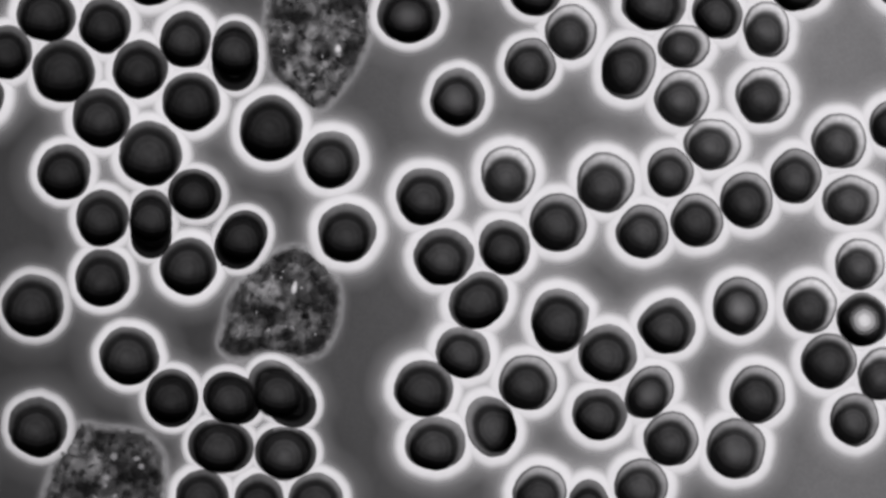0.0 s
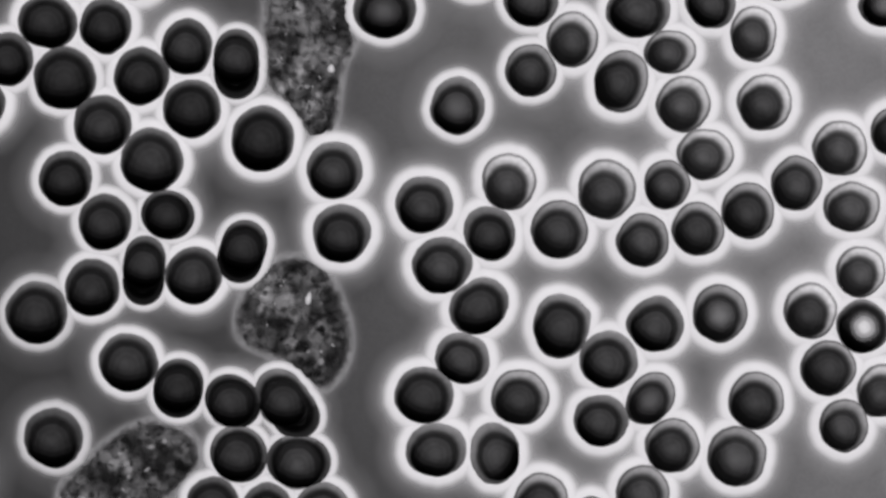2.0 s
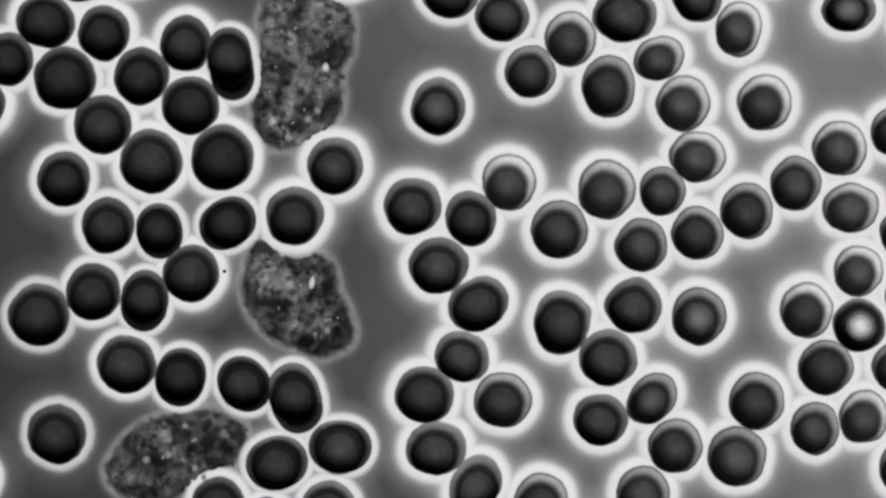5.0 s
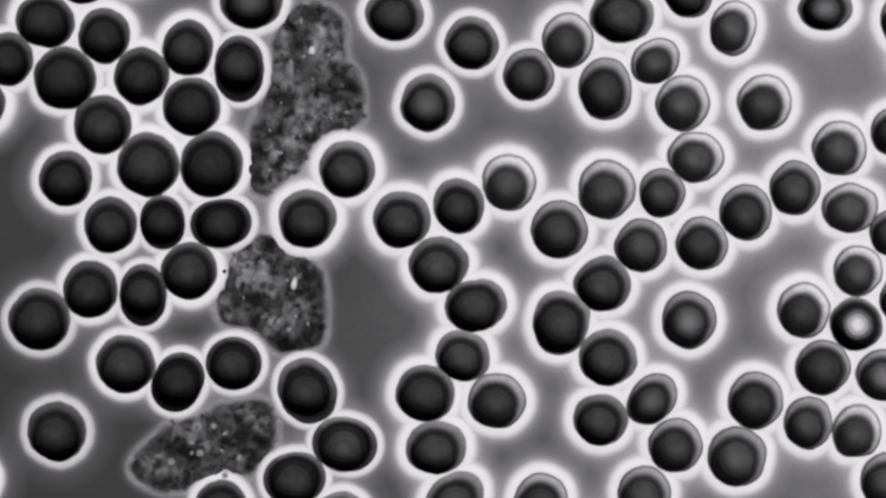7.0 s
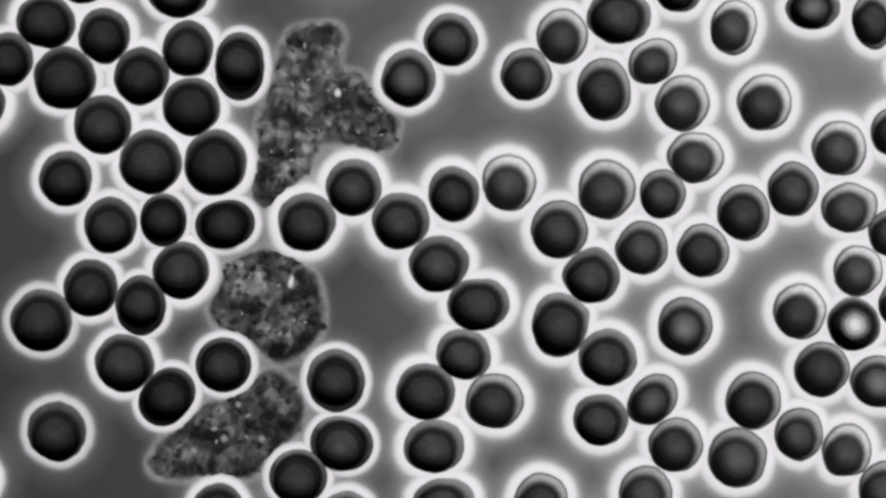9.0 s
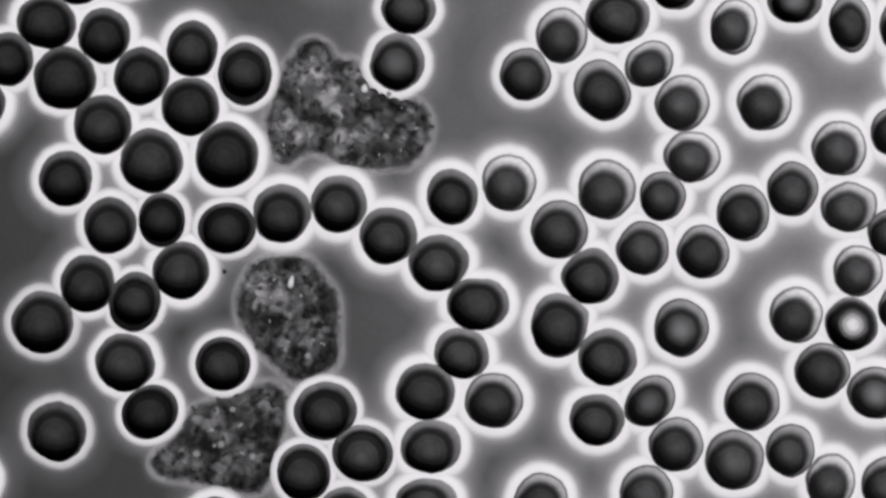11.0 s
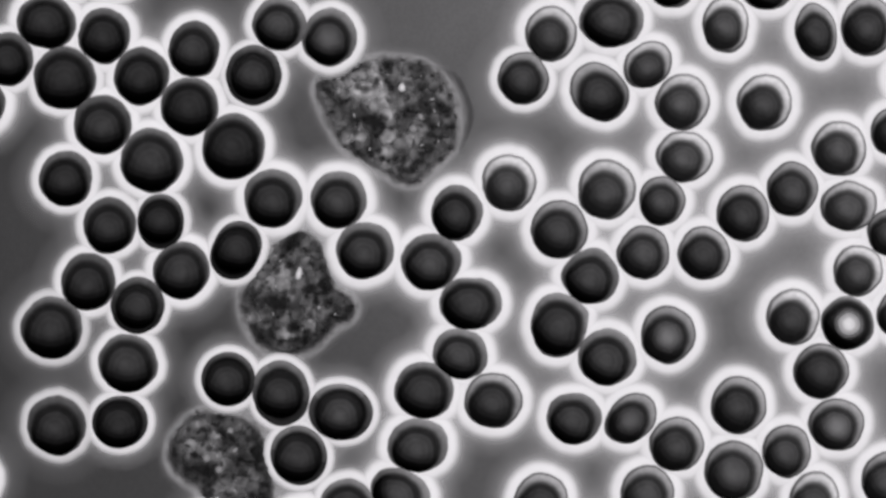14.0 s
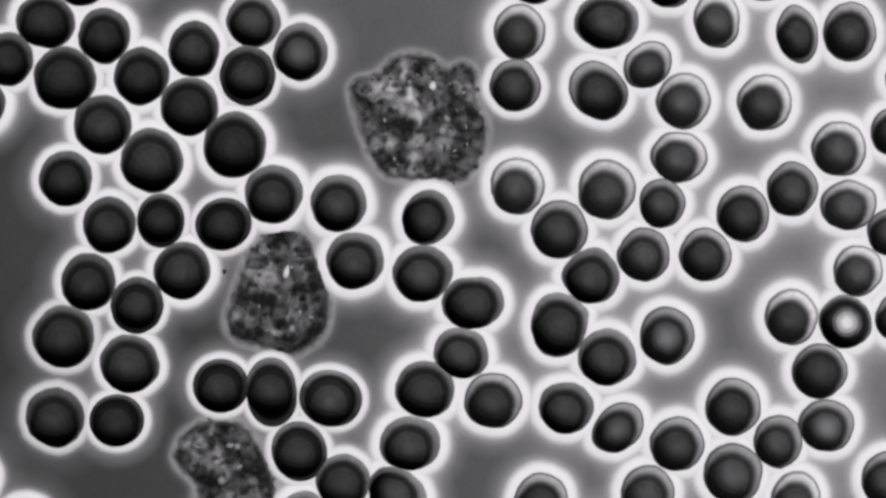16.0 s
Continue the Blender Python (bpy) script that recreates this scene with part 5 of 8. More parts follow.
    drift(flowing_a[1][1], (0, -3.11, 9.78), (1.5, -0.88, 10.49), (3, -1.25, 9.81), (4.2, -1.12, 9.32), (6.3, -1.12, 9.75), (7.5, 0.44, 11.29), (9, 0.08, 10.35), (11.3, -4.40, 8.16), (12.5, -6.81, 6.40), (14, -7.02, 3.97), (15, -7.88, 3.74), (16, -6.06, 4.47))
    drift(flowing_a[1][2], (0, -1.83, 10.10), (1.5, 0.40, 10.49), (3, -0.45, 9.81), (4.2, 0.32, 9.48), (6.3, -0.16, 10.07), (7.5, 2.20, 11.13), (9, 1.68, 10.35), (11.3, -3.76, 7.52), (12.5, -6.17, 6.40), (14, -5.90, 4.45), (15, -6.76, 4.54), (16, -4.94, 5.11))
    drift(flowing_a[1][3], (0, -0.87, 10.26), (1.5, 1.36, 10.33), (3, 0.83, 9.81), (4.2, 1.60, 9.48), (6.3, 1.28, 10.23), (7.5, 3.16, 10.81), (9, 2.32, 10.35), (11.3, -2.32, 6.08), (12.5, -4.41, 5.76), (14, -4.78, 5.25), (15, -5.64, 5.34), (16, -3.66, 6.23))
    drift(flowing_a[1][4], (0, 0.25, 10.26), (1.5, 2.16, 10.01), (3, 2.11, 9.49), (4.2, 2.56, 9.32), (6.3, 2.24, 10.07), (7.5, 3.96, 10.17), (9, 2.32, 10.19), (11.3, -0.08, 5.60), (12.5, -3.13, 5.76), (14, -3.66, 5.73), (15, -4.52, 6.14), (16, -2.86, 6.87))
    drift(flowing_a[1][5], (0, 1.37, 9.94), (1.5, 2.80, 9.21), (3, 2.91, 8.85), (4.2, 3.68, 8.84), (6.3, 3.36, 9.59), (7.5, 4.44, 8.89), (9, 2.00, 8.11), (11.3, 0.56, 5.76), (12.5, -1.53, 6.08), (14, -2.54, 6.05), (15, -3.72, 6.46), (16, -1.90, 7.35))
    drift(flowing_a[1][6], (0, 2.65, 9.30), (1.5, 3.28, 7.93), (3, 3.39, 8.21), (4.2, 4.16, 8.36), (6.3, 4.16, 8.95), (7.5, 4.28, 7.77), (9, 2.16, 5.55), (11.3, 1.20, 5.44), (12.5, -0.41, 6.24), (14, -1.58, 6.21), (15, -2.44, 6.78), (16, -0.78, 7.35))
    drift(flowing_a[1][7], (0, 3.29, 8.50), (1.5, 3.60, 6.49), (3, 4.03, 6.77), (4.2, 4.64, 7.24), (6.3, 4.96, 8.15), (7.5, 3.80, 5.85), (9, 4.24, 4.11), (11.3, 2.16, 4.16), (12.5, 0.55, 6.08), (14, -0.62, 6.37), (15, -1.48, 6.94), (16, 0.34, 7.03))
    drift(flowing_a[1][8], (0, 3.93, 7.70), (1.5, 3.92, 5.05), (3, 4.35, 5.81), (4.2, 5.12, 5.80), (6.3, 5.76, 6.87), (7.5, 3.64, 3.93), (9, 5.52, 3.95), (11.3, 3.76, 3.04), (12.5, 1.35, 5.60), (14, 0.82, 6.21), (15, -0.20, 6.78), (16, 0.98, 6.71))
    drift(flowing_a[1][9], (0, 4.25, 6.58), (1.5, 4.24, 3.61), (3, 4.83, 4.21), (4.2, 5.44, 4.68), (6.3, 5.76, 6.07), (7.5, 4.60, 1.69), (9, 6.32, 3.15), (11.3, 5.20, 2.40), (12.5, 2.79, 4.80), (14, 2.10, 6.05), (15, 0.76, 6.62), (16, 2.10, 5.91))
    drift(flowing_a[1][10], (0, 4.73, 5.14), (1.5, 4.40, 2.65), (3, 5.15, 2.77), (4.2, 5.76, 3.24), (6.3, 5.44, 5.11), (7.5, 6.68, 0.73), (9, 7.28, 1.71), (11.3, 6.64, 2.08), (12.5, 3.91, 4.32), (14, 3.38, 5.73), (15, 2.04, 6.14), (16, 4.02, 5.27))
    drift(flowing_a[1][11], (0, 5.05, 3.70), (1.5, 4.72, 1.21), (3, 5.31, 1.81), (4.2, 5.76, 2.28), (6.3, 4.80, 3.51), (7.5, 7.64, 0.09), (9, 8.56, 0.43), (11.3, 8.08, 1.44), (12.5, 5.03, 4.00), (14, 3.70, 5.57), (15, 3.32, 5.82), (16, 5.46, 5.91))
    drift(flowing_a[1][12], (0, 5.37, 2.42), (1.5, 4.56, -0.23), (3, 5.31, 0.85), (4.2, 5.60, 1.32), (6.3, 4.48, 1.91), (7.5, 8.44, -0.87), (9, 9.68, -0.85), (11.3, 9.04, 0.80), (12.5, 6.15, 3.20), (14, 4.98, 4.77), (15, 4.44, 5.66), (16, 5.46, 5.91))
    drift(flowing_a[1][13], (0, 5.69, 0.66), (1.5, 4.40, -1.19), (3, 5.15, -0.27), (4.2, 4.80, 0.20), (6.3, 4.32, 0.63), (7.5, 8.76, -2.15), (9, 9.84, -1.81), (11.3, 9.84, 0.16), (12.5, 6.79, 2.40), (14, 5.62, 3.97), (15, 5.56, 5.50), (16, 5.78, 5.43))
    drift(flowing_a[1][14], (0, 5.69, -0.14), (1.5, 3.76, -2.63), (3, 4.35, -1.23), (4.2, 4.16, -1.40), (6.3, 4.48, -0.97), (7.5, 8.60, -3.11), (9, 9.68, -3.09), (11.3, 10.32, -0.64), (12.5, 7.27, 1.44), (14, 6.26, 3.17), (15, 6.04, 5.02), (16, 5.94, 4.47))
    drift(flowing_a[1][15], (0, 5.69, -1.58), (1.5, 3.28, -3.91), (3, 3.55, -2.67), (4.2, 3.84, -3.00), (6.3, 4.64, -2.25), (7.5, 7.96, -3.27), (9, 9.20, -3.57), (11.3, 10.16, -1.92), (12.5, 7.75, 0.16), (14, 6.74, 2.21), (15, 6.20, 4.38), (16, 5.94, 3.03))
    drift(flowing_a[1][16], (0, 5.53, -2.86), (1.5, 2.80, -5.67), (3, 3.07, -4.43), (4.2, 3.84, -4.12), (6.3, 4.96, -3.53), (7.5, 6.36, -3.27), (9, 8.08, -3.73), (11.3, 9.68, -3.36), (12.5, 7.91, -1.12), (14, 7.06, 1.09), (15, 6.52, 2.62), (16, 6.26, 1.27))
    drift(flowing_a[1][17], (0, 5.21, -3.82), (1.5, 2.64, -6.79), (3, 2.91, -6.03), (4.2, 3.68, -5.72), (6.3, 4.64, -4.17), (7.5, 4.44, -3.27), (9, 6.64, -3.41), (11.3, 9.20, -4.48), (12.5, 7.91, -2.08), (14, 7.22, -0.19), (15, 6.68, 1.50), (16, 6.90, -0.17))
    drift(flowing_a[1][18], (0, 4.57, -5.26), (1.5, 2.48, -8.07), (3, 2.91, -7.47), (4.2, 3.68, -7.00), (6.3, 3.84, -4.81), (7.5, 2.52, -3.59), (9, 4.72, -2.93), (11.3, 8.40, -5.28), (12.5, 7.91, -3.36), (14, 7.22, -1.15), (15, 6.84, 0.38), (16, 7.06, -0.65))
    drift(flowing_a[1][19], (0, 4.09, -6.22), (1.5, 2.32, -9.67), (3, 2.91, -8.91), (4.2, 3.36, -8.28), (6.3, 2.56, -5.93), (7.5, 0.76, -4.71), (9, 2.96, -2.45), (11.3, 7.76, -5.60), (12.5, 7.75, -4.80), (14, 7.22, -2.11), (15, 7.00, -0.74), (16, 7.22, -1.61))
    drift(flowing_a[1][20], (0, 3.29, -7.50), (1.5, 2.00, -10.95), (3, 2.91, -10.03), (4.2, 3.04, -8.92), (6.3, 1.60, -6.89), (7.5, -0.52, -6.31), (9, 0.88, -2.77), (11.3, 6.16, -5.92), (12.5, 7.43, -5.28), (14, 6.90, -3.39), (15, 7.00, -2.02), (16, 6.90, -3.21))
    drift(flowing_a[1][21], (0, 2.49, -8.62), (1.5, 1.52, -12.07), (3, 2.59, -10.99), (4.2, 2.24, -9.40), (6.3, 0.48, -8.17), (7.5, -1.16, -7.75), (9, -0.88, -4.53), (11.3, 4.88, -5.92), (12.5, 6.79, -5.92), (14, 6.58, -4.03), (15, 6.84, -3.30), (16, 6.58, -4.17))
    drift(flowing_a[1][22], (0, 1.69, -9.58), (1.5, 1.04, -12.55), (3, 1.79, -11.79), (4.2, 0.96, -9.72), (6.3, -0.48, -9.13), (7.5, -2.12, -9.19), (9, -1.68, -6.45), (11.3, 3.44, -5.92), (12.5, 5.67, -6.56), (14, 5.62, -4.83), (15, 6.52, -4.10), (16, 6.10, -5.29))
    drift(flowing_a[1][23], (0, 0.73, -10.70), (1.5, 1.04, -12.55), (3, 1.31, -11.79), (4.2, -0.16, -9.72), (6.3, -1.28, -9.77), (7.5, -3.40, -10.31), (9, -2.48, -7.73), (11.3, 2.00, -5.76), (12.5, 4.71, -6.72), (14, 4.82, -5.63), (15, 6.04, -5.22), (16, 5.46, -6.09))
    drift(flowing_a[1][24], (0, -0.07, -11.18), (1.5, 0.24, -11.75), (3, 0.83, -11.31), (4.2, -1.44, -9.72), (6.3, -2.24, -10.25), (7.5, -4.52, -11.43), (9, -3.28, -8.69), (11.3, 1.04, -5.44), (12.5, 3.91, -6.56), (14, 3.70, -6.59), (15, 5.40, -6.02), (16, 4.82, -6.57))
    drift(flowing_a[1][25], (0, -0.55, -11.02), (1.5, -0.72, -10.31), (3, -0.29, -10.35), (4.2, -2.56, -9.72), (6.3, -3.52, -10.41), (7.5, -5.64, -12.55), (9, -4.40, -9.97), (11.3, 0.24, -4.64), (12.5, 2.79, -6.24), (14, 2.74, -7.39), (15, 4.60, -6.66), (16, 4.02, -6.89))
    drift(flowing_a[1][26], (0, -1.51, -10.38), (1.5, -1.36, -9.35), (3, -1.25, -9.39), (4.2, -3.52, -9.40), (6.3, -4.64, -10.25), (7.5, -5.80, -12.55), (9, -5.52, -11.25), (11.3, -1.52, -3.52), (12.5, 1.35, -5.92), (14, 2.42, -7.55), (15, 3.64, -7.30), (16, 2.58, -6.89))
    drift(flowing_a[1][27], (0, -2.47, -9.58), (1.5, -2.32, -8.07), (3, -2.21, -8.27), (4.2, -4.32, -8.60), (6.3, -4.96, -10.09), (7.5, -6.60, -11.75), (9, -6.00, -11.41), (11.3, -2.80, -3.20), (12.5, -0.41, -5.60), (14, 1.62, -7.55), (15, 2.36, -7.62), (16, 1.30, -6.89))
    drift(flowing_a[1][28], (0, -3.43, -8.62), (1.5, -3.44, -6.95), (3, -3.17, -7.31), (4.2, -4.48, -7.80), (6.3, -5.60, -8.97), (7.5, -6.92, -10.31), (9, -6.80, -10.93), (11.3, -4.88, -3.36), (12.5, -1.21, -5.28), (14, 0.82, -7.07), (15, 1.72, -7.62), (16, 0.34, -6.89))
    drift(flowing_a[1][29], (0, -4.23, -7.66), (1.5, -3.92, -5.99), (3, -3.97, -6.51), (4.2, -4.64, -6.68), (6.3, -5.60, -7.85), (7.5, -6.76, -8.55), (9, -7.12, -9.65), (11.3, -6.48, -4.00), (12.5, -2.01, -4.80), (14, -0.62, -6.27), (15, 0.60, -7.46), (16, -1.10, -6.73))
    drift(flowing_a[1][30], (0, -4.71, -6.70), (1.5, -4.24, -5.03), (3, -4.45, -5.23), (4.2, -4.80, -5.08), (6.3, -5.76, -6.41), (7.5, -6.44, -7.27), (9, -6.96, -8.53), (11.3, -7.76, -4.64), (12.5, -3.45, -3.68), (14, -1.58, -5.79), (15, -0.52, -7.14), (16, -2.54, -6.41))
    drift(flowing_a[1][31], (0, -5.03, -5.26), (1.5, -4.24, -3.75), (3, -4.61, -4.11), (4.2, -4.80, -3.96), (6.3, -5.60, -5.45), (7.5, -5.96, -5.83), (9, -6.64, -6.93), (11.3, -8.24, -4.64), (12.5, -4.89, -3.20), (14, -2.54, -5.31), (15, -1.64, -6.50), (16, -3.66, -6.09))
    drift(flowing_a[1][32], (0, -5.03, -4.14), (1.5, -4.24, -2.31), (3, -4.61, -2.83), (4.2, -4.80, -2.52), (6.3, -5.28, -4.01), (7.5, -5.16, -4.07), (9, -6.32, -5.01), (11.3, -8.56, -4.00), (12.5, -6.33, -2.88), (14, -3.66, -4.51), (15, -2.44, -6.02), (16, -4.30, -5.77))
    drift(flowing_a[1][33], (0, -5.03, -2.70), (1.5, -4.24, -0.87), (3, -4.61, -1.39), (4.2, -4.80, -1.08), (6.3, -4.80, -2.89), (7.5, -4.52, -2.31), (9, -6.00, -3.09), (11.3, -8.88, -2.88), (12.5, -7.77, -2.88), (14, -4.46, -3.87), (15, -3.72, -5.22), (16, -5.10, -4.81))
    drift(flowing_a[1][34], (0, -5.03, -1.58), (1.5, -4.24, 0.41), (3, -4.61, -0.11), (4.2, -4.80, 0.20), (6.3, -4.16, -1.61), (7.5, -4.04, -0.55), (9, -5.84, -1.81), (11.3, -9.04, -1.44), (12.5, -8.25, -2.72), (14, -5.42, -3.07), (15, -4.52, -4.58), (16, -5.58, -3.69))
    drift(flowing_a[1][35], (0, -4.87, 0.02), (1.5, -4.08, 2.01), (3, -4.61, 1.33), (4.2, -4.80, 1.64), (6.3, -3.68, -0.17), (7.5, -3.72, 0.73), (9, -5.52, -0.21), (11.3, -8.88, -0.16), (12.5, -8.25, -2.56), (14, -6.06, -2.27), (15, -5.48, -3.62), (16, -6.06, -2.57))
    drift(flowing_a[1][36], (0, -4.71, 1.46), (1.5, -3.92, 3.45), (3, -4.45, 2.77), (4.2, -4.64, 3.08), (6.3, -3.20, 1.59), (7.5, -3.40, 2.81), (9, -5.04, 1.87), (11.3, -8.40, 1.28), (12.5, -7.93, -1.12), (14, -6.70, -1.31), (15, -6.12, -2.82), (16, -6.54, -1.45))
    drift(flowing_a[1][37], (0, -4.71, 2.90), (1.5, -3.92, 4.57), (3, -4.45, 4.21), (4.2, -4.48, 4.36), (6.3, -3.04, 2.87), (7.5, -3.08, 4.57), (9, -4.72, 3.15), (11.3, -7.92, 2.56), (12.5, -7.77, -0.00), (14, -7.34, -0.03), (15, -6.60, -2.02), (16, -6.86, -0.33))
    drift(flowing_a[1][38], (0, -4.71, 4.18), (1.5, -3.76, 5.85), (3, -4.29, 5.65), (4.2, -4.32, 5.80), (6.3, -2.88, 4.47), (7.5, -2.76, 6.33), (9, -4.08, 5.07), (11.3, -7.44, 4.00), (12.5, -7.45, 1.60), (14, -7.82, 1.09), (15, -7.08, -0.90), (16, -7.34, 1.11))
    drift(flowing_a[1][39], (0, -4.55, 5.78), (1.5, -3.44, 7.77), (3, -4.13, 7.09), (4.2, -4.16, 6.60), (6.3, -2.88, 5.59), (7.5, -2.60, 7.61), (9, -3.60, 6.35), (11.3, -6.80, 5.28), (12.5, -7.45, 2.88), (14, -8.14, 2.05), (15, -7.40, 0.54), (16, -7.66, 2.23))
    drift(flowing_a[1][40], (0, -4.39, 7.06), (1.5, -3.28, 8.73), (3, -4.13, 7.89), (4.2, -3.84, 7.88), (6.3, -2.72, 6.87), (7.5, -2.12, 9.69), (9, -2.80, 8.11), (11.3, -6.32, 6.24), (12.5, -7.61, 4.32), (14, -8.46, 3.17), (15, -7.72, 1.66), (16, -7.98, 3.67))
    drift(flowing_a[1][41], (0, -4.23, 8.34), (1.5, -2.64, 9.69), (3, -3.33, 9.01), (4.2, -3.04, 8.68), (6.3, -2.40, 8.31), (7.5, -1.64, 10.65), (9, -2.16, 9.39), (11.3, -5.36, 7.68), (12.5, -7.61, 5.12), (14, -8.62, 3.65), (15, -8.20, 2.94), (16, -7.82, 3.99))
    drift(flowing_a[1][42], (0, 0.22, 8.76), (1.5, 1.62, 8.36), (3, 1.46, 8.08), (4.2, 2.06, 7.98), (6.3, 1.97, 8.66), (7.5, 2.85, 9.01), (9, 0.89, 8.79), (11.3, -3.23, 4.70), (12.5, -4.76, 4.17), (14, -4.97, 3.40), (15, -5.56, 3.86), (16, -4.00, 4.18))
    drift(flowing_a[1][43], (0, -3.10, 5.10), (1.5, -2.16, 6.83), (3, -2.77, 6.45), (4.2, -2.58, 6.52), (6.3, -1.50, 5.68), (7.5, -1.07, 7.39), (9, -2.13, 5.93), (11.3, -5.41, 4.31), (12.5, -5.79, 2.20), (14, -5.96, 1.22), (15, -5.55, 0.17), (16, -5.58, 1.52))
    drift(flowing_a[1][44], (0, 0.60, -4.99), (1.5, 0.24, -6.35), (3, 0.54, -5.69), (4.2, 0.35, -5.53), (6.3, -0.09, -4.65), (7.5, -0.75, -4.32), (9, 0.43, -1.49), (11.3, 5.02, -4.58), (12.5, 6.35, -4.37), (14, 5.88, -2.54), (15, 5.80, -1.34), (16, 5.75, -2.38))
    drift(flowing_a[1][45], (0, -2.47, -7.90), (1.5, -2.49, -6.55), (3, -2.29, -6.74), (4.2, -3.55, -7.27), (6.3, -4.51, -8.53), (7.5, -5.87, -9.17), (9, -5.97, -9.77), (11.3, -4.36, -1.44), (12.5, -2.05, -1.87), (14, -0.60, -2.77), (15, 0.17, -3.01), (16, -0.96, -2.58))
    drift(flowing_a[1][46], (0, 3.90, -2.95), (1.5, 1.76, -5.45), (3, 1.97, -4.43), (4.2, 2.45, -4.09), (6.3, 3.47, -3.13), (7.5, 4.55, -2.15), (9, 6.21, -1.88), (11.3, 8.28, -2.57), (12.5, 6.72, -0.71), (14, 5.83, 1.25), (15, 5.22, 2.68), (16, 4.94, 1.78))
    drift(flowing_a[1][47], (0, 0.66, -7.81), (1.5, -0.03, -9.39), (3, 0.19, -9.21), (4.2, -1.86, -8.83), (6.3, -2.73, -9.31), (7.5, -5.35, -10.83), (9, -4.67, -8.62), (11.3, -0.15, -2.51), (12.5, 2.00, -3.17), (14, 2.70, -3.22), (15, 3.22, -2.60), (16, 2.89, -3.25))
    drift(flowing_a[1][48], (0, 2.42, 7.09), (1.5, 2.59, 5.27), (3, 2.91, 5.73), (4.2, 3.57, 5.97), (6.3, 3.95, 6.92), (7.5, 2.58, 5.22), (9, 1.90, 3.92), (11.3, 0.58, 3.47), (12.5, -0.93, 4.71), (14, -1.84, 4.74), (15, -3.16, 5.20), (16, -1.77, 5.88))
    drift(flowing_a[1][49], (0, -1.62, -4.43), (1.5, -1.36, -3.67), (3, -1.42, -3.67), (4.2, -1.53, -3.48), (6.3, -1.81, -3.90), (7.5, -2.21, -3.24), (9, -2.84, -2.68), (11.3, -2.87, -1.13), (12.5, -0.06, -2.73), (14, 1.11, -3.62), (15, 1.96, -4.02), (16, 0.86, -3.61))
    drift(flowing_a[1][50], (0, 3.93, 1.66), (1.5, 3.17, -0.61), (3, 3.75, 0.37), (4.2, 3.69, 0.81), (6.3, 3.25, 1.57), (7.5, 6.92, -0.84), (9, 7.96, -0.60), (11.3, 7.42, -0.06), (12.5, 4.82, 2.50), (14, 3.72, 4.10), (15, 2.83, 4.35), (16, 3.61, 3.58))
    drift(flowing_a[1][51], (0, -3.57, -2.48), (1.5, -2.93, -0.45), (3, -3.24, -0.69), (4.2, -3.39, -0.28), (6.3, -3.02, -1.96), (7.5, -2.87, -1.12), (9, -4.48, -1.70), (11.3, -7.63, -0.62), (12.5, -6.78, -1.65), (14, -4.45, -2.28), (15, -3.56, -3.75), (16, -4.53, -2.80))
    drift(flowing_a[1][52], (0, 3.46, 4.30), (1.5, 3.31, 2.04), (3, 3.79, 2.87), (4.2, 4.32, 3.23), (6.3, 3.92, 4.41), (7.5, 5.12, -0.12), (9, 6.20, 0.61), (11.3, 5.75, 0.83), (12.5, 2.83, 2.88), (14, 1.94, 4.25), (15, 0.94, 4.79), (16, 1.99, 4.25))
    drift(flowing_a[1][53], (0, 1.15, 4.50), (1.5, 1.41, 3.21), (3, 1.56, 3.72), (4.2, 1.93, 4.09), (6.3, 2.02, 4.71), (7.5, 2.26, 2.82), (9, 2.85, 2.19), (11.3, 1.70, 1.71), (12.5, -0.10, 2.06), (14, -0.44, 2.20), (15, -1.02, 2.53), (16, -0.24, 2.72))
    drift(flowing_a[1][54], (0, 2.18, -6.92), (1.5, 1.40, -9.56), (3, 1.83, -8.71), (4.2, 2.03, -8.09), (6.3, 0.60, -6.29), (7.5, -1.60, -5.85), (9, -1.08, -2.87), (11.3, 3.04, -2.66), (12.5, 3.98, -2.69), (14, 3.74, -1.70), (15, 3.84, -0.65), (16, 3.71, -1.39))
    drift(flowing_a[1][55], (0, -0.77, 0.27), (1.5, -0.69, 0.88), (3, -0.85, 0.84), (4.2, -0.89, 1.14), (6.3, -0.40, 0.82), (7.5, 0.45, 1.19), (9, 0.41, 1.24), (11.3, 1.09, -0.35), (12.5, 1.45, -0.57), (14, 1.61, -0.67), (15, 1.69, -0.49), (16, 1.42, -0.92))
    drift(flowing_a[1][56], (0, -3.40, -6.37), (1.5, -3.02, -4.73), (3, -3.20, -5.04), (4.2, -3.54, -4.80), (6.3, -4.43, -6.17), (7.5, -5.09, -6.73), (9, -5.57, -7.05), (11.3, -5.88, -2.32), (12.5, -2.23, -3.50), (14, -0.42, -5.05), (15, 0.47, -5.94), (16, -1.03, -5.28))
    drift(flowing_a[1][57], (0, 1.37, 1.94), (1.5, 1.32, 0.71), (3, 1.55, 1.39), (4.2, 1.59, 1.84), (6.3, 1.55, 2.29), (7.5, 3.18, 1.00), (9, 4.98, 2.57), (11.3, 3.63, 1.58), (12.5, 1.17, 4.13), (14, 0.26, 4.84), (15, -0.92, 5.39), (16, 0.31, 5.37))
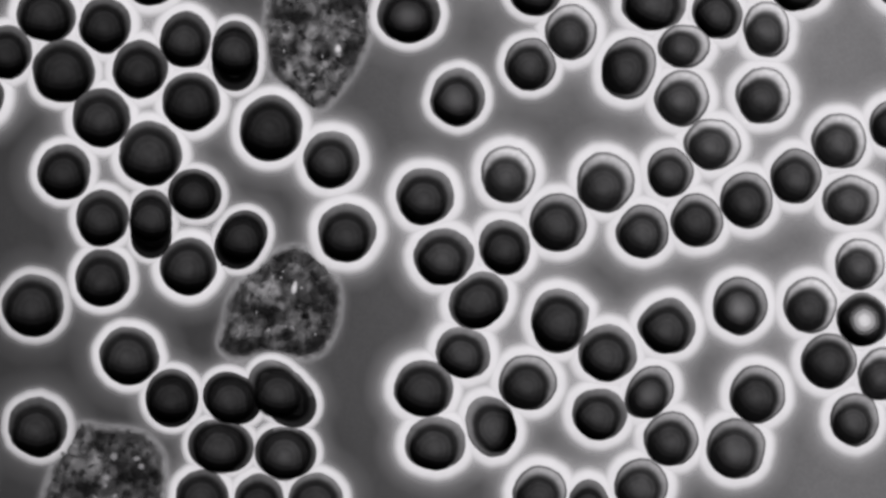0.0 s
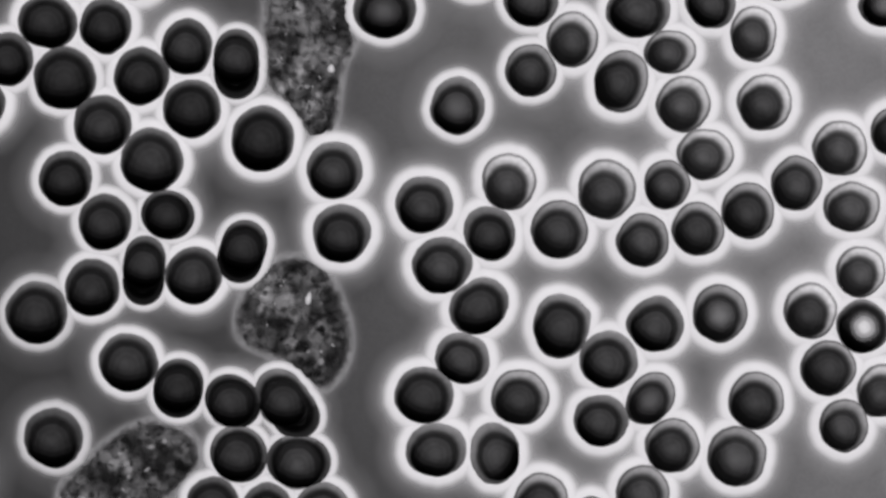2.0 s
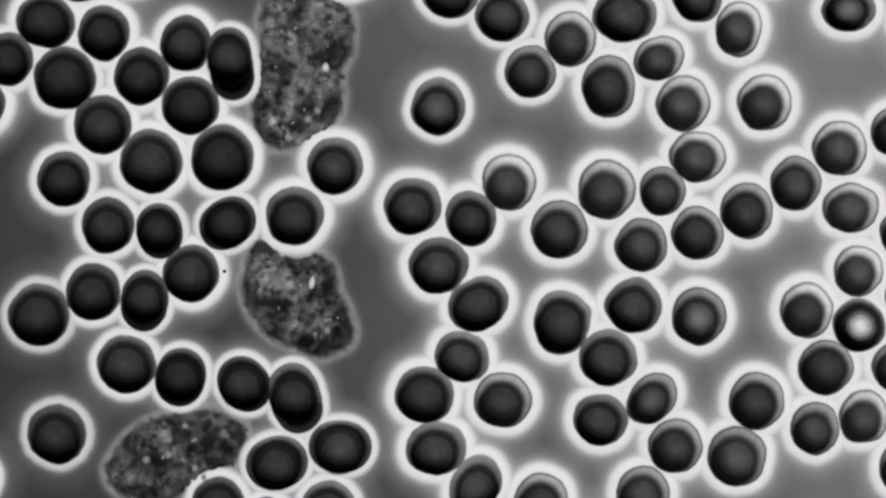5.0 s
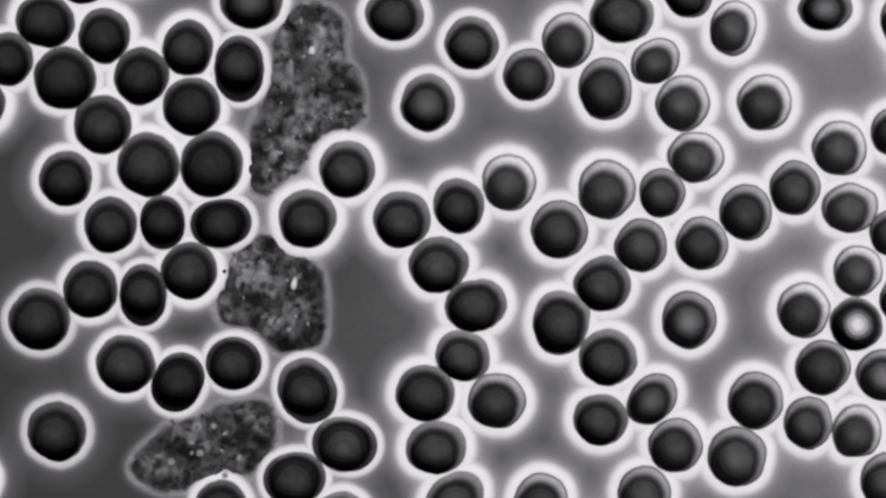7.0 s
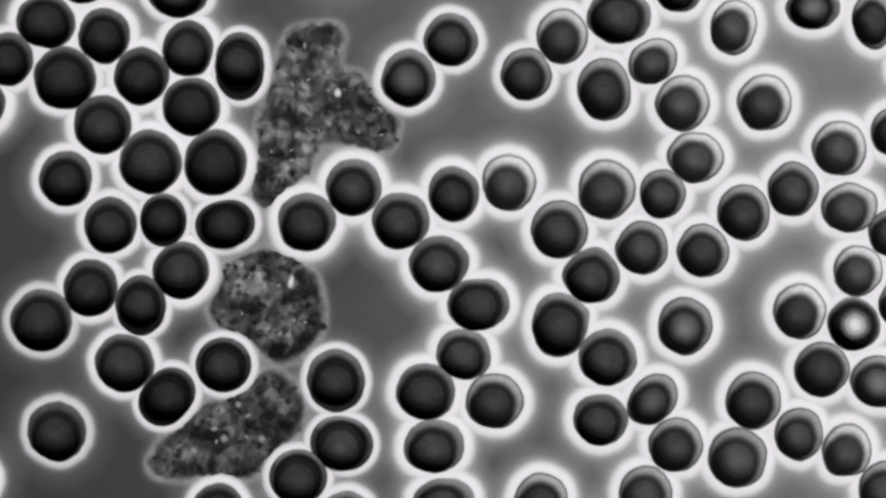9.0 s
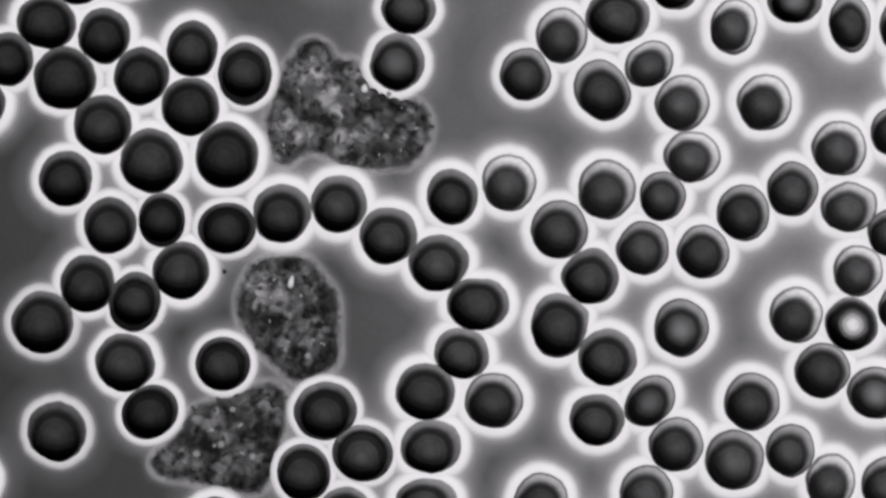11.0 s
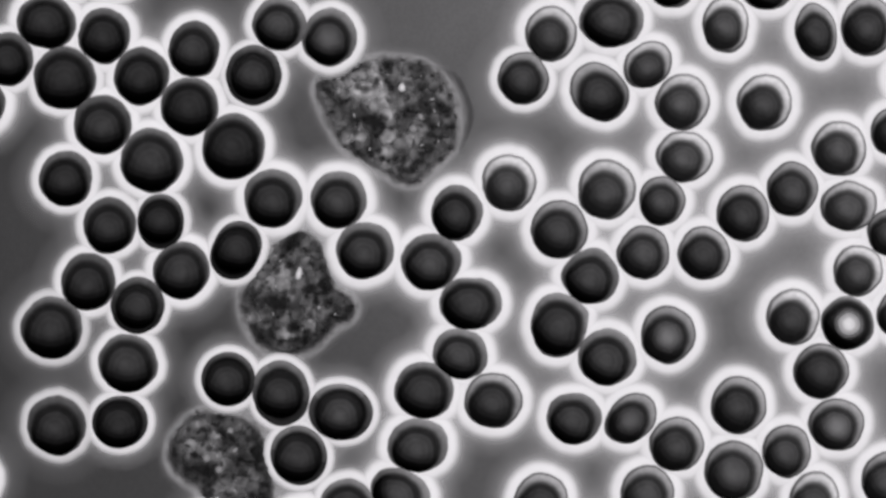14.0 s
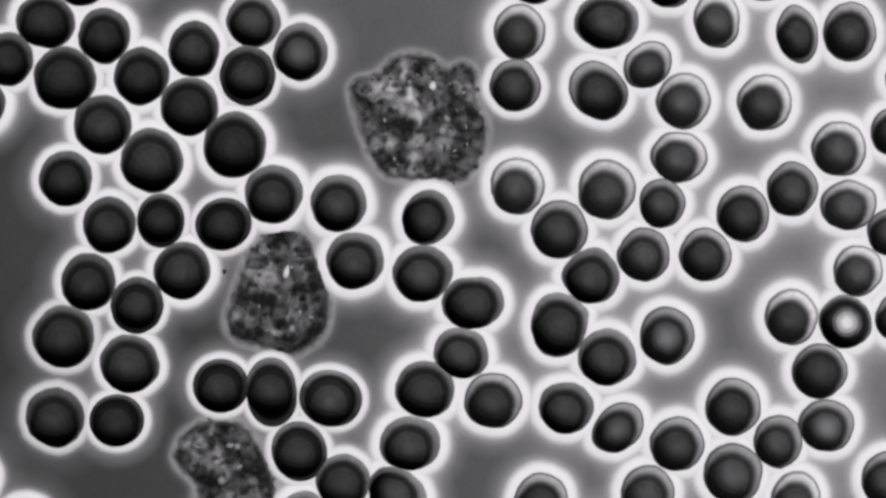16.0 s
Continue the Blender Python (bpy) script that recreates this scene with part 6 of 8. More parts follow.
    drift(flowing_a[1][58], (0, 4.36, -0.76), (1.5, 2.36, -3.07), (3, 2.61, -1.90), (4.2, 2.78, -1.74), (6.3, 3.15, -1.00), (7.5, 7.22, -2.32), (9, 8.47, -2.37), (11.3, 9.11, -0.91), (12.5, 5.93, 1.03), (14, 4.78, 2.68), (15, 4.71, 4.33), (16, 5.02, 4.11))
    drift(flowing_a[1][59], (0, 1.86, -0.52), (1.5, 0.92, -1.68), (3, 1.00, -0.80), (4.2, 1.08, -0.47), (6.3, 1.25, -0.30), (7.5, 2.73, -0.83), (9, 3.92, 0.30), (11.3, 3.97, -0.77), (12.5, 3.10, 0.54), (14, 2.11, 1.82), (15, 1.31, 2.23), (16, 1.73, 1.83))
    drift(flowing_a[1][60], (0, 3.04, -4.96), (1.5, 1.28, -7.74), (3, 1.71, -6.95), (4.2, 2.36, -6.21), (6.3, 2.11, -4.61), (7.5, 0.38, -3.22), (9, 2.07, -0.72), (11.3, 5.80, -2.34), (12.5, 4.75, -0.91), (14, 3.86, 0.42), (15, 3.37, 1.66), (16, 3.39, 0.76))
    drift(flowing_a[1][61], (0, 1.30, -2.76), (1.5, 0.37, -4.06), (3, 0.55, -3.19), (4.2, 0.58, -2.97), (6.3, 1.00, -2.65), (7.5, 1.76, -2.21), (9, 4.14, -1.61), (11.3, 7.42, -4.33), (12.5, 6.55, -2.63), (14, 5.88, -0.62), (15, 5.49, 0.72), (16, 5.60, -0.42))
    drift(flowing_a[1][62], (0, -1.07, -2.17), (1.5, -1.03, -1.53), (3, -1.14, -1.51), (4.2, -1.25, -1.23), (6.3, -0.93, -1.77), (7.5, -0.53, -1.07), (9, -1.42, -0.36), (11.3, -1.05, -0.14), (12.5, -0.79, -0.33), (14, -0.47, -0.43), (15, -0.43, -0.27), (16, -0.61, 0.20))
    drift(flowing_a[1][63], (0, 0.37, -9.66), (1.5, 0.88, -11.03), (3, 1.53, -10.44), (4.2, 0.18, -8.17), (6.3, -0.86, -7.83), (7.5, -2.59, -7.83), (9, -2.15, -5.00), (11.3, 2.64, -4.75), (12.5, 4.96, -5.39), (14, 4.72, -4.01), (15, 5.44, -3.29), (16, 5.12, -4.18))
    drift(flowing_a[1][64], (0, -1.04, 3.09), (1.5, -0.60, 3.65), (3, -0.81, 3.37), (4.2, -0.72, 3.62), (6.3, -0.04, 3.61), (7.5, 0.34, 4.21), (9, -0.51, 3.37), (11.3, -2.71, 1.79), (12.5, -2.84, 1.31), (14, -2.89, 1.00), (15, -2.94, 0.55), (16, -2.99, 1.36))
    drift(flowing_a[1][65], (0, -1.02, -6.54), (1.5, -1.20, -5.78), (3, -1.08, -5.53), (4.2, -1.63, -5.63), (6.3, -2.08, -5.94), (7.5, -3.34, -5.91), (9, -3.68, -4.95), (11.3, -1.78, -2.44), (12.5, 0.31, -4.66), (14, 1.65, -6.15), (15, 2.65, -6.22), (16, 1.42, -5.68))
    drift(flowing_a[1][66], (0, -0.60, 6.13), (1.5, 0.30, 6.15), (3, 0.00, 5.91), (4.2, 0.35, 5.94), (6.3, 0.83, 6.39), (7.5, 1.48, 6.95), (9, 0.42, 5.99), (11.3, -1.32, 4.04), (12.5, -2.95, 3.86), (14, -3.20, 3.52), (15, -3.56, 2.94), (16, -2.10, 3.55))
    drift(flowing_a[1][67], (0, -2.54, 8.07), (1.5, -0.92, 8.98), (3, -1.38, 8.35), (4.2, -0.86, 8.06), (6.3, -0.70, 8.30), (7.5, 0.11, 9.81), (9, -1.09, 8.42), (11.3, -4.71, 6.47), (12.5, -6.42, 4.79), (14, -7.05, 2.68), (15, -6.54, 2.15), (16, -6.32, 3.17))
    drift(flowing_a[1][68], (0, -3.33, -0.27), (1.5, -2.70, 1.86), (3, -3.11, 1.54), (4.2, -3.28, 1.93), (6.3, -2.28, 0.32), (7.5, -2.03, 1.59), (9, -3.50, 0.79), (11.3, -5.42, 0.47), (12.5, -3.88, -0.56), (14, -2.58, -1.38), (15, -2.09, -2.07), (16, -2.77, -1.25))
    drift(flowing_a[1][69], (0, -3.29, 2.21), (1.5, -2.57, 4.30), (3, -3.04, 3.97), (4.2, -3.10, 4.21), (6.3, -1.82, 2.90), (7.5, -1.75, 4.47), (9, -3.00, 3.27), (11.3, -6.35, 2.34), (12.5, -6.12, 0.24), (14, -5.31, -0.44), (15, -4.81, -1.87), (16, -5.21, -0.54))
    drift(flowing_a[1][70], (0, -1.17, -9.09), (1.5, -0.94, -7.93), (3, -0.66, -7.74), (4.2, -1.84, -7.35), (6.3, -2.87, -7.62), (7.5, -4.11, -8.84), (9, -3.50, -6.97), (11.3, 1.11, -3.43), (12.5, 3.10, -4.97), (14, 3.22, -5.34), (15, 4.40, -5.02), (16, 3.71, -5.55))
    drift(flowing_a[1][71], (0, -3.80, -4.51), (1.5, -3.07, -2.63), (3, -3.36, -2.89), (4.2, -3.53, -2.54), (6.3, -3.90, -4.09), (7.5, -4.01, -4.01), (9, -5.13, -4.46), (11.3, -7.65, -3.06), (12.5, -4.62, -2.18), (14, -2.54, -3.81), (15, -1.53, -4.89), (16, -3.21, -4.55))
    drift(flowing_b[0], (0, -21.09, -8.68), (1.5, -19.64, -9.45), (3, -19.22, -8.71), (4.2, -19.06, -7.61), (6.3, -21.44, -6.04), (7.5, -22.89, -6.25), (9, -23.05, -7.21), (11.3, -20.00, -8.96), (12.5, -19.86, -8.44), (14, -19.88, -6.38), (15, -20.86, -5.92), (16, -21.59, -6.06))
    drift(flowing_b[1][0], (0, -0.18, 5.92), (1.5, -1.48, 6.51), (3, -3.47, 5.96), (4.2, -5.62, 6.60), (6.3, -2.02, 7.10), (7.5, -1.69, 6.25), (9, -2.71, 5.19), (11.3, -2.54, 6.56), (12.5, -2.54, 5.85), (14, -1.47, 6.02), (15, -2.37, 6.29), (16, -1.28, 7.09))
    drift(flowing_b[1][1], (0, 0.78, 6.24), (1.5, -0.52, 6.83), (3, -2.67, 5.96), (4.2, -5.14, 6.60), (6.3, -1.06, 6.46), (7.5, -0.57, 6.89), (9, -1.75, 5.51), (11.3, -1.10, 6.72), (12.5, -1.26, 6.49), (14, -0.67, 6.82), (15, -1.57, 6.77), (16, -0.64, 7.41))
    drift(flowing_b[1][2], (0, 1.74, 6.40), (1.5, 0.60, 6.99), (3, -0.91, 5.80), (4.2, -4.34, 6.12), (6.3, -0.58, 5.50), (7.5, -0.09, 6.73), (9, -0.47, 5.83), (11.3, 0.18, 6.72), (12.5, -0.46, 6.65), (14, 0.13, 7.46), (15, 0.03, 7.25), (16, 0.32, 7.57))
    drift(flowing_b[1][3], (0, 3.02, 6.08), (1.5, 1.56, 6.83), (3, 0.37, 5.80), (4.2, -2.42, 5.32), (6.3, 0.86, 4.22), (7.5, 0.55, 6.09), (9, 0.81, 5.83), (11.3, 0.98, 6.56), (12.5, 0.50, 6.33), (14, 0.77, 7.62), (15, 1.47, 7.89), (16, 1.28, 7.41))
    drift(flowing_b[1][4], (0, 3.82, 5.60), (1.5, 2.20, 6.35), (3, 1.65, 5.96), (4.2, -0.98, 5.00), (6.3, 2.78, 3.90), (7.5, 1.67, 5.13), (9, 1.45, 5.67), (11.3, 1.78, 6.08), (12.5, 0.98, 5.85), (14, 1.41, 7.30), (15, 1.47, 7.89), (16, 2.08, 6.93))
    drift(flowing_b[1][5], (0, 4.62, 4.64), (1.5, 3.00, 5.07), (3, 2.13, 5.80), (4.2, 0.46, 5.16), (6.3, 4.06, 3.90), (7.5, 2.95, 4.17), (9, 2.57, 5.19), (11.3, 2.58, 4.96), (12.5, 1.78, 4.89), (14, 2.37, 6.34), (15, 1.79, 7.57), (16, 2.72, 6.13))
    drift(flowing_b[1][6], (0, 5.26, 3.52), (1.5, 3.64, 4.11), (3, 2.61, 4.84), (4.2, 1.42, 5.16), (6.3, 4.54, 3.74), (7.5, 3.91, 3.53), (9, 3.37, 4.55), (11.3, 3.38, 3.84), (12.5, 2.42, 3.93), (14, 2.85, 5.54), (15, 2.59, 6.29), (16, 3.36, 5.01))
    drift(flowing_b[1][7], (0, 5.58, 2.56), (1.5, 4.28, 2.99), (3, 3.09, 3.72), (4.2, 2.38, 4.84), (6.3, 4.86, 3.10), (7.5, 4.55, 2.73), (9, 4.17, 3.59), (11.3, 4.02, 3.04), (12.5, 3.22, 2.49), (14, 3.17, 4.42), (15, 3.07, 5.17), (16, 3.84, 4.05))
    drift(flowing_b[1][8], (0, 5.90, 1.28), (1.5, 4.76, 1.71), (3, 3.73, 2.12), (4.2, 3.18, 4.04), (6.3, 5.18, 1.66), (7.5, 5.03, 1.61), (9, 4.81, 2.47), (11.3, 4.66, 1.92), (12.5, 4.34, 1.69), (14, 3.65, 2.98), (15, 3.55, 4.05), (16, 4.48, 2.45))
    drift(flowing_b[1][9], (0, 5.90, 0.16), (1.5, 5.08, 0.27), (3, 4.69, 0.84), (4.2, 3.66, 2.92), (6.3, 5.18, 0.54), (7.5, 5.35, 0.49), (9, 5.13, 1.67), (11.3, 4.82, 0.96), (12.5, 5.94, 1.21), (14, 4.13, 1.70), (15, 4.03, 2.77), (16, 4.80, 1.33))
    drift(flowing_b[1][10], (0, 5.74, -1.28), (1.5, 5.24, -0.85), (3, 5.49, 0.20), (4.2, 4.14, 1.32), (6.3, 5.34, -1.06), (7.5, 5.51, -0.63), (9, 5.45, 0.55), (11.3, 4.98, -0.32), (12.5, 6.10, 1.05), (14, 5.09, -0.06), (15, 4.51, 1.17), (16, 5.12, 0.05))
    drift(flowing_b[1][11], (0, 5.42, -2.24), (1.5, 5.40, -2.29), (3, 5.81, -0.60), (4.2, 5.10, -0.12), (6.3, 5.34, -2.34), (7.5, 5.51, -1.91), (9, 5.61, -0.73), (11.3, 4.82, -1.76), (12.5, 6.10, 0.25), (14, 6.21, -0.86), (15, 4.83, 0.05), (16, 5.12, -1.07))
    drift(flowing_b[1][12], (0, 4.94, -3.36), (1.5, 5.40, -3.57), (3, 5.81, -1.88), (4.2, 5.74, -0.92), (6.3, 5.34, -3.46), (7.5, 5.51, -3.19), (9, 5.61, -2.01), (11.3, 4.82, -3.04), (12.5, 5.62, -0.87), (14, 6.69, -1.34), (15, 4.99, -0.91), (16, 4.96, -2.35))
    drift(flowing_b[1][13], (0, 4.30, -4.32), (1.5, 5.08, -5.01), (3, 5.65, -2.68), (4.2, 6.22, -1.88), (6.3, 5.18, -5.06), (7.5, 5.35, -4.31), (9, 5.45, -2.81), (11.3, 4.82, -4.32), (12.5, 4.98, -1.67), (14, 6.69, -1.66), (15, 4.99, -2.35), (16, 4.80, -3.31))
    drift(flowing_b[1][14], (0, 3.50, -4.80), (1.5, 4.76, -5.81), (3, 5.17, -3.80), (4.2, 6.70, -3.48), (6.3, 5.18, -5.54), (7.5, 5.03, -5.27), (9, 4.97, -3.93), (11.3, 4.82, -5.28), (12.5, 4.34, -3.11), (14, 6.05, -2.14), (15, 4.67, -3.31), (16, 4.48, -4.11))
    drift(flowing_b[1][15], (0, 2.70, -4.96), (1.5, 4.28, -6.77), (3, 4.53, -4.92), (4.2, 6.70, -4.44), (6.3, 4.38, -6.02), (7.5, 4.23, -5.75), (9, 4.33, -4.73), (11.3, 4.34, -5.92), (12.5, 4.02, -4.71), (14, 4.45, -3.10), (15, 4.03, -4.43), (16, 3.84, -5.07))
    drift(flowing_b[1][16], (0, 1.42, -4.96), (1.5, 3.48, -7.57), (3, 3.73, -6.04), (4.2, 6.38, -4.76), (6.3, 2.94, -6.34), (7.5, 3.27, -6.07), (9, 3.69, -5.37), (11.3, 3.38, -6.72), (12.5, 3.86, -5.51), (14, 3.49, -4.06), (15, 3.55, -5.07), (16, 2.72, -5.87))
    drift(flowing_b[1][17], (0, -0.02, -4.80), (1.5, 3.00, -7.73), (3, 2.93, -7.16), (4.2, 5.26, -5.72), (6.3, 1.98, -6.34), (7.5, 2.15, -6.23), (9, 2.73, -6.01), (11.3, 2.42, -7.20), (12.5, 3.38, -5.99), (14, 2.53, -5.02), (15, 2.59, -6.03), (16, 1.60, -6.51))
    drift(flowing_b[1][18], (0, -1.30, -4.64), (1.5, 2.20, -7.25), (3, 2.61, -7.32), (4.2, 4.46, -6.20), (6.3, 0.86, -6.18), (7.5, 1.35, -6.23), (9, 1.61, -6.33), (11.3, 1.62, -7.36), (12.5, 2.42, -6.31), (14, 1.89, -5.50), (15, 1.79, -6.51), (16, 0.80, -6.67))
    drift(flowing_b[1][19], (0, -2.74, -4.48), (1.5, 1.08, -6.29), (3, 1.97, -7.16), (4.2, 3.34, -6.52), (6.3, 0.22, -5.70), (7.5, 0.39, -5.59), (9, 0.97, -6.17), (11.3, 0.82, -7.20), (12.5, 1.30, -6.31), (14, 0.61, -6.14), (15, 0.83, -6.83), (16, -0.16, -6.51))
    drift(flowing_b[1][20], (0, -4.50, -4.80), (1.5, -0.20, -5.33), (3, 1.01, -6.52), (4.2, 2.38, -6.36), (6.3, -0.74, -4.74), (7.5, -0.73, -4.79), (9, -0.15, -5.53), (11.3, -0.14, -6.56), (12.5, 0.34, -6.15), (14, -0.67, -6.46), (15, -0.29, -6.83), (16, -1.60, -5.87))
    drift(flowing_b[1][21], (0, -5.30, -5.12), (1.5, -1.16, -4.53), (3, 0.05, -5.72), (4.2, 1.10, -5.88), (6.3, -1.86, -3.78), (7.5, -2.17, -3.67), (9, -0.95, -4.89), (11.3, -1.26, -5.60), (12.5, -0.46, -5.83), (14, -1.31, -6.46), (15, -1.57, -6.35), (16, -2.56, -5.55))
    drift(flowing_b[1][22], (0, -6.26, -5.12), (1.5, -2.76, -3.57), (3, -1.39, -4.60), (4.2, 0.14, -5.40), (6.3, -3.94, -2.98), (7.5, -3.77, -3.19), (9, -2.23, -3.93), (11.3, -2.22, -4.64), (12.5, -1.42, -5.19), (14, -2.43, -6.14), (15, -2.69, -5.87), (16, -4.00, -5.07))
    drift(flowing_b[1][23], (0, -6.74, -4.64), (1.5, -4.04, -2.93), (3, -2.19, -3.96), (4.2, -1.14, -4.60), (6.3, -4.74, -2.82), (7.5, -5.05, -3.03), (9, -3.35, -3.29), (11.3, -3.02, -3.84), (12.5, -2.70, -4.23), (14, -3.23, -5.50), (15, -3.81, -5.39), (16, -4.80, -4.75))
    drift(flowing_b[1][24], (0, -6.74, -4.48), (1.5, -5.48, -2.45), (3, -3.15, -3.16), (4.2, -2.26, -3.80), (6.3, -5.38, -2.34), (7.5, -5.85, -2.55), (9, -4.95, -2.81), (11.3, -3.82, -2.88), (12.5, -3.50, -3.43), (14, -4.03, -4.70), (15, -4.45, -4.75), (16, -5.60, -4.11))
    drift(flowing_b[1][25], (0, -6.42, -3.04), (1.5, -6.28, -1.97), (3, -4.27, -2.20), (4.2, -3.38, -3.00), (6.3, -5.70, -1.70), (7.5, -6.33, -1.91), (9, -5.59, -2.33), (11.3, -4.62, -1.76), (12.5, -4.14, -2.63), (14, -4.67, -3.74), (15, -4.77, -4.27), (16, -5.76, -3.31))
    drift(flowing_b[1][26], (0, -6.10, -1.60), (1.5, -6.60, -1.49), (3, -5.07, -1.24), (4.2, -4.34, -2.04), (6.3, -5.86, -0.26), (7.5, -6.49, -1.27), (9, -6.07, -1.69), (11.3, -5.10, -0.80), (12.5, -4.78, -1.67), (14, -5.15, -2.78), (15, -4.93, -2.99), (16, -5.60, -2.51))
    drift(flowing_b[1][27], (0, -5.78, -0.16), (1.5, -6.60, -0.37), (3, -5.55, -0.44), (4.2, -4.98, -1.24), (6.3, -5.86, 1.18), (7.5, -6.49, -0.95), (9, -6.39, -0.89), (11.3, -5.42, 0.32), (12.5, -5.42, -0.23), (14, -5.47, -1.50), (15, -4.93, -1.71), (16, -4.96, -0.91))
    drift(flowing_b[1][28], (0, -5.30, 0.96), (1.5, -6.28, 0.91), (3, -5.87, 0.84), (4.2, -5.46, -0.28), (6.3, -5.70, 2.30), (7.5, -5.53, 0.65), (9, -6.39, 0.07), (11.3, -5.58, 1.44), (12.5, -5.58, 0.73), (14, -5.47, -0.22), (15, -4.77, -0.75), (16, -4.64, 0.05))
    drift(flowing_b[1][29], (0, -4.82, 1.76), (1.5, -5.96, 2.03), (3, -5.87, 1.80), (4.2, -5.94, 1.16), (6.3, -5.38, 3.42), (7.5, -5.05, 2.41), (9, -5.91, 0.87), (11.3, -5.58, 2.72), (12.5, -5.58, 1.53), (14, -5.31, 0.74), (15, -4.45, 0.69), (16, -4.32, 1.33))
    drift(flowing_b[1][30], (0, -4.02, 2.72), (1.5, -5.32, 3.63), (3, -5.71, 2.92), (4.2, -6.26, 2.28), (6.3, -4.74, 4.22), (7.5, -4.89, 3.53), (9, -5.43, 2.15), (11.3, -5.26, 3.84), (12.5, -5.26, 2.97), (14, -4.83, 1.86), (15, -4.13, 2.13), (16, -3.84, 2.93))
    drift(flowing_b[1][31], (0, -3.22, 3.68), (1.5, -4.84, 4.27), (3, -5.39, 4.36), (4.2, -6.26, 3.72), (6.3, -3.78, 5.50), (7.5, -4.57, 4.33), (9, -4.95, 3.75), (11.3, -4.78, 4.80), (12.5, -4.94, 3.61), (14, -4.19, 2.82), (15, -3.81, 3.41), (16, -3.36, 4.05))
    drift(flowing_b[1][32], (0, -2.10, 4.64), (1.5, -3.72, 5.23), (3, -5.23, 5.16), (4.2, -6.10, 5.00), (6.3, -2.82, 6.62), (7.5, -3.77, 4.97), (9, -4.63, 4.07), (11.3, -3.98, 5.76), (12.5, -4.30, 4.41), (14, -3.39, 3.78), (15, -3.33, 4.69), (16, -2.88, 5.01))
    drift(flowing_b[1][33], (0, -0.98, 5.44), (1.5, -2.76, 5.87), (3, -4.43, 5.80), (4.2, -5.78, 6.12), (6.3, -2.50, 6.94), (7.5, -2.81, 5.61), (9, -3.67, 4.71), (11.3, -3.18, 6.24), (12.5, -3.18, 5.37), (14, -2.43, 4.90), (15, -2.85, 5.65), (16, -2.24, 5.97))
    drift(flowing_b[1][34], (0, 2.39, 0.75), (1.5, 1.73, 0.54), (3, 1.38, 0.66), (4.2, 0.88, 1.49), (6.3, 2.07, 0.24), (7.5, 1.85, 0.54), (9, 1.76, 1.22), (11.3, 1.68, 0.95), (12.5, 1.43, 1.31), (14, 1.14, 1.96), (15, 0.97, 2.16), (16, 1.42, 1.56))
    drift(flowing_b[1][35], (0, 2.69, -3.74), (1.5, 3.88, -4.62), (3, 4.08, -3.22), (4.2, 5.33, -2.62), (6.3, 3.84, -4.83), (7.5, 3.87, -4.53), (9, 3.93, -3.49), (11.3, 3.68, -4.83), (12.5, 3.47, -2.63), (14, 3.91, -2.13), (15, 3.58, -3.06), (16, 3.20, -3.99))
    drift(flowing_b[1][36], (0, 3.92, 2.78), (1.5, 2.55, 3.14), (3, 1.72, 3.60), (4.2, 0.24, 3.89), (6.3, 3.27, 2.73), (7.5, 2.53, 2.92), (9, 2.23, 3.72), (11.3, 2.21, 3.35), (12.5, 1.58, 3.21), (14, 1.84, 4.41), (15, 1.74, 4.89), (16, 2.43, 3.87))
    drift(flowing_b[1][37], (0, 1.59, -1.43), (1.5, 2.30, -2.33), (3, 2.63, -1.51), (4.2, 2.20, -0.44), (6.3, 2.15, -1.78), (7.5, 2.22, -1.44), (9, 2.26, -0.80), (11.3, 1.84, -1.26), (12.5, 2.13, -0.63), (14, 1.98, -0.16), (15, 1.67, -0.19), (16, 1.80, -0.86))
    drift(flowing_b[1][38], (0, -5.24, -4.02), (1.5, -1.38, -3.19), (3, -0.23, -3.89), (4.2, 0.81, -4.19), (6.3, -2.02, -2.43), (7.5, -1.91, -2.61), (9, -0.91, -3.36), (11.3, -1.01, -3.98), (12.5, -0.61, -4.07), (14, -1.39, -5.09), (15, -1.38, -4.95), (16, -2.35, -4.25))
    drift(flowing_b[1][39], (0, 4.66, 1.00), (1.5, 3.61, 1.37), (3, 2.59, 1.97), (4.2, 2.07, 3.43), (6.3, 3.99, 1.13), (7.5, 3.80, 1.39), (9, 3.53, 2.30), (11.3, 3.46, 1.69), (12.5, 3.12, 1.22), (14, 2.77, 2.31), (15, 2.62, 3.20), (16, 3.37, 1.97))
    drift(flowing_b[1][40], (0, -0.91, 2.13), (1.5, -1.90, 2.28), (3, -2.40, 2.16), (4.2, -3.05, 1.86), (6.3, -1.70, 2.37), (7.5, -1.72, 2.29), (9, -1.96, 1.76), (11.3, -1.81, 2.72), (12.5, -2.02, 2.06), (14, -1.43, 1.65), (15, -1.20, 1.95), (16, -0.78, 2.02))
    drift(flowing_b[1][41], (0, -3.09, -1.92), (1.5, -1.56, -1.49), (3, -0.50, -1.69), (4.2, 0.18, -1.53), (6.3, -1.55, -0.83), (7.5, -1.66, -0.95), (9, -1.17, -1.38), (11.3, -1.04, -1.40), (12.5, -0.90, -1.62), (14, -1.30, -2.47), (15, -1.49, -2.78), (16, -2.11, -2.27))
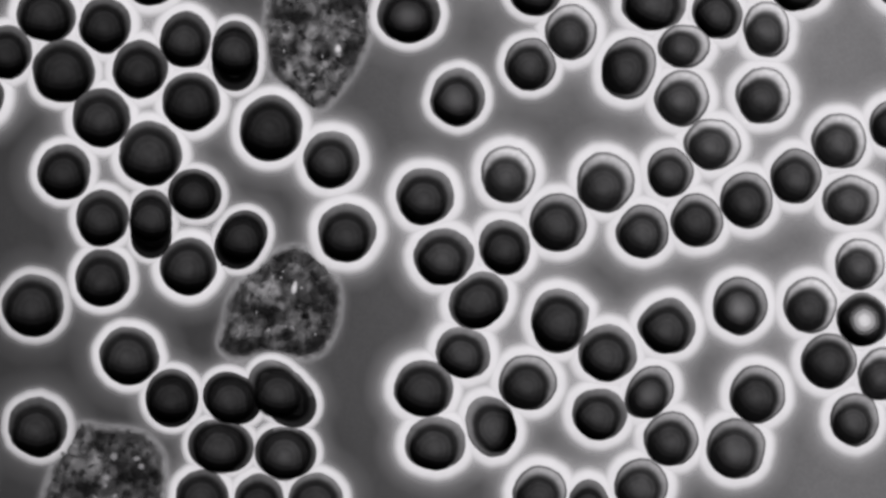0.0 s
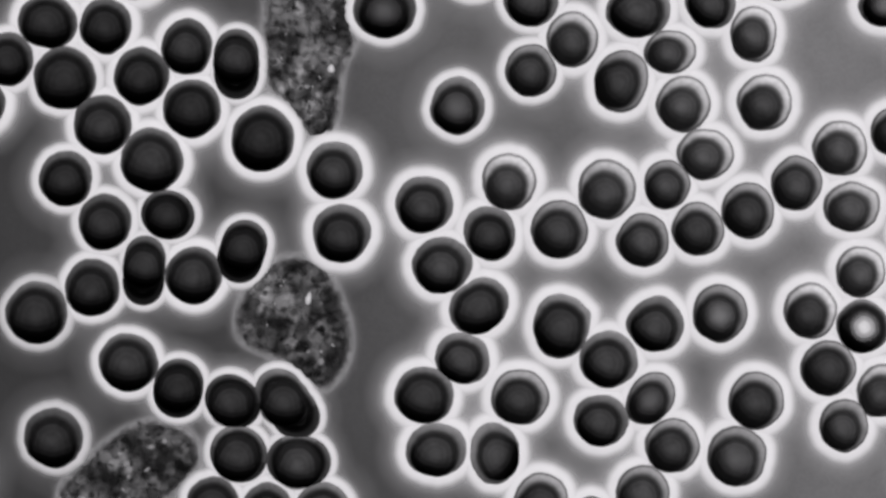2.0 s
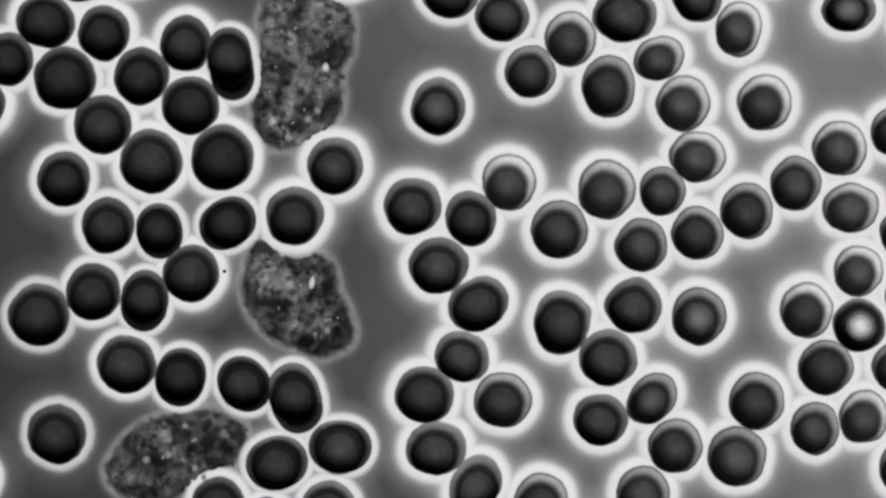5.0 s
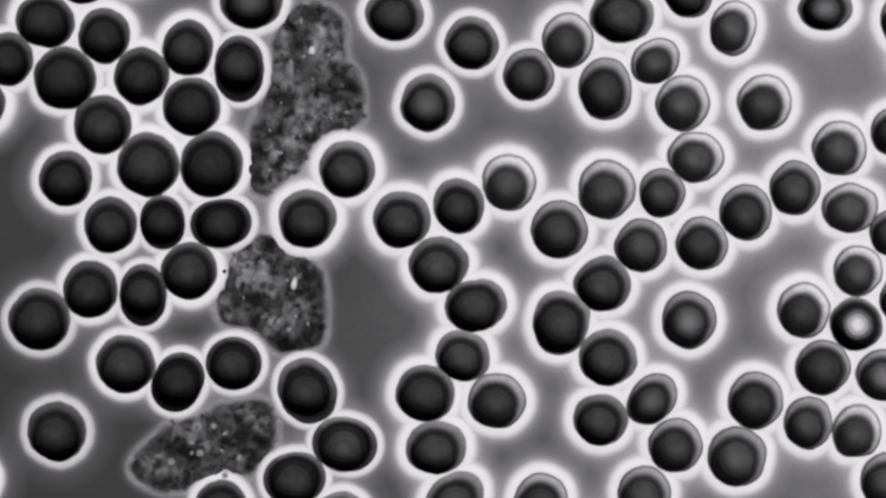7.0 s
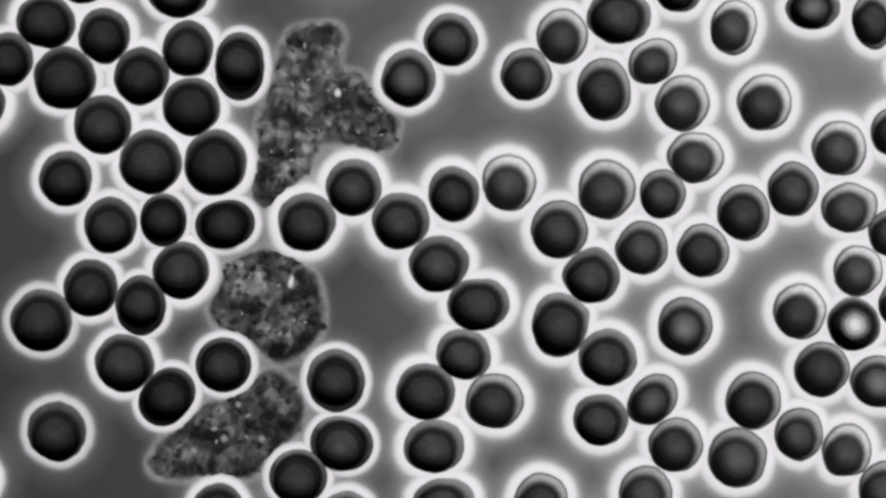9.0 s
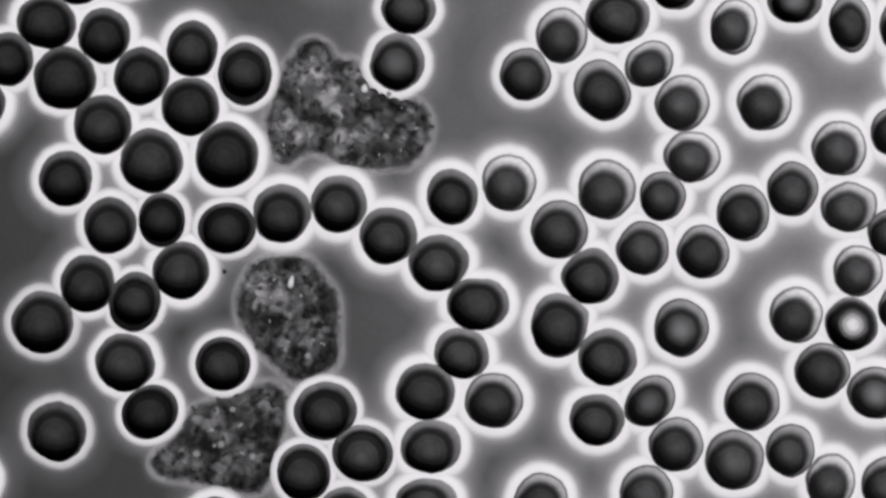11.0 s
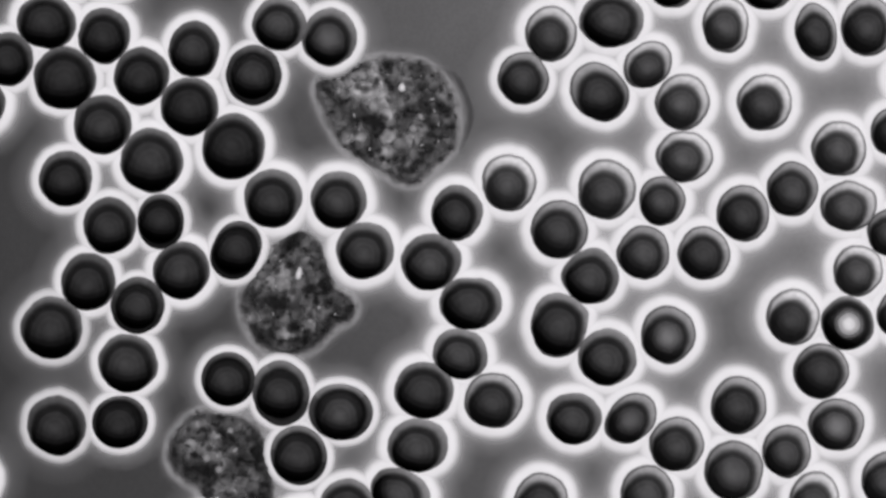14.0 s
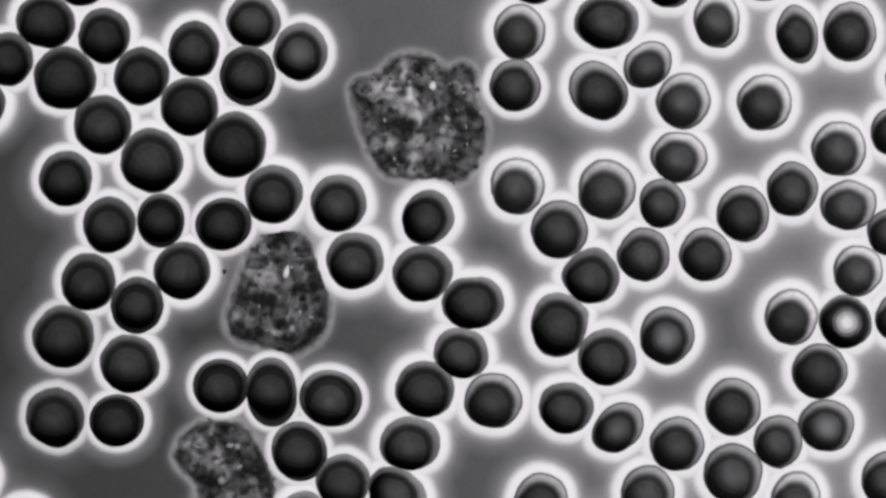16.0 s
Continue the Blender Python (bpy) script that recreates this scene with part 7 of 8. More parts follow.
    drift(flowing_b[1][42], (0, -2.72, 2.53), (1.5, -3.99, 3.22), (3, -4.45, 2.84), (4.2, -5.04, 2.42), (6.3, -3.32, 3.97), (7.5, -3.66, 3.19), (9, -4.09, 2.06), (11.3, -3.99, 3.49), (12.5, -4.11, 2.57), (14, -3.53, 1.67), (15, -3.01, 1.74), (16, -2.74, 2.32))
    drift(flowing_b[1][43], (0, -4.00, 0.92), (1.5, -4.69, 1.20), (3, -4.47, 0.88), (4.2, -4.26, 0.13), (6.3, -4.38, 2.25), (7.5, -4.16, 1.16), (9, -4.89, 0.34), (11.3, -4.27, 1.50), (12.5, -4.23, 0.60), (14, -4.24, -0.36), (15, -3.55, -0.38), (16, -3.41, 0.34))
    drift(flowing_b[1][44], (0, 1.34, 2.76), (1.5, 0.25, 2.99), (3, -0.33, 2.68), (4.2, -1.21, 2.44), (6.3, 0.83, 1.77), (7.5, 0.40, 2.39), (9, 0.09, 2.52), (11.3, 0.20, 2.88), (12.5, -0.31, 2.73), (14, -0.03, 3.32), (15, -0.19, 3.92), (16, 0.34, 3.83))
    drift(flowing_b[1][45], (0, -4.62, -0.76), (1.5, -5.35, -0.80), (3, -3.83, -1.03), (4.2, -3.04, -1.77), (6.3, -4.73, 0.16), (7.5, -5.20, -1.01), (9, -4.79, -1.41), (11.3, -3.80, -0.72), (12.5, -3.50, -1.40), (14, -3.81, -2.33), (15, -3.66, -2.40), (16, -3.94, -1.63))
    drift(flowing_b[1][46], (0, -2.62, -3.46), (1.5, 0.57, -4.18), (3, 1.24, -5.28), (4.2, 2.85, -5.20), (6.3, -0.07, -4.00), (7.5, 0.03, -3.90), (9, 0.65, -4.49), (11.3, 0.40, -5.39), (12.5, 0.94, -4.98), (14, 0.40, -4.64), (15, 0.42, -5.40), (16, -0.45, -4.88))
    drift(flowing_b[1][47], (0, 4.28, -0.83), (1.5, 3.84, -0.72), (3, 3.56, 0.23), (4.2, 2.86, 1.44), (6.3, 4.06, -0.91), (7.5, 4.19, -0.63), (9, 4.13, 0.43), (11.3, 3.74, -0.38), (12.5, 4.86, 0.37), (14, 3.61, 0.21), (15, 3.20, 1.16), (16, 3.73, 0.02))
    drift(flowing_b[1][48], (0, -5.02, -2.50), (1.5, -3.64, -1.79), (3, -2.17, -2.51), (4.2, -1.17, -3.06), (6.3, -4.05, -1.58), (7.5, -3.92, -1.95), (9, -2.85, -2.32), (11.3, -2.57, -2.53), (12.5, -2.24, -2.98), (14, -2.91, -4.04), (15, -3.29, -4.23), (16, -4.35, -3.53))
    drift(flowing_b[1][49], (0, 0.14, 0.52), (1.5, -0.27, 0.41), (3, -0.31, 0.39), (4.2, -0.51, 0.49), (6.3, -0.22, 0.38), (7.5, -0.31, 0.43), (9, -0.20, 0.29), (11.3, -0.14, 0.45), (12.5, -0.07, 0.29), (14, 0.01, 0.14), (15, -0.11, 0.13), (16, 0.01, -0.15))
    drift(flowing_b[1][50], (0, -2.27, 0.15), (1.5, -2.64, 0.25), (3, -2.16, -0.07), (4.2, -1.99, -0.37), (6.3, -2.72, 0.69), (7.5, -2.87, 0.15), (9, -2.79, -0.16), (11.3, -2.24, 0.53), (12.5, -2.13, 0.07), (14, -2.11, -0.46), (15, -1.78, -0.56), (16, -1.76, -0.16))
    drift(flowing_b[1][51], (0, -0.78, 4.10), (1.5, -2.18, 4.57), (3, -3.77, 4.59), (4.2, -5.12, 4.90), (6.3, -2.06, 5.59), (7.5, -2.35, 4.49), (9, -3.19, 3.65), (11.3, -2.77, 5.03), (12.5, -2.84, 4.03), (14, -2.13, 3.52), (15, -2.37, 3.91), (16, -1.80, 4.31))
    drift(flowing_b[1][52], (0, -0.86, -1.36), (1.5, 0.48, -1.92), (3, 1.22, -2.29), (4.2, 2.02, -2.43), (6.3, 0.19, -1.99), (7.5, 0.21, -1.79), (9, 0.65, -1.95), (11.3, 0.52, -2.63), (12.5, 0.75, -2.15), (14, 0.53, -2.10), (15, 0.30, -2.47), (16, -0.20, -2.50))
    drift(flowing_b[1][53], (0, 3.86, -2.55), (1.5, 4.23, -2.79), (3, 4.73, -1.23), (4.2, 4.14, -0.87), (6.3, 4.06, -2.94), (7.5, 4.23, -2.64), (9, 4.36, -1.55), (11.3, 3.63, -2.62), (12.5, 4.00, -0.90), (14, 5.14, -1.26), (15, 3.75, -0.97), (16, 3.77, -2.00))
    drift(flowing_b[1][54], (0, 3.05, 4.53), (1.5, 1.53, 5.17), (3, 0.53, 4.80), (4.2, -2.04, 4.07), (6.3, 1.00, 3.13), (7.5, 0.83, 4.26), (9, 0.59, 4.64), (11.3, 0.96, 5.10), (12.5, 0.34, 4.87), (14, 0.85, 6.21), (15, 0.85, 6.38), (16, 1.40, 5.88))
    drift(flowing_b[1][55], (0, -0.63, -3.32), (1.5, 1.99, -5.09), (3, 2.53, -4.13), (4.2, 3.55, -3.25), (6.3, 1.87, -3.63), (7.5, 2.03, -3.30), (9, 2.25, -2.94), (11.3, 1.95, -3.89), (12.5, 2.05, -3.00), (14, 2.42, -2.07), (15, 2.02, -2.34), (16, 1.62, -3.00))
    drift(flowing_b[1][56], (0, 0.99, -3.64), (1.5, 3.12, -6.41), (3, 2.92, -5.81), (4.2, 5.06, -4.56), (6.3, 1.81, -5.31), (7.5, 1.89, -5.13), (9, 2.35, -4.98), (11.3, 2.13, -6.10), (12.5, 2.76, -4.85), (14, 2.14, -3.83), (15, 2.12, -4.65), (16, 1.39, -5.21))
    drift(flowing_b[1][57], (0, 1.13, 5.08), (1.5, -0.32, 5.55), (3, -1.73, 4.52), (4.2, -3.76, 4.19), (6.3, -0.90, 3.96), (7.5, -0.70, 5.16), (9, -1.32, 4.22), (11.3, -0.92, 5.32), (12.5, -1.32, 5.05), (14, -0.65, 5.13), (15, -1.19, 5.61), (16, -0.50, 6.09))
    drift(flowing_c[0], (0, -44.82, -32.11), (1.5, -42.50, -30.39), (3, -39.77, -29.29), (4.2, -37.40, -28.16), (6.3, -32.70, -26.76), (7.5, -30.10, -26.12), (9, -27.91, -24.39), (11.3, -28.75, -25.88), (12.5, -29.44, -26.99), (14, -29.02, -28.79), (15, -28.81, -29.72), (16, -28.50, -30.26))
    drift(flowing_c[1][0], (0, -3.06, 6.20), (1.5, -3.84, 2.40), (3, -5.59, -0.31), (4.2, -6.77, -0.49), (6.3, -8.64, -2.58), (7.5, -9.16, -2.69), (9, -9.69, -4.00), (11.3, -8.44, -2.43), (12.5, -7.05, -0.73), (14, -6.17, 1.15), (15, -5.93, 2.01), (16, -5.81, 2.82))
    drift(flowing_c[1][1], (0, -2.10, 6.04), (1.5, -2.56, 3.20), (3, -4.63, 0.81), (4.2, -5.97, 0.63), (6.3, -8.00, -1.46), (7.5, -8.68, -1.89), (9, -8.89, -2.72), (11.3, -7.96, -1.79), (12.5, -6.89, 0.07), (14, -6.01, 2.27), (15, -5.45, 3.13), (16, -5.33, 3.94))
    drift(flowing_c[1][2], (0, -0.50, 5.72), (1.5, -1.44, 3.84), (3, -3.67, 1.93), (4.2, -4.85, 1.91), (6.3, -7.20, -0.50), (7.5, -7.56, -0.77), (9, -7.93, -1.60), (11.3, -6.84, -0.67), (12.5, -6.41, 1.19), (14, -5.69, 3.07), (15, -4.81, 3.93), (16, -4.85, 4.58))
    drift(flowing_c[1][3], (0, 0.94, 5.56), (1.5, -0.16, 4.48), (3, -2.55, 3.05), (4.2, -4.21, 2.55), (6.3, -6.24, 0.62), (7.5, -6.44, 0.19), (9, -6.97, -0.48), (11.3, -5.88, 0.61), (12.5, -5.61, 2.47), (14, -4.89, 4.19), (15, -3.69, 4.89), (16, -3.89, 5.38))
    drift(flowing_c[1][4], (0, 2.22, 5.56), (1.5, 1.12, 4.96), (3, -1.43, 4.01), (4.2, -2.61, 3.67), (6.3, -5.12, 1.58), (7.5, -5.16, 1.31), (9, -5.69, 0.80), (11.3, -4.92, 2.37), (12.5, -4.81, 3.59), (14, -3.93, 5.15), (15, -2.73, 5.53), (16, -2.77, 5.86))
    drift(flowing_c[1][5], (0, 3.66, 5.40), (1.5, 2.72, 5.44), (3, -0.31, 4.65), (4.2, -1.65, 4.15), (6.3, -4.00, 2.22), (7.5, -4.36, 1.95), (9, -4.73, 1.60), (11.3, -4.12, 3.17), (12.5, -4.33, 4.07), (14, -3.13, 5.63), (15, -2.09, 5.85), (16, -1.97, 6.02))
    drift(flowing_c[1][6], (0, 4.62, 4.92), (1.5, 3.68, 5.44), (3, 1.13, 5.13), (4.2, -0.37, 4.63), (6.3, -2.72, 2.70), (7.5, -2.92, 2.59), (9, -3.45, 2.40), (11.3, -3.48, 3.65), (12.5, -3.21, 4.71), (14, -2.33, 5.79), (15, -0.97, 6.17), (16, -0.85, 6.18))
    drift(flowing_c[1][7], (0, 5.58, 3.96), (1.5, 4.48, 5.28), (3, 2.25, 5.29), (4.2, 1.07, 4.95), (6.3, -1.60, 3.02), (7.5, -1.64, 2.75), (9, -2.01, 2.88), (11.3, -1.88, 4.29), (12.5, -1.93, 5.03), (14, -0.89, 5.63), (15, 0.31, 6.17), (16, 0.43, 5.86))
    drift(flowing_c[1][8], (0, 6.06, 3.16), (1.5, 5.44, 4.80), (3, 3.69, 5.45), (4.2, 2.19, 5.11), (6.3, -0.16, 3.50), (7.5, 0.12, 3.23), (9, -0.09, 3.84), (11.3, -0.60, 4.77), (12.5, -0.81, 5.19), (14, 0.23, 5.47), (15, 1.27, 5.69), (16, 1.23, 5.38))
    drift(flowing_c[1][9], (0, 6.22, 2.04), (1.5, 6.40, 3.84), (3, 5.13, 5.45), (4.2, 3.63, 5.11), (6.3, 1.44, 4.14), (7.5, 1.72, 4.03), (9, 1.19, 4.96), (11.3, 1.16, 5.41), (12.5, 0.79, 5.35), (14, 1.51, 5.15), (15, 1.75, 5.21), (16, 1.87, 4.74))
    drift(flowing_c[1][10], (0, 6.38, 0.76), (1.5, 7.04, 2.88), (3, 6.73, 5.13), (4.2, 4.91, 4.95), (6.3, 2.72, 4.62), (7.5, 2.52, 4.51), (9, 2.63, 5.92), (11.3, 2.28, 5.73), (12.5, 2.07, 5.19), (14, 2.31, 4.83), (15, 2.71, 3.93), (16, 2.67, 3.62))
    drift(flowing_c[1][11], (0, 6.22, -0.68), (1.5, 7.20, 1.92), (3, 7.37, 4.81), (4.2, 6.03, 4.63), (6.3, 4.00, 4.78), (7.5, 3.96, 4.99), (9, 3.75, 6.40), (11.3, 3.72, 5.89), (12.5, 2.71, 5.03), (14, 3.27, 4.03), (15, 3.19, 3.13), (16, 3.31, 2.34))
    drift(flowing_c[1][12], (0, 5.90, -2.28), (1.5, 7.20, 0.96), (3, 7.85, 3.69), (4.2, 7.15, 3.99), (6.3, 5.44, 4.78), (7.5, 5.56, 5.31), (9, 4.87, 6.72), (11.3, 5.32, 6.05), (12.5, 3.51, 4.23), (14, 3.75, 3.07), (15, 3.67, 2.01), (16, 3.79, 1.38))
    drift(flowing_c[1][13], (0, 5.42, -3.08), (1.5, 6.72, -0.00), (3, 8.01, 2.89), (4.2, 7.95, 3.03), (6.3, 6.56, 4.62), (7.5, 6.36, 5.31), (9, 5.83, 6.40), (11.3, 5.80, 5.73), (12.5, 4.15, 3.27), (14, 4.23, 1.95), (15, 4.15, 0.89), (16, 4.27, 0.10))
    drift(flowing_c[1][14], (0, 4.62, -4.04), (1.5, 5.76, -0.96), (3, 7.69, 1.61), (4.2, 8.27, 2.23), (6.3, 7.36, 4.14), (7.5, 7.00, 4.99), (9, 6.95, 5.44), (11.3, 5.96, 5.25), (12.5, 4.63, 2.31), (14, 4.71, 0.51), (15, 4.63, -0.55), (16, 4.59, -0.86))
    drift(flowing_c[1][15], (0, 3.50, -5.00), (1.5, 4.64, -1.92), (3, 6.89, 0.81), (4.2, 8.11, 1.43), (6.3, 7.68, 3.34), (7.5, 7.32, 4.03), (9, 7.75, 4.32), (11.3, 5.96, 3.65), (12.5, 5.27, 0.71), (14, 4.87, -0.29), (15, 4.95, -1.67), (16, 4.91, -2.14))
    drift(flowing_c[1][16], (0, 2.86, -5.32), (1.5, 3.84, -2.56), (3, 5.77, 0.01), (4.2, 7.15, 0.47), (6.3, 7.84, 2.06), (7.5, 7.48, 2.43), (9, 8.07, 3.36), (11.3, 5.96, 2.05), (12.5, 5.59, -0.25), (14, 5.19, -1.73), (15, 5.27, -2.79), (16, 5.07, -3.42))
    drift(flowing_c[1][17], (0, 1.42, -5.80), (1.5, 2.56, -3.52), (3, 4.49, -0.95), (4.2, 6.35, -0.17), (6.3, 7.68, 0.62), (7.5, 7.32, 0.99), (9, 7.91, 2.08), (11.3, 5.80, 0.93), (12.5, 5.91, -1.53), (14, 5.19, -3.01), (15, 5.11, -3.59), (16, 4.91, -4.38))
    drift(flowing_c[1][18], (0, 0.14, -5.80), (1.5, 1.28, -4.16), (3, 3.21, -2.23), (4.2, 4.75, -1.29), (6.3, 7.20, -0.18), (7.5, 7.00, 0.03), (9, 7.27, 0.80), (11.3, 5.48, -0.83), (12.5, 6.07, -2.81), (14, 5.03, -4.45), (15, 4.63, -4.71), (16, 4.43, -5.18))
    drift(flowing_c[1][19], (0, -1.30, -5.80), (1.5, 0.32, -4.48), (3, 2.41, -3.03), (4.2, 3.63, -2.25), (6.3, 6.56, -0.82), (7.5, 6.36, -1.09), (9, 6.47, -0.32), (11.3, 5.16, -2.43), (12.5, 6.23, -3.77), (14, 4.87, -5.09), (15, 3.99, -5.35), (16, 3.63, -5.82))
    drift(flowing_c[1][20], (0, -2.42, -5.64), (1.5, -0.96, -4.80), (3, 1.29, -3.83), (4.2, 2.67, -3.37), (6.3, 5.28, -1.62), (7.5, 5.40, -2.21), (9, 5.35, -1.44), (11.3, 4.84, -3.55), (12.5, 5.75, -4.57), (14, 4.07, -5.73), (15, 3.03, -5.83), (16, 2.67, -6.14))
    drift(flowing_c[1][21], (0, -4.02, -5.16), (1.5, -2.40, -4.96), (3, -0.31, -4.63), (4.2, 1.87, -3.85), (6.3, 4.16, -2.10), (7.5, 4.44, -2.69), (9, 4.23, -2.56), (11.3, 4.52, -4.51), (12.5, 5.11, -4.73), (14, 3.11, -6.05), (15, 1.91, -6.15), (16, 1.55, -6.30))
    drift(flowing_c[1][22], (0, -4.98, -4.68), (1.5, -3.68, -4.96), (3, -1.43, -5.11), (4.2, 0.59, -4.49), (6.3, 2.88, -2.42), (7.5, 3.32, -3.01), (9, 2.95, -3.68), (11.3, 3.72, -5.31), (12.5, 3.83, -4.89), (14, 2.15, -6.21), (15, 0.79, -6.15), (16, 0.27, -6.14))
    drift(flowing_c[1][23], (0, -5.94, -3.88), (1.5, -4.80, -4.80), (3, -3.03, -5.43), (4.2, -0.85, -4.97), (6.3, 1.12, -3.06), (7.5, 1.40, -3.33), (9, 1.83, -4.48), (11.3, 2.60, -5.47), (12.5, 2.55, -5.05), (14, 0.71, -6.05), (15, -0.17, -5.99), (16, -0.53, -5.82))
    drift(flowing_c[1][24], (0, -6.42, -3.08), (1.5, -6.24, -4.32), (3, -4.15, -5.43), (4.2, -1.97, -5.13), (6.3, -0.16, -3.70), (7.5, 0.12, -3.49), (9, 0.55, -4.96), (11.3, 1.32, -5.47), (12.5, 1.27, -5.05), (14, 0.07, -5.89), (15, -0.97, -5.67), (16, -1.33, -5.34))
    drift(flowing_c[1][25], (0, -6.58, -1.96), (1.5, -7.04, -3.84), (3, -5.75, -5.27), (4.2, -3.57, -5.29), (6.3, -1.28, -4.34), (7.5, -1.16, -3.49), (9, -0.73, -4.96), (11.3, -0.44, -5.15), (12.5, -0.01, -4.89), (14, -1.21, -5.25), (15, -1.93, -4.87), (16, -2.29, -4.38))
    drift(flowing_c[1][26], (0, -6.26, -0.68), (1.5, -7.68, -3.04), (3, -6.71, -5.11), (4.2, -4.69, -5.13), (6.3, -2.56, -4.66), (7.5, -2.76, -3.81), (9, -2.49, -4.96), (11.3, -1.72, -4.83), (12.5, -1.13, -4.57), (14, -1.85, -4.61), (15, -2.41, -4.07), (16, -2.77, -3.58))
    drift(flowing_c[1][27], (0, -5.78, 0.76), (1.5, -7.52, -2.40), (3, -8.31, -4.63), (4.2, -6.13, -4.81), (6.3, -4.00, -4.66), (7.5, -4.52, -4.29), (9, -3.93, -4.96), (11.3, -3.16, -4.35), (12.5, -2.09, -3.93), (14, -2.01, -3.81), (15, -2.57, -3.11), (16, -2.93, -2.62))
    drift(flowing_c[1][28], (0, -5.30, 2.04), (1.5, -7.04, -1.28), (3, -8.79, -4.31), (4.2, -7.25, -4.17), (6.3, -5.44, -4.50), (7.5, -5.64, -4.45), (9, -5.69, -4.80), (11.3, -4.44, -3.87), (12.5, -3.37, -3.13), (14, -2.97, -2.05), (15, -3.37, -1.35), (16, -3.09, -0.70))
    drift(flowing_c[1][29], (0, -4.82, 3.16), (1.5, -6.56, -0.32), (3, -8.47, -3.83), (4.2, -7.73, -3.53), (6.3, -6.40, -4.18), (7.5, -6.92, -4.29), (9, -7.13, -4.80), (11.3, -6.36, -3.39), (12.5, -4.65, -2.49), (14, -4.41, -1.09), (15, -4.65, -0.07), (16, -3.89, 0.58))
    drift(flowing_c[1][30], (0, -4.18, 4.44), (1.5, -5.76, 0.80), (3, -7.51, -2.55), (4.2, -7.73, -2.57), (6.3, -7.68, -3.54), (7.5, -8.20, -3.65), (9, -8.73, -4.64), (11.3, -7.48, -3.23), (12.5, -5.93, -1.85), (14, -5.37, -0.29), (15, -5.29, 0.73), (16, -4.85, 1.38))
    drift(flowing_c[1][31], (0, -3.54, 5.72), (1.5, -4.96, 1.60), (3, -6.71, -1.59), (4.2, -7.41, -1.61), (6.3, -8.64, -2.74), (7.5, -9.00, -3.01), (9, -9.69, -4.32), (11.3, -8.44, -2.75), (12.5, -6.73, -1.21), (14, -5.85, 0.35), (15, -5.77, 1.53), (16, -5.65, 2.34))
    drift(flowing_c[1][32], (0, 2.12, 3.24), (1.5, 1.47, 3.42), (3, -0.85, 2.83), (4.2, -2.01, 2.40), (6.3, -4.26, 0.66), (7.5, -4.35, 0.44), (9, -4.59, -0.01), (11.3, -4.00, 1.41), (12.5, -4.11, 2.56), (14, -3.27, 4.08), (15, -2.10, 4.48), (16, -1.98, 4.88))
    drift(flowing_c[1][33], (0, 3.74, -2.95), (1.5, 4.74, -0.22), (3, 6.41, 2.04), (4.2, 6.82, 2.39), (6.3, 5.62, 3.65), (7.5, 5.59, 4.16), (9, 5.16, 5.22), (11.3, 4.70, 4.60), (12.5, 3.38, 2.25), (14, 3.36, 1.00), (15, 3.25, 0.13), (16, 3.22, -0.33))
    drift(flowing_c[1][34], (0, 0.99, 1.43), (1.5, 0.81, 1.41), (3, 0.35, 1.22), (4.2, 0.19, 1.17), (6.3, -0.45, 0.09), (7.5, -0.30, 0.04), (9, -0.42, -0.13), (11.3, -0.13, 0.34), (12.5, 0.09, 0.26), (14, 0.03, 0.13), (15, -0.10, 0.15), (16, -0.13, 0.19))
    drift(flowing_c[1][35], (0, -2.70, 0.21), (1.5, -3.74, -1.59), (3, -4.05, -3.01), (4.2, -3.60, -2.45), (6.3, -3.47, -2.08), (7.5, -3.84, -2.08), (9, -3.69, -2.86), (11.3, -2.62, -2.23), (12.5, -1.70, -1.43), (14, -1.76, -1.03), (15, -2.12, -0.61), (16, -1.98, -0.22))
    drift(flowing_c[1][36], (0, -0.72, -4.78), (1.5, 0.57, -3.33), (3, 2.28, -1.71), (4.2, 3.91, -0.59), (6.3, 6.04, 0.42), (7.5, 5.90, 0.53), (9, 6.02, 1.26), (11.3, 4.53, 0.02), (12.5, 4.61, -1.79), (14, 3.92, -3.07), (15, 3.86, -3.74), (16, 3.73, -4.22))
    drift(flowing_c[1][37], (0, -3.81, 2.34), (1.5, -5.28, -0.55), (3, -6.97, -3.55), (4.2, -6.15, -3.41), (6.3, -4.67, -3.43), (7.5, -5.28, -3.26), (9, -5.35, -3.77), (11.3, -4.29, -2.79), (12.5, -3.39, -1.70), (14, -3.18, -0.23), (15, -3.31, 0.64), (16, -3.03, 1.38))
    drift(flowing_c[1][38], (0, -0.21, -0.10), (1.5, -0.34, -0.11), (3, -1.01, -0.19), (4.2, -1.37, 0.11), (6.3, -2.58, -0.39), (7.5, -2.57, -0.49), (9, -2.57, -1.06), (11.3, -2.15, -0.13), (12.5, -1.88, 0.89), (14, -1.31, 1.45), (15, -1.09, 1.44), (16, -1.07, 1.57))
    drift(flowing_c[1][39], (0, -1.47, -1.71), (1.5, -1.35, -1.92), (3, -0.25, -1.68), (4.2, 0.55, -0.97), (6.3, 1.41, -0.07), (7.5, 1.61, -0.30), (9, 1.61, -0.51), (11.3, 1.62, -1.58), (12.5, 1.92, -2.18), (14, 1.11, -3.22), (15, 0.40, -3.19), (16, 0.19, -3.02))
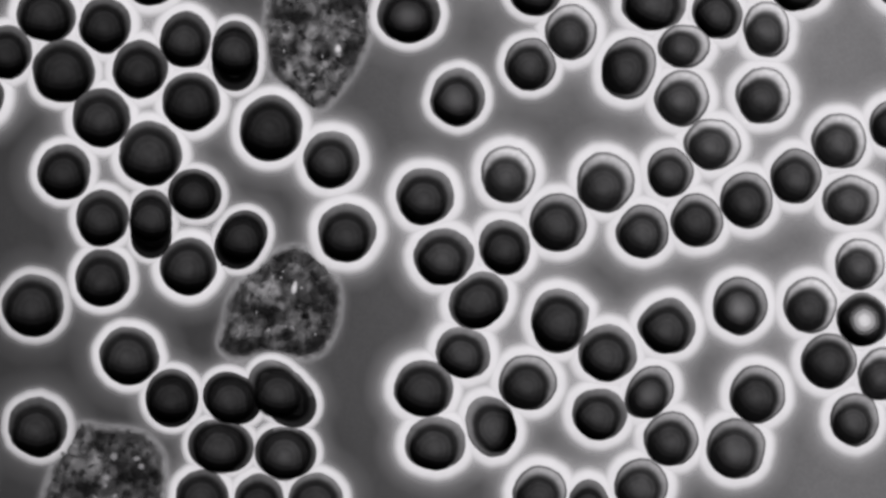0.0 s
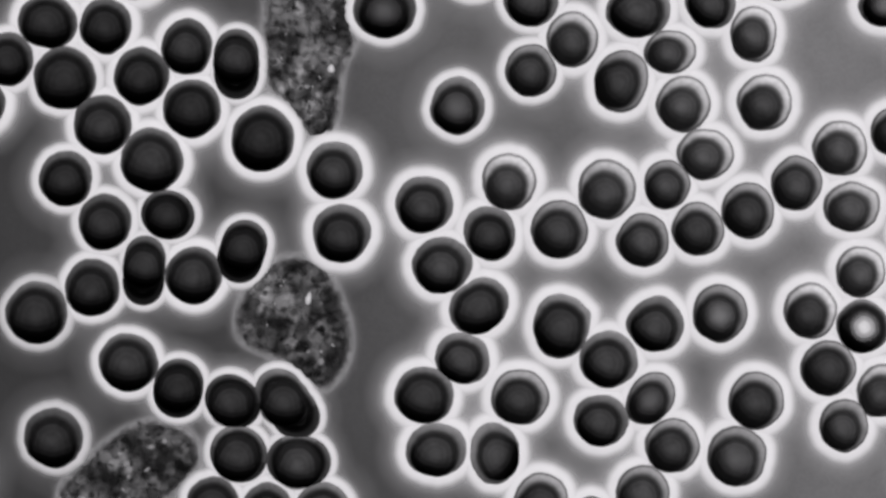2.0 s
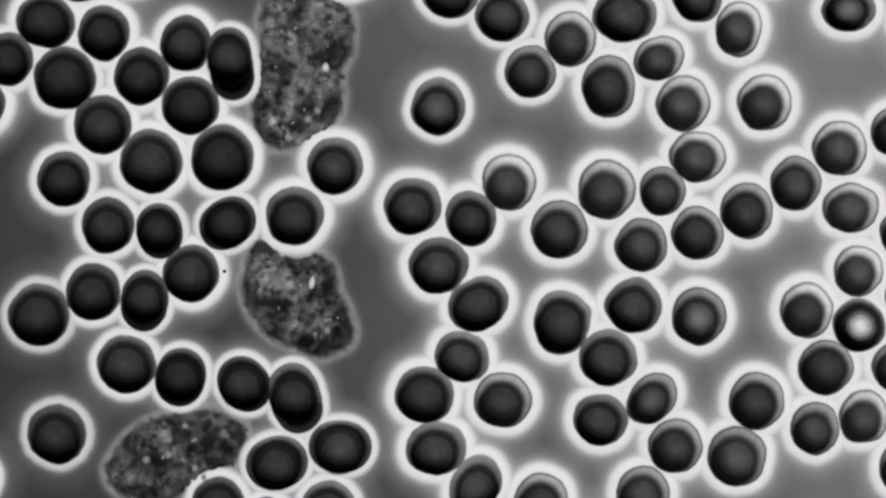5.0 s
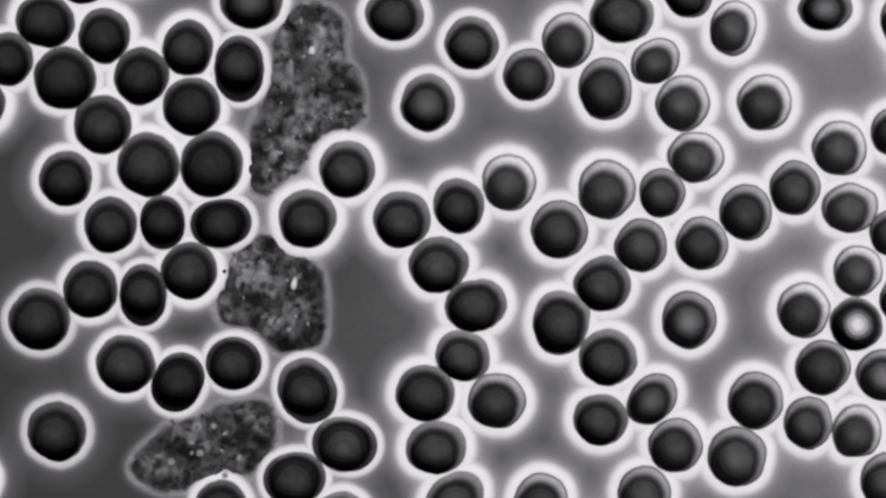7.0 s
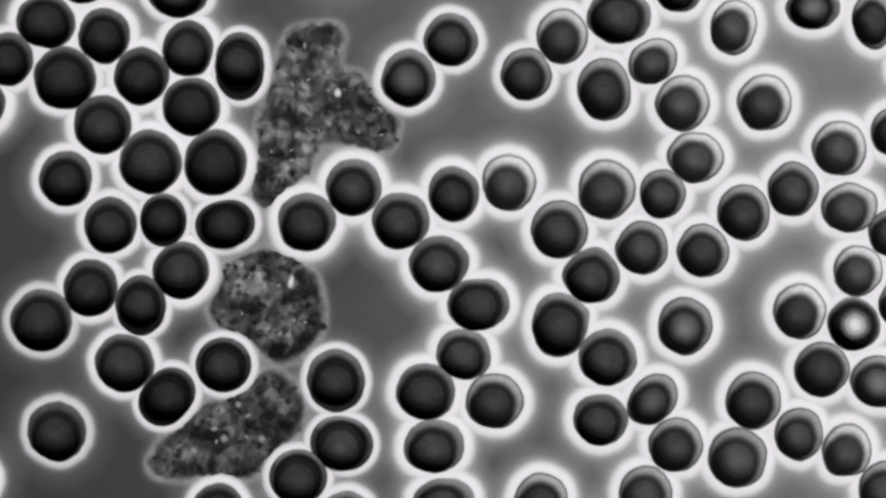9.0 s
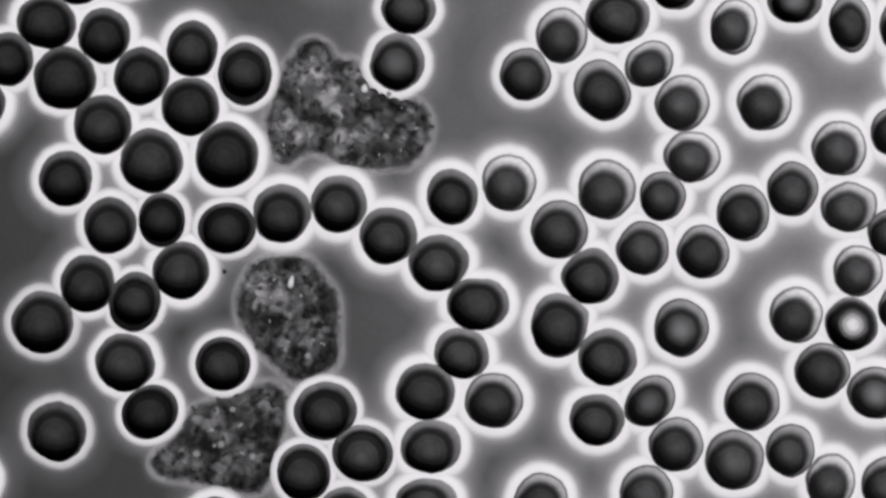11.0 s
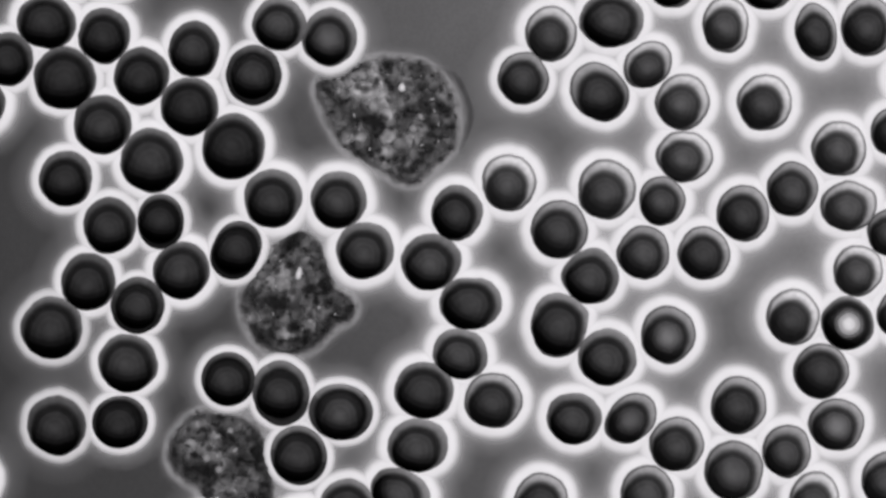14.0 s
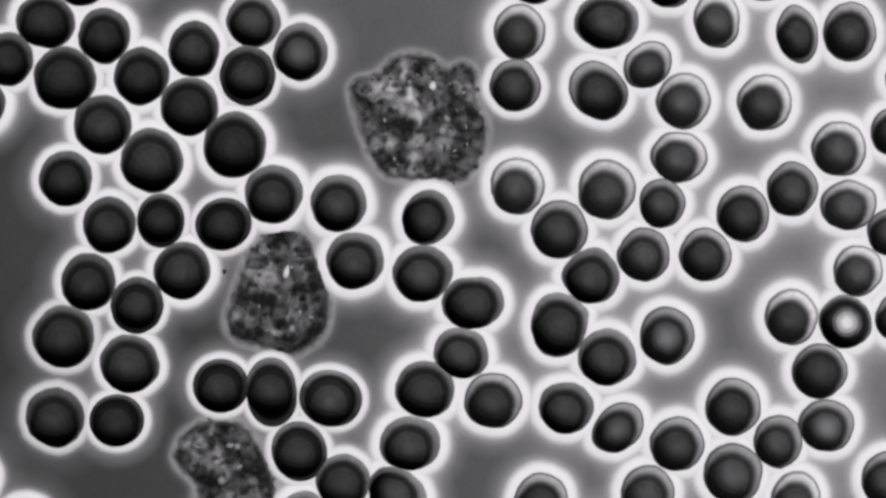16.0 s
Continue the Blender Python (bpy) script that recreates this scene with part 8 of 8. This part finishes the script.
    drift(flowing_c[1][40], (0, 1.21, -2.11), (1.5, 1.94, -0.38), (3, 2.54, 1.22), (4.2, 2.70, 1.61), (6.3, 1.92, 1.64), (7.5, 2.15, 1.48), (9, 1.88, 1.78), (11.3, 1.39, 1.74), (12.5, 1.10, 1.81), (14, 1.23, 1.60), (15, 1.29, 1.11), (16, 1.29, 0.83))
    drift(flowing_c[1][41], (0, -3.09, -4.07), (1.5, -1.54, -3.82), (3, 0.58, -3.04), (4.2, 2.15, -2.22), (6.3, 4.48, -0.79), (7.5, 4.67, -1.21), (9, 4.45, -0.70), (11.3, 3.84, -2.15), (12.5, 4.89, -3.51), (14, 3.50, -4.70), (15, 2.49, -4.75), (16, 2.12, -5.13))
    drift(flowing_c[1][42], (0, 4.85, -0.84), (1.5, 5.86, 1.60), (3, 6.16, 3.97), (4.2, 4.99, 3.84), (6.3, 3.03, 3.64), (7.5, 3.10, 3.57), (9, 2.91, 4.55), (11.3, 2.69, 4.41), (12.5, 2.24, 3.77), (14, 2.56, 2.95), (15, 2.43, 2.20), (16, 2.50, 1.72))
    drift(flowing_c[1][43], (0, 0.73, 4.66), (1.5, -0.33, 3.19), (3, -2.29, 1.46), (4.2, -3.52, 1.17), (6.3, -5.28, -0.62), (7.5, -5.52, -0.80), (9, -5.72, -1.40), (11.3, -4.51, -0.34), (12.5, -3.65, 0.67), (14, -2.90, 2.04), (15, -2.27, 2.59), (16, -2.09, 3.07))
    drift(flowing_c[1][44], (0, -1.66, 1.98), (1.5, -2.38, -0.13), (3, -2.62, -1.75), (4.2, -2.06, -1.45), (6.3, -1.31, -1.71), (7.5, -1.04, -1.64), (9, -0.67, -2.24), (11.3, -0.30, -2.06), (12.5, 0.25, -1.62), (14, 0.07, -1.69), (15, -0.14, -1.49), (16, -0.23, -1.40))
    drift(flowing_c[1][45], (0, 2.48, -0.63), (1.5, 3.07, 0.93), (3, 4.16, 2.51), (4.2, 4.17, 2.41), (6.3, 4.07, 2.40), (7.5, 4.32, 2.34), (9, 4.34, 3.01), (11.3, 3.28, 2.29), (12.5, 2.59, 0.65), (14, 2.01, -0.30), (15, 1.76, -0.89), (16, 1.63, -1.22))
    drift(flowing_c[1][46], (0, -5.23, -2.70), (1.5, -4.77, -3.62), (3, -3.26, -4.41), (4.2, -1.58, -3.79), (6.3, 0.36, -2.11), (7.5, 0.64, -2.21), (9, 0.84, -3.50), (11.3, 1.07, -4.07), (12.5, 1.10, -3.84), (14, -0.17, -4.60), (15, -1.01, -4.27), (16, -1.33, -3.90))
    drift(flowing_c[1][47], (0, -0.48, -3.19), (1.5, 0.82, -1.80), (3, 1.91, -0.31), (4.2, 2.31, 0.04), (6.3, 3.72, 0.73), (7.5, 3.74, 0.44), (9, 3.68, 0.95), (11.3, 2.71, 0.03), (12.5, 2.74, -0.98), (14, 2.21, -2.06), (15, 2.04, -2.73), (16, 1.93, -3.16))
    drift(flowing_c[1][48], (0, 1.79, -4.33), (1.5, 2.93, -1.91), (3, 4.50, 0.45), (4.2, 5.51, 0.84), (6.3, 6.57, 2.15), (7.5, 6.36, 2.49), (9, 6.71, 3.43), (11.3, 4.94, 2.35), (12.5, 4.37, 0.18), (14, 3.92, -1.10), (15, 3.81, -1.89), (16, 3.70, -2.33))
    drift(flowing_c[1][49], (0, 5.13, 1.83), (1.5, 5.12, 3.60), (3, 3.72, 4.39), (4.2, 2.46, 4.00), (6.3, 0.82, 2.76), (7.5, 1.01, 2.45), (9, 0.97, 3.24), (11.3, 0.77, 3.89), (12.5, 0.40, 4.13), (14, 1.00, 4.19), (15, 1.41, 4.01), (16, 1.44, 3.56))
    drift(flowing_c[1][50], (0, 3.86, 3.92), (1.5, 3.12, 4.37), (3, 0.86, 3.95), (4.2, -0.28, 3.49), (6.3, -2.56, 1.51), (7.5, -2.62, 1.37), (9, -2.88, 1.13), (11.3, -2.56, 2.47), (12.5, -2.46, 3.58), (14, -1.44, 4.48), (15, -0.28, 5.00), (16, -0.17, 4.76))
    drift(flowing_c[1][51], (0, -2.41, 4.58), (1.5, -3.71, 1.14), (3, -5.26, -1.70), (4.2, -5.92, -1.66), (6.3, -7.05, -2.80), (7.5, -7.55, -2.90), (9, -8.06, -3.69), (11.3, -6.85, -2.40), (12.5, -5.39, -0.93), (14, -4.73, 0.69), (15, -4.63, 1.80), (16, -4.44, 2.62))
    drift(flowing_c[1][52], (0, -3.41, -1.93), (1.5, -3.14, -3.43), (3, -1.44, -3.64), (4.2, 0.23, -3.07), (6.3, 2.50, -1.36), (7.5, 2.80, -1.87), (9, 2.68, -2.21), (11.3, 3.10, -3.99), (12.5, 3.11, -3.74), (14, 1.72, -4.94), (15, 0.73, -5.01), (16, 0.32, -4.90))
    drift(flowing_c[1][53], (0, -4.85, -0.16), (1.5, -6.25, -2.59), (3, -5.43, -4.17), (4.2, -3.88, -4.19), (6.3, -2.01, -3.45), (7.5, -2.20, -2.74), (9, -1.89, -3.90), (11.3, -1.32, -3.79), (12.5, -0.96, -3.32), (14, -1.17, -3.04), (15, -1.66, -2.49), (16, -1.79, -2.19))
    drift(flowing_c[1][54], (0, -0.42, 3.33), (1.5, -1.66, 1.91), (3, -3.67, -0.06), (4.2, -4.65, -0.27), (6.3, -6.34, -1.63), (7.5, -6.78, -1.70), (9, -7.03, -2.47), (11.3, -5.77, -1.36), (12.5, -5.42, 0.71), (14, -4.74, 2.50), (15, -3.83, 3.37), (16, -3.73, 4.12))
    drift(flowing_c[1][55], (0, 3.29, 1.29), (1.5, 3.49, 2.49), (3, 2.07, 3.04), (4.2, 1.18, 2.73), (6.3, -0.74, 1.88), (7.5, -0.72, 1.72), (9, -0.82, 1.85), (11.3, -0.83, 2.82), (12.5, -0.85, 2.93), (14, -0.29, 2.98), (15, 0.03, 2.95), (16, 0.09, 2.73))
    drift(film_a, (0, 0.00, 0.00), (7.5, 0.00, 1.00), (9, 1.00, -1.00), (11.3, 6.70, -1.97), (12.5, 7.40, -0.73), (14, 6.34, 0.38), (15, 5.27, 1.68), (16, 2.00, 2.00))
    drift(bright_a, (0, 3.0, -4.9), (1.5, 3.1, -4.75), (3, 3.3, -4.3), (4.2, 3.7, -2.5), (6.3, 2.0, 4.0), (7, 1.3, 5.9), (9, 3.3, 2.7), (11.3, 2.6, 3.5), (13, 1.3, 3.3), (15.5, 1.5, 4.5), (16, 1.5, 4.5))
    drift(bright_b, (0, 1.5, 2.6), (4.2, 1.86, 2.81), (6.3, 2.54, 1.24), (7.5, 2.79, 1.85), (9, 2.85, 2.81), (11.3, -0.10, 4.56), (12.5, 0.4, 3.6), (16, 0.8, 3.0))
    drift(dark_b, (0, 0.5, -3.5), (4.2, 1.2, -4.4), (6.3, 1.74, -6.66), (8, 1.04, -6.43), (9.2, 0.88, -6.34), (11.3, 0.5, -4.5), (16, 0.0, -4.0))
    drift(bud_b, (0, 3.0, -1.0), (4.2, 4.6, -2.8), (6.3, 6.35, -4.8), (6.8, 6.3, -4.4), (7.5, 6.9, -4.1), (9, 7.2, -3.1), (9.2, 7.0, -3.0), (11.3, 3.5, -1.0), (16, 3.0, -0.5))
    drift(foot_a, (0, 0.0, 0.0), (4.2, 0.5, -1.0), (6.3, 4.6, -1.2), (7, 6.2, -1.3), (7.5, 6.9, -1.7), (9, 9.2, -3.0), (11.3, 6.5, -3.5), (12.5, 4.0, -3.0), (16, 1.0, -2.0))


motions()
